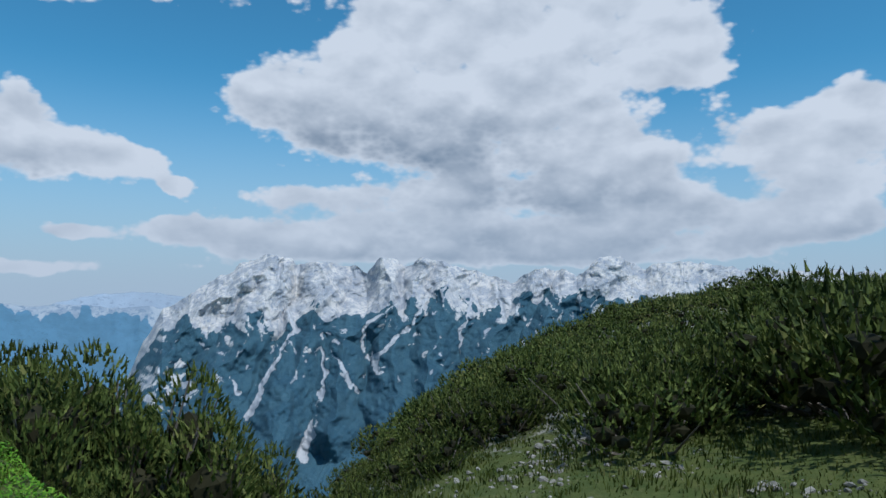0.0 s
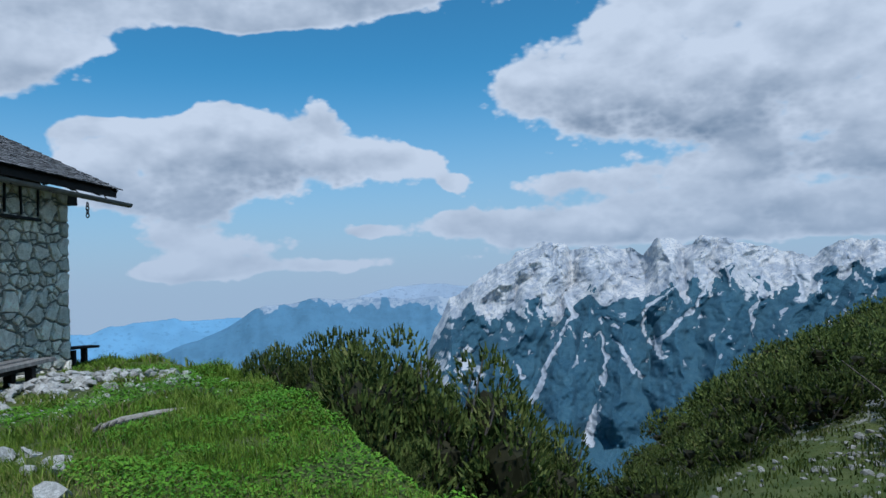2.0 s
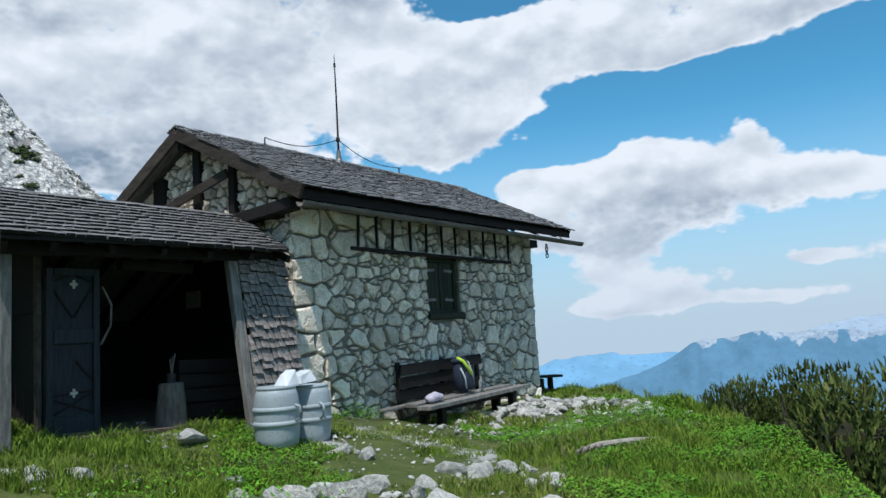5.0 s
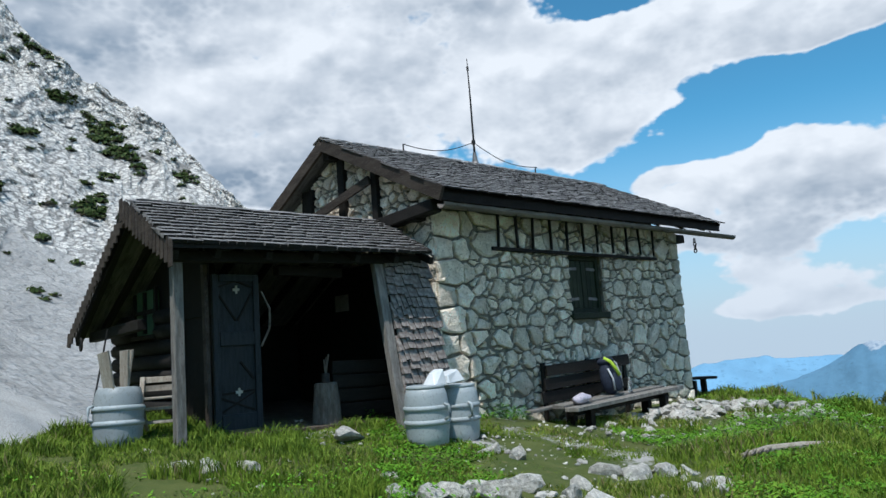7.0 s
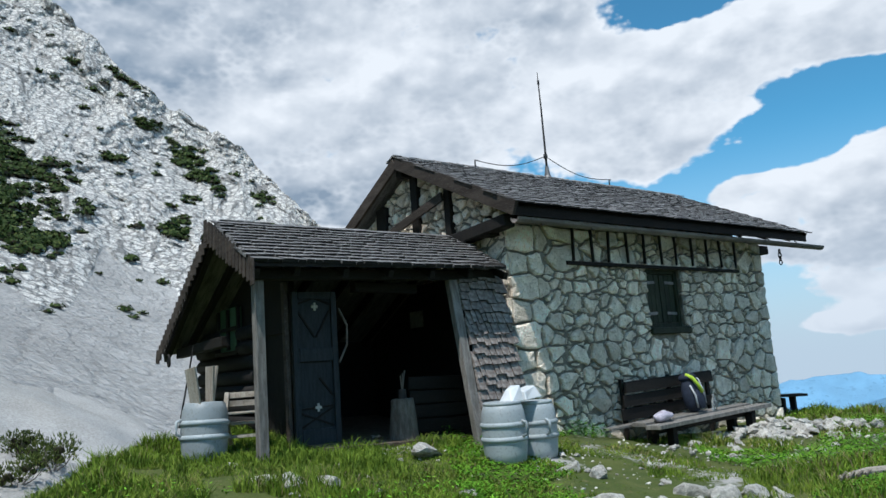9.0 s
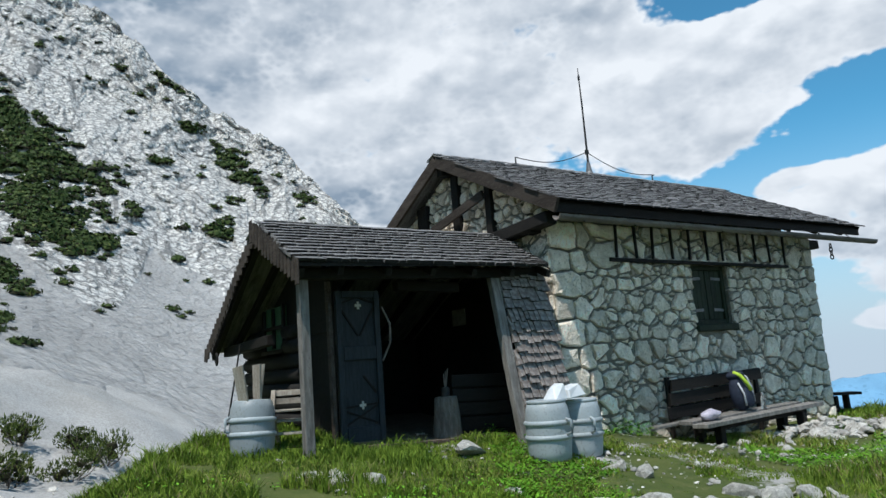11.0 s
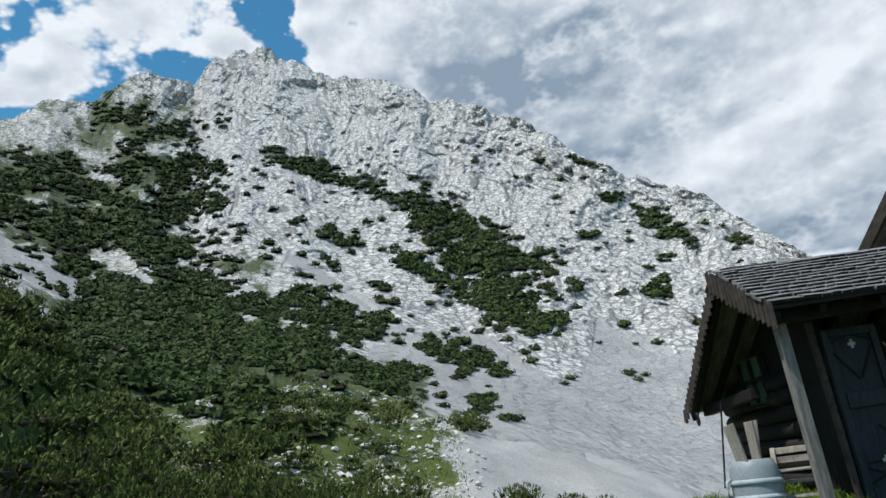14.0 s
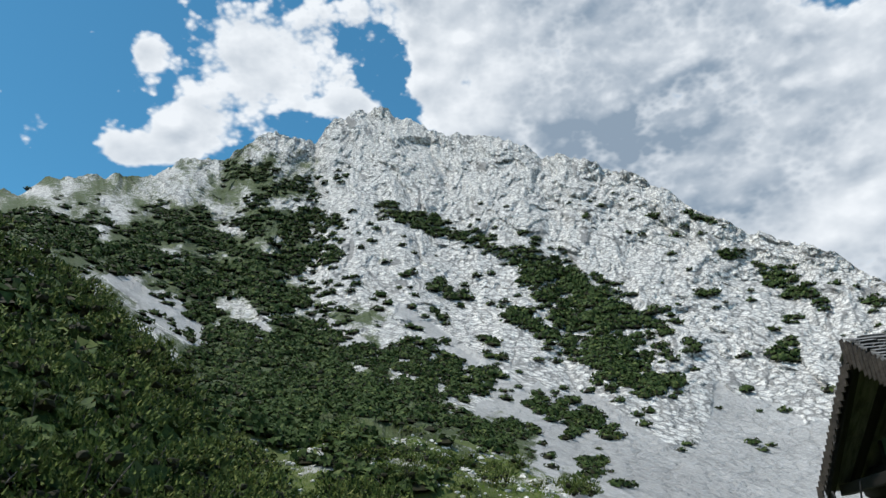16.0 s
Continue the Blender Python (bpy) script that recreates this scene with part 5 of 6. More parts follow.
shingled(wing, (0.0, -0.9, 2.72), W_DOWN, (0, 1, 0), 16, 0.135, 0.2, (0.06, 0.08, 0.11, 0.14), 0.06, m_wallshingle, lambda r: (0.0, 0.74 + 0.003 * r), lambda r, y: True, "wing_shingles", 2.6)
hook = [(-3.1 + 0.05 * math.cos(t), -3.55, 1.83 + 0.08 * math.sin(t)) for t in [k * math.pi / 6 for k in range(13)]]
part("iron_ring", tube(hook, 0.014, 6), m_iron, annex, "iron ring under the verge")
part("stay_cable", tube([(-2.35, -3.45, 1.98), (-2.5, -3.6, 0.95)], 0.012, 6), m_iron, annex, "dark stay cable from roof to ground")

# ---- things round the hut ----
def on_ground(x, y, sink=0.0):
    return float(ground_height(x, y)) - sink


def hut_xy(x, y):
    v = HUT @ Vector((x, y, 0))
    return v.x, v.y


m_plastic = mottled("grey_plastic", (0.30, 0.34, 0.355), (0.36, 0.40, 0.415), 3.0, (0.25, 0.27, 0.27), fine=14, rough=0.45, depth=0.002)
m_white = mottled("white_plastic", (0.62, 0.65, 0.66), (0.72, 0.74, 0.75), 4.0, rough=0.4, depth=0.001)
m_navy = mottled("navy_nylon", (0.012, 0.018, 0.035), (0.02, 0.028, 0.05), 14.0, (0.035, 0.045, 0.07), rough=0.75, depth=0.003)
m_lime = mottled("lime_nylon", (0.35, 0.52, 0.03), (0.42, 0.58, 0.06), 14.0, rough=0.6, depth=0.002)
m_pale = mottled("pale_webbing", (0.42, 0.45, 0.48), (0.52, 0.55, 0.58), 20.0, rough=0.7, depth=0.001)
m_lilac = mottled("lilac_film", (0.36, 0.33, 0.40), (0.46, 0.43, 0.50), 18.0, (0.58, 0.56, 0.62), rough=0.35, depth=0.01)
m_log = mottled("split_wood", (0.30, 0.26, 0.21), (0.42, 0.38, 0.32), 5.0, (0.16, 0.13, 0.10), fine=8, rough=0.8, depth=0.006, stretch=(5, 5, 1))
m_bark = mottled("old_stump", (0.13, 0.11, 0.09), (0.22, 0.195, 0.165), 6.0, (0.07, 0.055, 0.045), rough=0.85, depth=0.01, stretch=(4, 4, 1))


def clear_bottle(k, pos, shader):
    shader.inputs["Transmission Weight"].default_value = 0.9
    return (0.85, 0.92, 0.95), None, 0


m_clear = material("clear_plastic", clear_bottle, 0.1)


def barrel(x, y, turn, lean=(0, 0), lid=True, label="pale grey plastic drum with raised hoops on the grass"):
    b = thing("water_drum", pose(x, y, on_ground(x, y, 0.03), lean[0], lean[1], turn), label, "barrel", "plastic drums beside the hut")
    prof = [(0.19, 0.0), (0.215, 0.02), (0.225, 0.10), (0.235, 0.20), (0.238, 0.30), (0.237, 0.42), (0.225, 0.52), (0.205, 0.585), (0.185, 0.60), (0.175, 0.60), (0.172, 0.55), (0.17, 0.5)]
    part("body", ringed(prof, 32), m_plastic, b, smooth=True)
    for z in (0.245, 0.39):
        part("hoop", ringed([(0.232, z - 0.03), (0.252, z - 0.012), (0.254, z + 0.008), (0.237, z + 0.03)], 32), m_plastic, b, smooth=True)
    part("handle", tube([(0.235, -0.05, 0.27), (0.285, -0.05, 0.29), (0.29, -0.04, 0.36), (0.285, -0.05, 0.41), (0.236, -0.05, 0.43)], 0.016, 8), m_plastic, b, smooth=True)
    if lid:
        part("rim", ringed([(0.188, 0.585), (0.205, 0.59), (0.205, 0.62), (0.19, 0.625), (0.17, 0.62)], 32), m_plastic, b, smooth=True)
    return b


bx, by = hut_xy(1.25, -1.38)
barrel(bx, by, 40)
bx2, by2 = hut_xy(1.12, -0.80)
barrel(bx2, by2, 15, label="pale grey plastic drum, open topped, beside its twin")
bx3, by3 = hut_xy(-0.5, -3.95)
barrel(bx3, by3, -60, (2, -3), False, "pale grey plastic drum holding a few boards")
spout = thing("white_spout", pose(*hut_xy(1.2, -1.1), on_ground(bx, by) + 0.58, 0, 0, 25), "bent white plastic spout lying across two drums", "spout")
part("trough", solid([(-0.13, -0.02, 0.0), (0.13, -0.02, 0.0), (0.13, 0.26, 0.02), (-0.13, 0.26, 0.02), (-0.10, 0.0, 0.10), (0.10, 0.0, 0.10), (0.06, 0.22, 0.15), (-0.06, 0.22, 0.15)]), m_white, spout, bevel=0.01)
part("flap", solid([(-0.10, -0.22, -0.01), (0.10, -0.22, -0.01), (0.10, -0.02, 0.0), (-0.10, -0.02, 0.0), (-0.03, -0.16, 0.13), (0.03, -0.16, 0.13), (0.07, -0.03, 0.17), (-0.07, -0.03, 0.17)]), m_white, spout, bevel=0.008)

for i, (dx, dy, lx, ly, w) in enumerate(((-0.08, 0.02, -10, 4, 0.11), (0.0, 0.06, 5, 6, 0.12), (0.07, 0.0, 16, -2, 0.12))):
    m = pose(bx3 + dx, by3 + dy, on_ground(bx3, by3) + 0.05, lx * 0.6, ly, 20 + 15 * i)
    bd = part("board", solid([(-w / 2, -0.012, 0), (w / 2, -0.012, 0), (w / 2, 0.012, 0), (-w / 2, 0.012, 0), (-w / 2 * 1.2, -0.012, 0.88), (w / 2, -0.012, 0.9), (w / 2, 0.012, 0.9), (-w / 2 * 1.2, 0.012, 0.88)]), m_log, None, bevel=0.003)
    bd.matrix_world = m
    tagged(bd, "pale sawn board standing in a plastic drum", "board", "boards in the drum")

# slatted chair beside the porch post
cx, cy = hut_xy(-0.62, -3.47)
chair = thing("garden_chair", pose(cx, cy, on_ground(cx, cy), 0, 0, 75), "old slatted wooden chair, grey and lopsided", "chair")
for sx in (-0.2, 0.2):
    timber("leg", (sx, -0.2, -0.02), (sx, 0.12, 0.62), 0.035, 0.045, m_log, chair, side=(1, 0, 0))
    timber("leg", (sx * 0.9, 0.22, -0.02), (sx * 0.9, -0.14, 0.45), 0.035, 0.045, m_log, chair, side=(1, 0, 0))
for i in range(4):
    timber("seat_slat", (-0.22, -0.17 + i * 0.095, 0.40), (0.22, -0.17 + i * 0.095, 0.405), 0.075, 0.018, m_log, chair)
for z in (0.16, 0.3):
    timber("stretcher", (-0.2, -0.1, z), (0.2, -0.1, z), 0.03, 0.03, m_log, chair)
for i in range(2):
    timber("back_slat", (-0.22, 0.1 + i * 0.03, 0.5 + i * 0.09), (0.22, 0.1 + i * 0.03, 0.5 + i * 0.09), 0.02, 0.06, m_log, chair)

# chopping block
sx, sy = hut_xy(-0.2, -1.68)
stump = thing("chopping_block", pose(sx, sy, 0.655, 0, 0, 20), "grey upright chopping block in the porch", "log")
part("trunk", ringed([(0.18, 0), (0.17, 0.1), (0.155, 0.28), (0.14, 0.46), (0.125, 0.49)], 14, 0.05), m_bark, stump)
cup = thing("tin_can", pose(sx, sy, 1.145), "small dull can with sticks on a stump", "can")
part("body", ringed([(0.055, 0), (0.055, 0.1), (0.05, 0.11)], 12), m_iron, cup)
for i in range(3):
    part("stick", tube([(0.01 * i, 0, 0.08), (0.03 * (i - 1), 0.02 * i, 0.27 + 0.03 * i)], 0.008, 5), m_bark, cup)

# bench along the wall
bench = thing("wall_bench", HUT, "long weathered plank bench against the stone wall", "bench")
for k, (a, b, w) in enumerate((((0.75, 1.7, 0.47), (0.62, 4.75, 0.51), 0.24), ((0.48, 1.75, 0.50), (0.36, 4.6, 0.53), 0.22))):
    timber("seat_plank", a, b, w, 0.055, m_grey, bench, "grey split seat plank")
timber("seat_plank", (0.25, 1.35, 0.47), (0.2, 3.4, 0.51), 0.16, 0.04, m_grey, bench)
for k in range(3):
    timber("back_plank", (0.13 + 0.015 * k, 1.85 + 0.04 * k, 0.62 + k * 0.19), (0.12 + 0.015 * k, 4.1 - 0.25 * (k % 2), 0.66 + k * 0.19), 0.03, 0.165, m_timber, bench, "dark brown backrest plank", wob=0.01)
for y in (1.95, 3.05, 4.05):
    timber("back_post", (0.09, y, 0.1), (0.08, y, 1.12), 0.07, 0.05, m_timber, bench, side=(1, 0, 0))
for y in (2.2, 4.2):
    timber("leg", (0.35, y, 0.0), (0.35, y, 0.46), 0.14, 0.12, m_timber, bench, side=(0, 1, 0))
    timber("leg", (0.68, y, -0.05), (0.68, y, 0.44), 0.12, 0.1, m_timber, bench, side=(0, 1, 0))
timber("crossbeam", (0.6, 1.9, 0.40), (0.55, 4.5, 0.43), 0.1, 0.08, m_timber, bench)

# backpack, bottle and bag on the bench
pack = thing("backpack", HUT @ pose(0.42, 3.18, 0.545, 0, -8, 12), "navy hiking backpack with lime stripes on the bench", "backpack")


def cushion(w, d, h, cz=0.0, p=2.6, seg=14):
    bm = bmesh.new()
    bmesh.ops.create_uvsphere(bm, u_segments=seg * 2, v_segments=seg, radius=1)
    for v in bm.verts:
        c = v.co
        f = (abs(c.x) ** p + abs(c.y) ** p + abs(c.z) ** p) ** (-1 / p)
        c *= f
        taper = 1 - 0.18 * max(c.z, 0)
        v.co = (c.x * d / 2 * taper, c.y * w / 2 * taper, c.z * h / 2 + cz)
    return bm


part("body", cushion(0.34, 0.24, 0.54, 0.27), m_navy, pack, smooth=True)
part("top_flap", cushion(0.30, 0.24, 0.14, 0.52), m_navy, pack, smooth=True)
part("front_pocket", cushion(0.27, 0.10, 0.30, 0.18), m_navy, pack, smooth=True).location = (0.12, 0, 0)
part("lime_stripe", tube([(0.03, -0.11, 0.565), (0.12, -0.10, 0.50), (0.165, -0.05, 0.38), (0.182, 0.0, 0.27)], 0.028, 8), m_lime, pack, "lime green stripe", True)
part("pale_strap", tube([(0.02, 0.09, 0.56), (0.11, 0.125, 0.47), (0.14, 0.14, 0.3), (0.13, 0.15, 0.1)], 0.014, 8), m_pale, pack, "pale edging", True)
part("pale_strap", tube([(0.08, -0.155, 0.4), (0.125, -0.15, 0.24), (0.12, -0.15, 0.06)], 0.014, 8), m_pale, pack, "pale edging", True)
bot = thing("water_bottle", HUT @ pose(0.5, 3.55, 0.54), "clear plastic water bottle on the bench", "bottle")
part("body", ringed([(0.034, 0), (0.036, 0.02), (0.036, 0.13), (0.03, 0.17), (0.014, 0.2), (0.014, 0.215)], 16), m_clear, bot, smooth=True)
part("cap", ringed([(0.017, 0.212), (0.017, 0.235)], 12), m_pale, bot, "white screw cap")
bag = part("plastic_bag", cushion(0.42, 0.2, 0.15, 0.05, 2.0, 10), m_lilac, None, smooth=True)
for v in bag.data.vertices:
    v.co += Vector(noise.noise_vector(v.co * 9)) * 0.035
bag.matrix_world = HUT @ pose(0.62, 2.12, 0.53, 0, 0, 8)
tagged(bag, "crumpled lilac plastic bag on the bench", "bag")
sign = part("trail_board", solid(cuboid(-0.32, -0.29, 6.52, 6.82, 0.83, 1.12)), m_timber, None, bevel=0.006)
sign.matrix_world = HUT
tagged(sign, "small dark board fixed at the hut's far corner", "board")
bench2 = thing("small_bench", HUT @ pose(-0.3, 7.15, 0.0), "small dark plank bench beyond the hut's corner", "bench")
timber("seat_plank", (-0.2, -0.3, 0.49), (0.15, 0.35, 0.47), 0.28, 0.05, m_timber, bench2)
for y in (-0.18, 0.2):
    timber("leg", (0.0, y, -0.1), (0.0, y, 0.45), 0.1, 0.08, m_timber, bench2, side=(0, 1, 0))
kx, ky = hut_xy(0.08, 6.3)
log = thing("fallen_log", pose(-5.92, 6.0, on_ground(-5.92, 6.0) - 0.015, 0, 0, 84), "weathered grey log half sunk in the turf", "log")
part("trunk", tube([(-0.65, 0, 0.0), (-0.3, 0.03, 0.03), (0.1, 0.0, 0.03), (0.6, -0.04, 0.0)], [0.035, 0.045, 0.04, 0.03], 9), m_log, log)
for i in range(4):
    part("splinter", tube([(-0.55 + 0.1 * i, 0.02, 0.05), (-0.75 + 0.12 * i, -0.14 + 0.03 * i, 0.03)], 0.015, 5), m_bark, log)

# ---- stones ----
m_boulder = mottled("meadow_limestone", (0.40, 0.385, 0.35), (0.64, 0.62, 0.57), 5.0, (0.20, 0.19, 0.155), fine=6, rough=0.9, depth=0.03)
by_island(m_boulder, 0.8, 1.15)


# meadow limestone darkened; the slope's cloud shade is put into the colour
m_hillstone = mottled("shaded_hill_limestone", (0.15, 0.145, 0.125), (0.31, 0.30, 0.27), 4.0, (0.12, 0.115, 0.09), fine=6, rough=0.92, depth=0.03)


def boulder_mesh(seed, sub=2):
    r = random.Random(seed)
    bm = bmesh.new()
    bmesh.ops.create_icosphere(bm, subdivisions=sub, radius=1)
    cuts = [(Vector((r.gauss(0, 1), r.gauss(0, 1), r.gauss(0, 0.8))).normalized(), r.uniform(0.3, 0.72)) for _ in range(11)]
    for v in bm.verts:
        for n, d in cuts:
            over = v.co.dot(n) - d
            if over > 0:
                v.co -= n * over * 0.92
        v.co += Vector(noise.noise_vector(v.co * 2.3 + Vector((seed, 0, 0)))) * 0.07
        v.co.z *= 0.72
    me = bpy.data.meshes.new("rock")
    bm.to_mesh(me)
    bm.free()
    me.materials.append(m_boulder)
    return me


ROCKS = [boulder_mesh(i) for i in range(8)]
# place and width of the larger stones in the meadow
STONES = [(-5.64, 1.84, 0.22), (-5.64, 2.03, 0.26), (-5.63, 2.25, 0.24), (-5.5, 2.40, 0.30), (-5.66, 2.62, 0.28), (-5.26, 2.55, 0.16), (-5.45, 2.95, 0.25), (-5.8, 3.3, 0.24), (-5.18, 3.02, 0.27),
          (-5.97, 4.04, 0.28), (-5.95, 4.34, 0.22), (-5.39, 4.40, 0.2), (-5.33, 4.1, 0.2), (-4.48, 3.64, 0.30), (-7.09, 3.14, 0.24), (-6.85, 3.3, 0.25), (-5.72, 1.6, 0.2), (-7.12, 0.1, 0.25),
          (-7.01, 0.37, 0.32), (-7.05, 0.72, 0.36), (-8.03, 1.96, 0.42), (-6.3, 1.76, 0.2), (-5.89, 4.55, 0.2), (-8.08, -0.06, 0.14), (-8.7, 1.3, 0.2), (-6.2, 3.9, 0.26), (-5.1, 4.2, 0.18)]
for i, (x, y, w) in enumerate(STONES):
    ob = new("rock", ROCKS[i % 8])
    ob.matrix_world = pose(x, y, on_ground(x, y) + w * 0.04, rng.uniform(-15, 15), rng.uniform(-15, 15), rng.uniform(0, 360)) @ Matrix.Diagonal((w * 0.85, w * 0.65, w * (0.42 if x < -6.9 and y < 2.5 else 0.66), 1))
    tagged(ob, "pale weathered limestone rock in the meadow grass", "rock", "rocks in the meadow")


def rubble(name, centres, label, mat=m_boulder, more=1, pile=0.0):
    """Many small stones in heaps, joined: each heap is (x, y, spread x, spread y, count, size)."""
    bm = bmesh.new()
    small = [boulder_mesh(100 + i, 1) for i in range(6)]
    for x0, y0, sx, sy, count, size in centres:
        for i in range(count * more):
            x, y = x0 + rng.gauss(0, sx), y0 + rng.gauss(0, sy)
            w = size * (0.22 + 0.75 * rng.random() ** 2.5)
            n0 = len(bm.verts)
            bm.from_mesh(small[rng.randrange(6)])
            bm.verts.ensure_lookup_table()
            lift = pile * size * math.exp(-((x - x0) / sx) ** 2 - ((y - y0) / sy) ** 2) * rng.random()
            m = pose(x, y, on_ground(x, y) + w * 0.08 + lift, rng.uniform(-25, 25), rng.uniform(-25, 25), rng.uniform(0, 360)) @ Matrix.Diagonal((w * 0.8, w * 0.65, w * 0.5, 1))
            for v in bm.verts[n0:]:
                v.co = m @ v.co
    ob = part(name, bm, mat)
    return tagged(ob, label, "stones", kind="stuff")


hx, hy = hut_xy(1.15, 3.9)
rubble("rubble", [(hx, hy, 0.32, 0.6, 190, 0.30), (-8.2, 5.35, 0.4, 0.35, 40, 0.14), (-8.6, 8.3, 0.65, 0.45, 170, 0.26), (-7.6, 8.1, 0.5, 0.3, 50, 0.18), (-7.3, 3.6, 0.7, 0.5, 60, 0.10), (-5.6, 2.4, 0.25, 0.6, 50, 0.12),
                  (-5.9, 4.1, 0.3, 0.4, 30, 0.12), (-9.0, 1.7, 0.5, 0.5, 40, 0.08), (-7.0, 0.5, 0.4, 0.6, 15, 0.10), (-8.3, 6.9, 0.5, 0.5, 45, 0.1)], "loose limestone rubble scattered below the hut", pile=0.45)
rubble("hill_rubble", [(1.5, 10.9, 0.3, 0.9, 110, 0.20), (2.2, 12.4, 0.35, 0.5, 50, 0.24), (0.2, 11.1, 0.4, 0.4, 25, 0.22), (2.97, 10.05, 0.3, 0.3, 35, 0.18), (7.9, 17.8, 0.6, 0.8, 50, 0.3), (5.75, 12.1, 0.5, 0.5, 35, 0.25),
                       (3.84, 8.8, 0.25, 0.2, 18, 0.18), (4.5, 8.2, 0.25, 0.2, 16, 0.18), (7.7, 15.2, 0.5, 0.8, 40, 0.28), (0.1, 26, 0.5, 1.2, 50, 0.9), (9.5, 33, 1.6, 0.8, 14, 0.4), (7.3, 29.5, 1.0, 1.2, 14, 0.4)],
       "pale grey limestone rubble on the grassy hillside", m_hillstone, 1)
rubble("meadow_pebbles", [(-7.6, 4.6, 0.9, 1.2, 120, 0.06), (-8.0, 6.4, 0.8, 1.0, 90, 0.07), (-6.9, 2.4, 0.8, 1.0, 90, 0.07), (-6.6, 6.8, 0.8, 0.9, 60, 0.07)], "pale pebbles in the worn turf")

# stones strewn over the slope below the cliffs
far_slope = []
for _ in range(46):
    a, r = radians(rng.uniform(110, 128)), rng.uniform(20, 58)
    far_slope.append((-math.sin(a) * r, math.cos(a) * r, 1.8, 1.8, 34, 0.012 * r + 0.08))
rubble("slope_stones", far_slope, "pale stones strewn over the turf below the cliffs", m_boulder)

# ---- plants ----
def leafy(name, a, b, c, rough=0.65):
    def build(k, pos, shader):
        geo = k.n.new("ShaderNodeNewGeometry")
        info = k.n.new("ShaderNodeObjectInfo")
        rnd = geo.outputs["Random Per Island"]
        tuft = k.noise(7.0, 2, 0.5, pos)
        col = k.mix(k.ramp(k.math("MULTIPLY_ADD", rnd, 0.45, k.ramp(tuft, 0.34, 0.66)), 0.25, 1.2, 0, 1, False), a, b)
        big = k.noise(0.5, 3, 0.5, pos)
        col = k.mix(k.math("MULTIPLY", k.ramp(big, 0.45, 0.65), k.ramp(rnd, 0.55, 0.95)), col, c)
        hue = k.n.new("ShaderNodeHueSaturation")
        k.put(k.ramp(info.outputs["Random"], 0, 1, 0.8, 1.2, False), hue.inputs["Value"])
        k.l.new(col, hue.inputs["Color"])
        shader.inputs["Specular IOR Level"].default_value = 0.1
        return hue.outputs[0], None, 0
    return material(name, build, rough)


m_needle = leafy("pine_needles", (0.022, 0.040, 0.010), (0.11, 0.14, 0.032), (0.22, 0.22, 0.07))
# the pines' inner shade, put into a near-black colour
m_heart = leafy("shade_core", (0.018, 0.018, 0.009), (0.026, 0.025, 0.012), (0.032, 0.03, 0.015))
m_thicket = leafy("thicket_needles", (0.024, 0.042, 0.012), (0.052, 0.078, 0.021), (0.11, 0.13, 0.038))
m_twig = mottled("grey_twigs", (0.10, 0.085, 0.07), (0.17, 0.15, 0.13), 8.0, rough=0.85, depth=0.004)
m_blade = leafy("grass_blades", (0.066, 0.118, 0.013), (0.175, 0.255, 0.030), (0.29, 0.28, 0.085))
# darker copy of the meadow blades; the hillside's cloud shade is in its colour
m_hillgrass_shade = leafy("hillgrass_in_shade", (0.040, 0.062, 0.012), (0.095, 0.118, 0.026), (0.17, 0.16, 0.06))
m_herb = leafy("herb_leaves", (0.070, 0.20, 0.012), (0.15, 0.33, 0.024), (0.24, 0.38, 0.045))
m_straw = leafy("dry_grass", (0.16, 0.14, 0.06), (0.26, 0.22, 0.11), (0.30, 0.27, 0.15))
nrng = np.random.default_rng(7)


def triangles(name, verts, mat, heart=None):
    """A mesh of loose triangles from an (n, 3, 3) array."""
    me = bpy.data.meshes.new(name)
    n = len(verts)
    me.vertices.add(n * 3), me.loops.add(n * 3), me.polygons.add(n)
    me.vertices.foreach_set("co", verts.reshape(-1).astype(np.float32))
    me.loops.foreach_set("vertex_index", np.arange(n * 3, dtype=np.int32))
    me.polygons.foreach_set("loop_start", np.arange(0, n * 3, 3, dtype=np.int32))
    me.update(calc_edges=True)
    me.materials.append(mat)
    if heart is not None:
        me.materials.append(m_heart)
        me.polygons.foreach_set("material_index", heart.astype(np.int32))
    return me


def unit(v):
    return v / np.maximum(np.linalg.norm(v, axis=-1, keepdims=True), 1e-9)


def shoots(base, way, length, needles, n_len, n_wid):
    """Upright candles set all round with needles that point along them: (k, 3) bases, directions and lengths."""
    k = len(base)
    t = nrng.random((k, needles, 1)) ** 0.9
    p = base[:, None] + way[:, None] * (length[:, None, None] * t)
    side = unit(nrng.normal(size=(k, needles, 3)))
    side = unit(side - (side * way[:, None]).sum(-1, keepdims=True) * way[:, None])
    d = unit(side * (0.95 - 0.45 * t) + way[:, None])
    tip = p + d * (n_len * (0.75 + 0.5 * nrng.random((k, needles, 1))))
    w = unit(np.cross(d, nrng.normal(size=d.shape))) * n_wid * 0.5
    brush = np.stack([p - w, p + w, tip], 2).reshape(-1, 3, 3)
    # the dense middle of each candle, a slim three-sided cone
    u = unit(np.cross(way, nrng.normal(size=way.shape)))
    v = np.cross(way, u)
    ring = [base + (u * math.cos(q) + v * math.sin(q)) * n_len * 0.5 for q in (0.0, 2.094, 4.189)]
    top = base + way * length[:, None] * 1.1
    stem = np.concatenate([np.stack([ring[q], ring[(q + 1) % 3], top], 1) for q in range(3)])
    return np.concatenate([brush, stem])


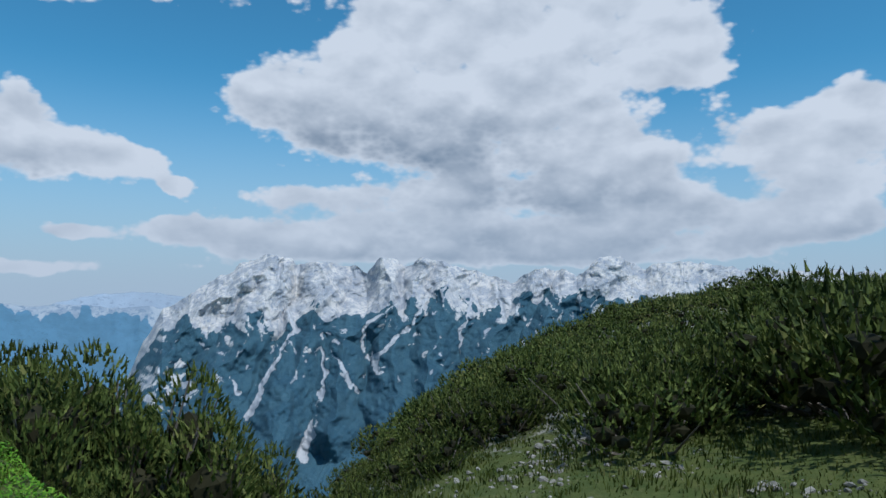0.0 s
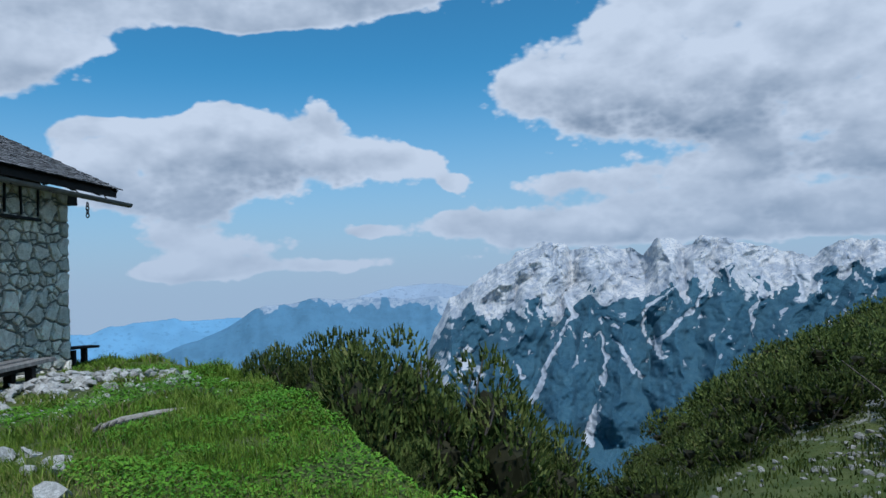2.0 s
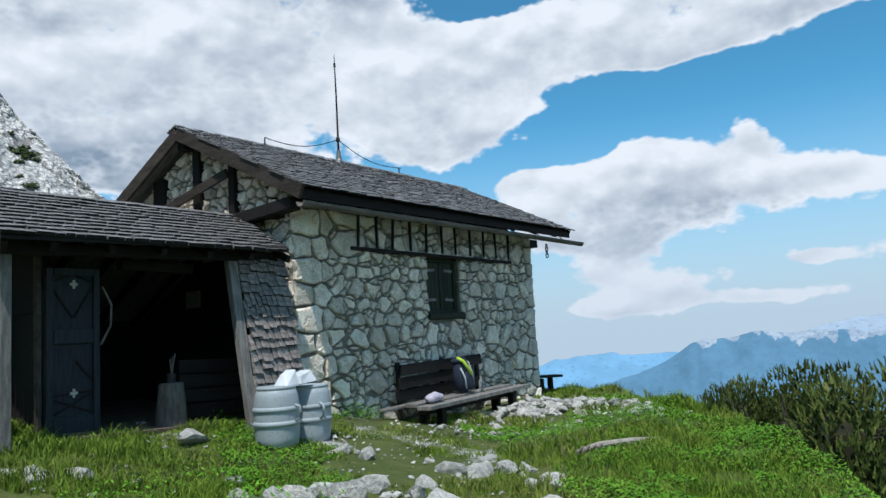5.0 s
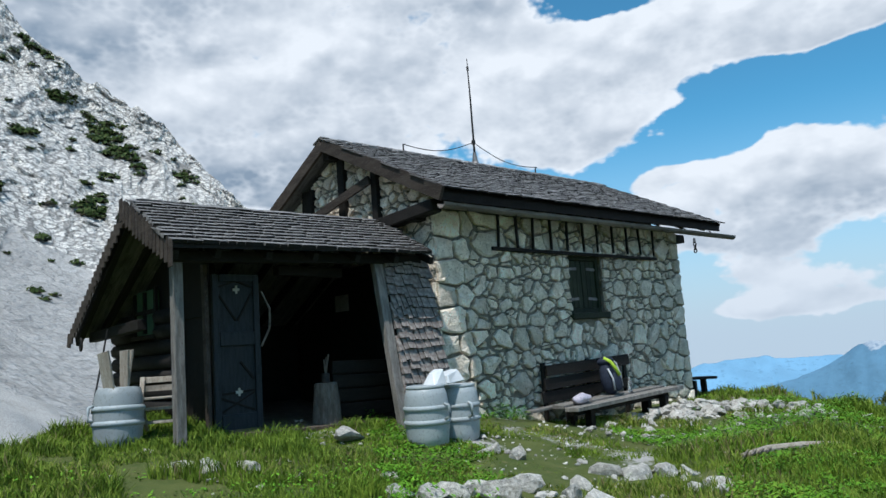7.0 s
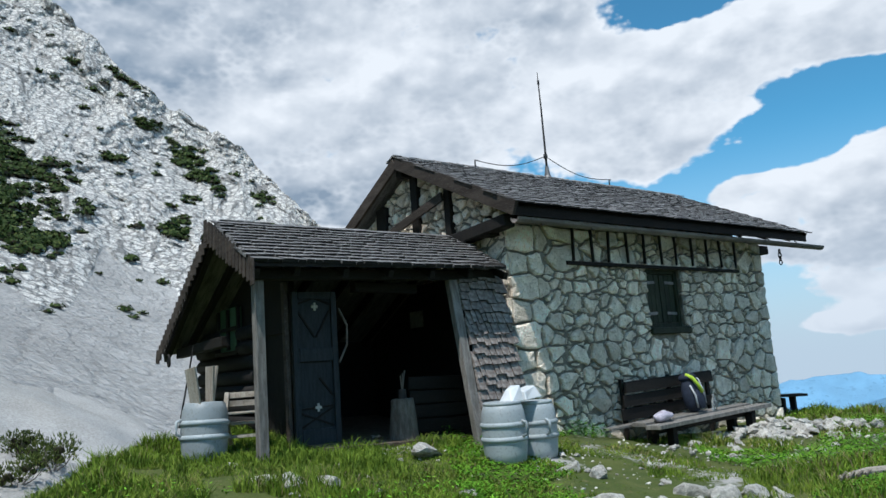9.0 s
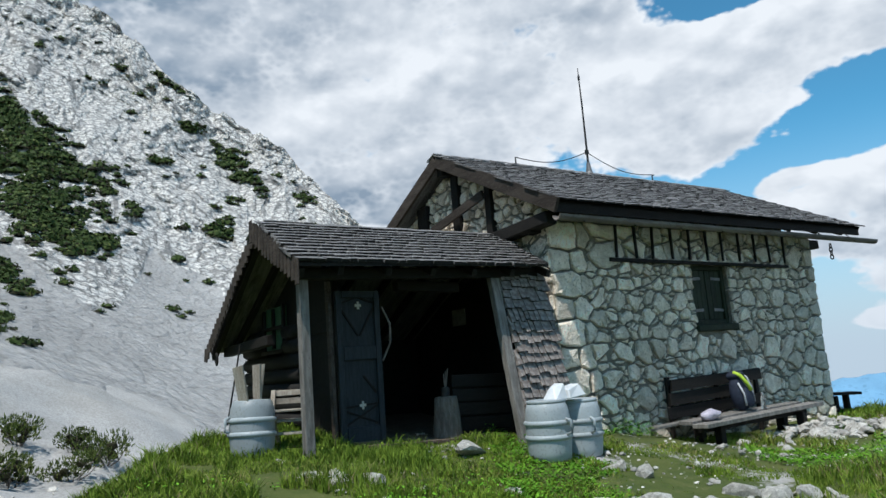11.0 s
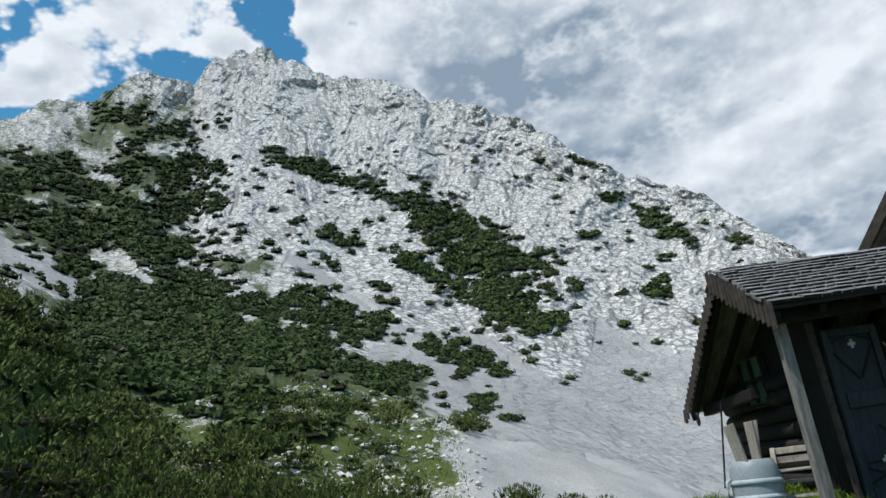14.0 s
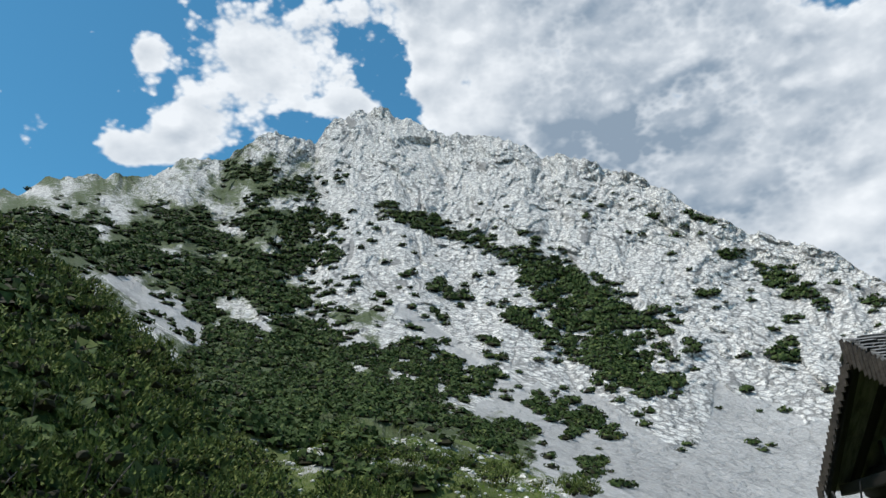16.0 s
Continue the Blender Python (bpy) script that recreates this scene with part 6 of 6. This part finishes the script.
def crown(height, radius, n, needles, n_len, n_wid, s_len, lumps=9, heart_size=0.4, lump=(0.34, 0.58)):
    """Upturned shoots over a lumpy dome; dark cores put the inner shade into colour."""
    c = np.stack([np.clip(nrng.normal(0, 0.42, lumps), -0.75, 0.75) * radius, np.clip(nrng.normal(0, 0.42, lumps), -0.75, 0.75) * radius, nrng.uniform(0.15, 0.66, lumps) * height], -1)
    size = nrng.uniform(*lump, lumps)
    which = nrng.choice(lumps, n, p=size ** 2 / (size ** 2).sum())
    d = unit(nrng.normal(size=(n, 3)))
    d[:, 2] = np.abs(d[:, 2]) * 1.15 - 0.3
    d = unit(d)
    half = size[:, None] * np.array([radius, radius, height * 0.8])
    p = c[which] + d * half[which] * nrng.uniform(0.84, 1.0, (n, 1))
    fit = (height - s_len) / p[:, 2].max()
    p[:, 2], c[:, 2] = np.maximum(p[:, 2] * fit, 0.02), c[:, 2] * fit
    way = unit(d * 0.8 + np.array([0, 0, 1.0]) + nrng.normal(0, 0.3, (n, 3)))
    tri = shoots(p, way, s_len * nrng.uniform(0.6, 1.3, n), needles, n_len, n_wid)
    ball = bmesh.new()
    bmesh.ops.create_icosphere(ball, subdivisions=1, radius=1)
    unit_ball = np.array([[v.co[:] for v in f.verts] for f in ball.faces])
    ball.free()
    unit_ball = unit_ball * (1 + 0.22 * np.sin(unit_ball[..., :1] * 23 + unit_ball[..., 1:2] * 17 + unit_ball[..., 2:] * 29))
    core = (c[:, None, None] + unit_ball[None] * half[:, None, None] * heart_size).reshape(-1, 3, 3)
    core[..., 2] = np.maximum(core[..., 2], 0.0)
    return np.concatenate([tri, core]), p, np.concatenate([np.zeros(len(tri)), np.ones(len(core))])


def limbs(points, count, height):
    bm = bmesh.new()
    pick = nrng.choice(len(points), min(count, len(points)), replace=False)
    for q in pick:
        e = Vector(points[q])
        b = Vector((e.x * 0.12, e.y * 0.12, 0.0))
        m = b.lerp(e, 0.5) + Vector((0, 0, -0.12 * height + rng.uniform(-0.05, 0.05)))
        m.z = max(m.z, 0.06)
        one = tube([b, b.lerp(m, 0.6), m, e], [0.035, 0.028, 0.02, 0.008], 5)
        me = bpy.data.meshes.new("limb")
        one.to_mesh(me)
        one.free()
        bm.from_mesh(me)
        bpy.data.meshes.remove(me)
    return bm


def pine(height, radius, n, needles, n_len, n_wid, s_len, n_limbs, label, core=0.45, lumps=9, lump=(0.34, 0.58)):
    ob = thing("dwarf_pine", pose(0, 0, 0), label, "shrub", "dwarf pines")
    tri, pts, heart = crown(height, radius, n, needles, n_len, n_wid, s_len, lumps, core, lump)
    part("trunk", limbs(pts, n_limbs, height), m_twig, ob)
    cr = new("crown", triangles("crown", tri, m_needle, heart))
    cr.parent = ob
    return ob


UPRIGHT, LOW = "dense dark green mountain pine with upright shoots", "low spreading dwarf pine on the slope"
near_kinds = [pine(2.45, 1.2, 2700, 6, 0.045, 0.012, 0.10, 50, UPRIGHT, 0.55, 18, (0.22, 0.40)) for _ in range(3)]
hill_kinds = [pine(1.3, 1.35, 560, 4, 0.06, 0.018, 0.11, 8, LOW, 0.3, 10, (0.26, 0.46)) for _ in range(4)]
far_crowns = [crown(1.3, 1.35, 170, 1, 0.12, 0.05, 0.15, 6, 0.32, (0.32, 0.52)) for _ in range(4)]
joined_crowns, joined_hearts = [], []


def plant(kinds, i, x, y, scale, sink=0.1, squash=1.0):
    src = kinds[i % len(kinds)]
    m = Matrix.Translation((x, y, on_ground(x, y, sink))) @ Matrix.Rotation(rng.uniform(0, 6.28), 4, "Z") @ Matrix.Rotation(rng.uniform(-0.08, 0.08), 4, "X")
    ob = copy_thing(src, m)
    ob.scale = (scale, scale, scale * squash)
    return ob


def plant_far(x, y, scale, sink, squash):
    """A shrub of the joined thicket."""
    a = rng.uniform(0, 6.28)
    turn = np.array([[math.cos(a), -math.sin(a), 0], [math.sin(a), math.cos(a), 0], [0, 0, 1]])
    tri, _, heart = far_crowns[rng.randrange(4)]
    joined_hearts.append(heart)
    joined_crowns.append(tri @ turn.T * np.array([scale, scale, scale * squash]) + np.array([x, y, on_ground(x, y, sink)]))


def polar(a, r):
    return -math.sin(radians(a)) * r, math.cos(radians(a)) * r


# beside the meadow: heading, distance, height of the top
PINES = [(36.6, 13.2, 0.45), (33.8, 12.2, 0.72), (31.6, 11.2, 0.70), (29.6, 11.0, 0.85), (27.4, 10.0, 0.9), (25.4, 9.6, 0.62), (23.6, 9.3, 0.1), (21.4, 10.2, -0.05), (19.6, 9.8, -0.25), (17.6, 10.2, -0.5), (15.2, 10.4, -0.85),
         (13.0, 11.0, -1.3), (29.5, 9.0, -0.3), (26.3, 7.9, -0.5), (23.0, 7.8, -0.75), (19.0, 8.2, -1.0), (16.5, 12.5, -0.9), (10.5, 12.5, -1.9)]
for i, (a, r, top) in enumerate(PINES):
    x, y = polar(a, r)
    h = max(1.0, top - on_ground(x, y) + 0.1)
    plant(near_kinds, i, x, y, min(h / 2.45, 1.25), 0.1, max(0.8, h / 2.45 / min(h / 2.45, 1.25)))

# over the hillside and the slope opposite
FEW = [(-13.8, 12.8, 1.15), (-15.6, 11.7, 1.1), (-12.6, 13.8, 1.0), (-16.8, 13, 1.0), (-21.5, 13.3, 1.25), (-19.6, 13.4, 1.1), (-23.4, 13.9, 1.1), (-18.3, 12.6, 0.8), (-28.5, 13.2, 1.5), (-31, 12.3, 1.8), (-34, 11.5, 1.6), (-30, 15.5, 1.6), (-26.8, 14.2, 1.0),
       (-3.9, 13.9, 0.9), (0.5, 12.6, 0.8), (6, 11.2, 0.8), (-33, 14.5, 1.8)]
for i, (a, r, s) in enumerate(FEW):
    plant(hill_kinds, i, *polar(a, r), s, 0.12)


def thicken(count, a_range, r_low, r_high, sizes, near, near_gap=1.2, holes=-0.42):
    """Sets shrubs over a slope, single ones as far as near, the rest joined."""
    spots = []
    for _ in range(count * 10):
        if len(spots) == count:
            break
        a = rng.uniform(*a_range)
        lo, hi = float(np.interp(a, *r_low)), float(np.interp(a, *r_high))
        r = lo + rng.random() ** 0.8 * (hi - lo)
        x, y = polar(a, r)
        if vnoise(x * 0.2, y * 0.2, 301) > holes and all((x - p) ** 2 + (y - q) ** 2 > near_gap for p, q in spots):
            spots.append((x, y))
            size = rng.uniform(*sizes) * float(np.interp(a, (1, 8, 12, 13), (1, 0.6, 0.6, 1)))
            if r < near:
                plant(hill_kinds, rng.randrange(4), x, y, size, 0.2, rng.uniform(0.75, 1.05))
            else:
                plant_far(x, y, size, 0.2, rng.uniform(0.75, 1.05))


thicken(680, (-38, 11), ((-38, -33, -28, -25, -21, -16, -12, -9.6, -5, 0, 5, 11), (12, 14, 17, 19, 18.5, 16.5, 15.5, 15, 14, 13.5, 12, 11.5)), (SL_AZ, [v + 5 for v in SL_R2]), (0.5, 0.95), 19.5, 0.6, -2.0)
thicken(38, (107, 127), ((107, 112, 118, 127), (40, 30, 24, 22)), ((107, 127), (60, 60)), (0.8, 1.3), 18)
thicken(270, (124, 163), ((124, 130, 140, 163), (26, 17, 14, 13)), ((124, 163), (44, 44)), (0.9, 1.4), 22)
for i, (x, y, s) in enumerate(((-33.1, -9, 1.1), (-28, -9, 1.0), (-31.1, -10.8, 0.7), (-32.8, -5.8, 1.2), (-28.9, -8.2, 1.1), (-20, -10.7, 1.4), (-20.8, -9.4, 1.2), (-19.6, -11.8, 1.5), (-18.5, -12.5, 1.3), (-36, -21.8, 1.2), (-37.4, -17.6, 1.0),
                               (-30.5, -6.6, 1.0), (-34, -7.2, 1.0), (-22.5, -12.5, 1.4), (-24, -14, 1.2), (-21, -14.5, 1.4), (-27, -17, 1.2))):
    plant(hill_kinds, i, x, y, s, 0.15)
for src in near_kinds + hill_kinds:
    for o in (*src.children_recursive, src):
        bpy.data.objects.remove(o)
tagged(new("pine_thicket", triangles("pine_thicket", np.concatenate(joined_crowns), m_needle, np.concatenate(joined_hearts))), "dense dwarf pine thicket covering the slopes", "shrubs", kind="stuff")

# dark thickets on the mountain
pts = []
areas = [math.hypot(q[0] - q[2], q[1] - q[3]) * q[4] + q[4] ** 2 for q in PATCHES]
for q in rng.choices(PATCHES, areas, k=11000):
    t, wide = rng.random(), q[4] * 1.25
    a, e = q[0] + (q[2] - q[0]) * t + wide * rng.uniform(-1.3, 1.3), q[1] + (q[3] - q[1]) * t + wide * rng.uniform(-1, 1)
    inside = float(in_strips(a, e, [q]))
    if inside + 0.75 * float(fbm(a * 0.8, e * 1.5, 3, 77)) > 0.25:
        pts.append((a, e))
for _ in range(900):
    pts.append((rng.choice((rng.uniform(84, 150), rng.uniform(118, 150), rng.uniform(124, 150))), rng.uniform(5, 26)))
pts = np.array(pts)
pa, pe = pts[:, 0], pts[:, 1]
_, _, foot, top = mountain_form(pa, 0 * pa)
pw = (pe - foot) / (top - foot)
up = pw > 0
px_, py_, pz_ = on_mountain(pa, pe, mountain_form(pa, pw)[1])
# below the foot they stand on the near slope
near_r = np.linspace(14, 75, 160)[None]
sx_, sy_ = -np.sin(np.radians(pa))[:, None] * near_r, np.cos(np.radians(pa))[:, None] * near_r
sz_ = ground_height(sx_, sy_)
rise = np.degrees(np.arctan2(sz_ - EYE_Z, near_r + 0 * sz_))
hit = np.argmax(rise >= pe[:, None], axis=1)
rows_ = np.arange(len(pts))
found = rise[rows_, hit] >= pe
place = np.stack([np.where(up, px_, sx_[rows_, hit]), np.where(up, py_, sy_[rows_, hit]), np.where(up, pz_, sz_[rows_, hit])], -1)[(up | found) & (pw < 0.985)]
k, leaves = len(place), 24
big = (0.5 + 0.75 * nrng.random((k, 1, 1))) * np.clip(np.linalg.norm(place[:, :2], axis=1) / 150, 0.6, 1.6)[:, None, None]
d = unit(nrng.normal(size=(k, leaves, 3)))
d[..., 2] = np.abs(d[..., 2])
c = place[:, None] + d * big * np.array([1.6, 1.6, 1.05]) * nrng.uniform(0.7, 1.0, (k, leaves, 1))
face = unit(d * np.array([0.8, 0.8, 1.0]) + nrng.normal(0, 0.35, d.shape))
e1 = unit(np.cross(face, nrng.normal(size=c.shape)))
e2 = np.cross(face, e1)
s = big * 0.42
tri = np.stack([c + e1 * s, c - e1 * s * 0.6 + e2 * s, c - e1 * s * 0.6 - e2 * s], 2).reshape(-1, 3, 3)
# near-black cones under the leaves stand in for the thickets' inner shade
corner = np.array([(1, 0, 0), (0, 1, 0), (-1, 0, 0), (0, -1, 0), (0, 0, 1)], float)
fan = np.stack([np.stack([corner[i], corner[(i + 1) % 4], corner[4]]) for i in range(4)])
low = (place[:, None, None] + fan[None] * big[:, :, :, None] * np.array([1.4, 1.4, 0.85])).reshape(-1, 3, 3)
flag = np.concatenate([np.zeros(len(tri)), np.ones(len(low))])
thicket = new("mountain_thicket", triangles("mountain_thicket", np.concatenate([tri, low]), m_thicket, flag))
tagged(thicket, "dark green dwarf pine thickets on the mountain's ledges", "shrubs", kind="stuff")


# ---- grass ----
def blades(name, count, a_range, r_range, height, width, mat, label, keep=None, power=0.6, bend=0.35):
    a = np.radians(nrng.uniform(*a_range, count))
    r = r_range[0] + (r_range[1] - r_range[0]) * nrng.random(count) ** power
    x, y = -np.sin(a) * r, np.cos(a) * r
    if keep is not None:
        ok = keep(x, y, r, np.degrees(a))
        x, y, r = x[ok], y[ok], r[ok]
    z = ground_height(x, y) - 0.01
    n = len(x)
    tuft = np.clip(0.75 + 0.6 * fbm(x * 1.7, y * 1.7, 3, 201), 0.25, 1.6)
    h = height * tuft * nrng.uniform(0.5, 1.3, n) * (1 - 0.5 * step(np.degrees(np.arctan2(-x, y)), 50, 62) * (1 - step(np.degrees(np.arctan2(-x, y)), 70, 77)) * step(r, 5.5, 7.5))
    turn = nrng.uniform(0, 2 * np.pi, n)
    w = np.stack([np.cos(turn), np.sin(turn), 0 * turn], -1) * (width * np.clip(r / 6, 0.8, 2.2))[:, None] / 2
    lean = np.stack([nrng.normal(0, bend, n), nrng.normal(0, bend, n), np.ones(n)], -1) * h[:, None]
    b = np.stack([x, y, z], -1)
    mid = b + lean * np.array([0.3, 0.3, 0.6])
    tri = np.concatenate([np.stack([b - w, b + w, mid + w * 0.7], 1), np.stack([b - w, mid + w * 0.7, mid - w * 0.7], 1), np.stack([mid - w * 0.7, mid + w * 0.7, b + lean], 1)])
    return tagged(new(name, triangles(name, tri, mat)), label, "grass", kind="stuff")


def turf_only(x, y, r, a):
    lx = (x + 9.25) * 0.9504 + (y - 3.6) * 0.3109
    ly = -(x + 9.25) * 0.3109 + (y - 3.6) * 0.9504
    inside = (lx < 0.12) & (lx > -4.4) & (ly > 0) & (ly < 6.6) | (lx < -0.05) & (lx > -3.5) & (ly > -2.95) & (ly <= 0.1)
    worn = (lx > 0) & (lx < 3.4) & (ly > -1.0) & (ly < 6.5)
    edge = np.interp(a, ED_AZ, ED_R)
    return ~inside & (r < edge + 3.0) & (fbm(x * 1.1, y * 1.1, 3, 211) > np.where(worn, 0.12, -0.45))


blades("grass", 230000, (18, 112), (3.4, 17), 0.12, 0.010, m_blade, "lush green alpine meadow grass", turf_only)
blades("trodden_grass", 12000, (-58, 300), (0.3, 4.6), 0.09, 0.012, m_blade, "short trodden grass in the middle of the meadow")
blades("porch_grass", 24000, (72, 106), (5.2, 10), 0.14, 0.010, m_blade, "longer green grass before the porch", turf_only, 0.8)
blades("slope_grass", 26000, (109, 130), (18, 60), 0.16, 0.018, m_blade, "tufts of grass on the stony slope", None, 0.7)
blades("short_turf", 45000, (52, 106), (3.6, 10.5), 0.07, 0.012, m_blade, "short mossy turf before the hut", lambda x, y, r, a: turf_only(x, y, r, a) | (vnoise(x * 3, y * 3, 261) > 0.35) & (r < 6.5), 0.8)
blades("dry_grass", 24000, (42, 105), (4.0, 16), 0.13, 0.010, m_straw, "straw-coloured dry grass between the stones", lambda x, y, r, a: turf_only(x, y, r, a) & (vnoise(x * 1.5, y * 1.5, 221) > 0.0))
blades("hill_grass", 32000, (-34, 14), (6.5, 24), 0.13, 0.014, m_hillgrass_shade, "short grass on the hillside, darkened for cloud shade", None, 0.7)


def herbs(name, count, a_range, r_range, size, keep, label):
    a = np.radians(nrng.uniform(*a_range, count))
    r = r_range[0] + (r_range[1] - r_range[0]) * nrng.random(count) ** 0.7
    x, y = -np.sin(a) * r, np.cos(a) * r
    ok = keep(x, y, r, np.degrees(a))
    x, y = x[ok], y[ok]
    n = len(x)
    z = ground_height(x, y) + nrng.uniform(0.02, 0.13, n) * np.clip(0.7 + fbm(x * 1.3, y * 1.3, 3, 231), 0.2, 1.6)
    c = np.stack([x, y, z], -1)
    t = nrng.uniform(0, 2 * np.pi, n)
    u = np.stack([np.cos(t), np.sin(t), nrng.normal(0, 0.35, n)], -1) * size * nrng.uniform(0.6, 1.4, (n, 1))
    v = np.stack([-np.sin(t), np.cos(t), nrng.normal(0, 0.35, n)], -1) * size * 0.5
    tri = np.concatenate([np.stack([c - u, c + v, c + u], 1), np.stack([c - u, c + u, c - v], 1)])
    return tagged(new(name, triangles(name, tri, m_herb)), label, "herbs", kind="stuff")


herbs("meadow_herbs", 110000, (18, 75), (3.4, 13), 0.019, lambda x, y, r, a: (r < np.interp(a, ED_AZ, ED_R) + 1.5) & (fbm(x * 0.5, y * 0.5, 3, 241) + 1.0 * (a < 48) > 0.2), "bright green leafy herbs in the meadow")
herbs("near_herbs", 5000, (60, 100), (3.8, 8.5), 0.019, lambda x, y, r, a: (r < 7.2) & (fbm(x * 0.7, y * 0.7, 3, 251) > 0.3), "low leafy herbs before the hut")
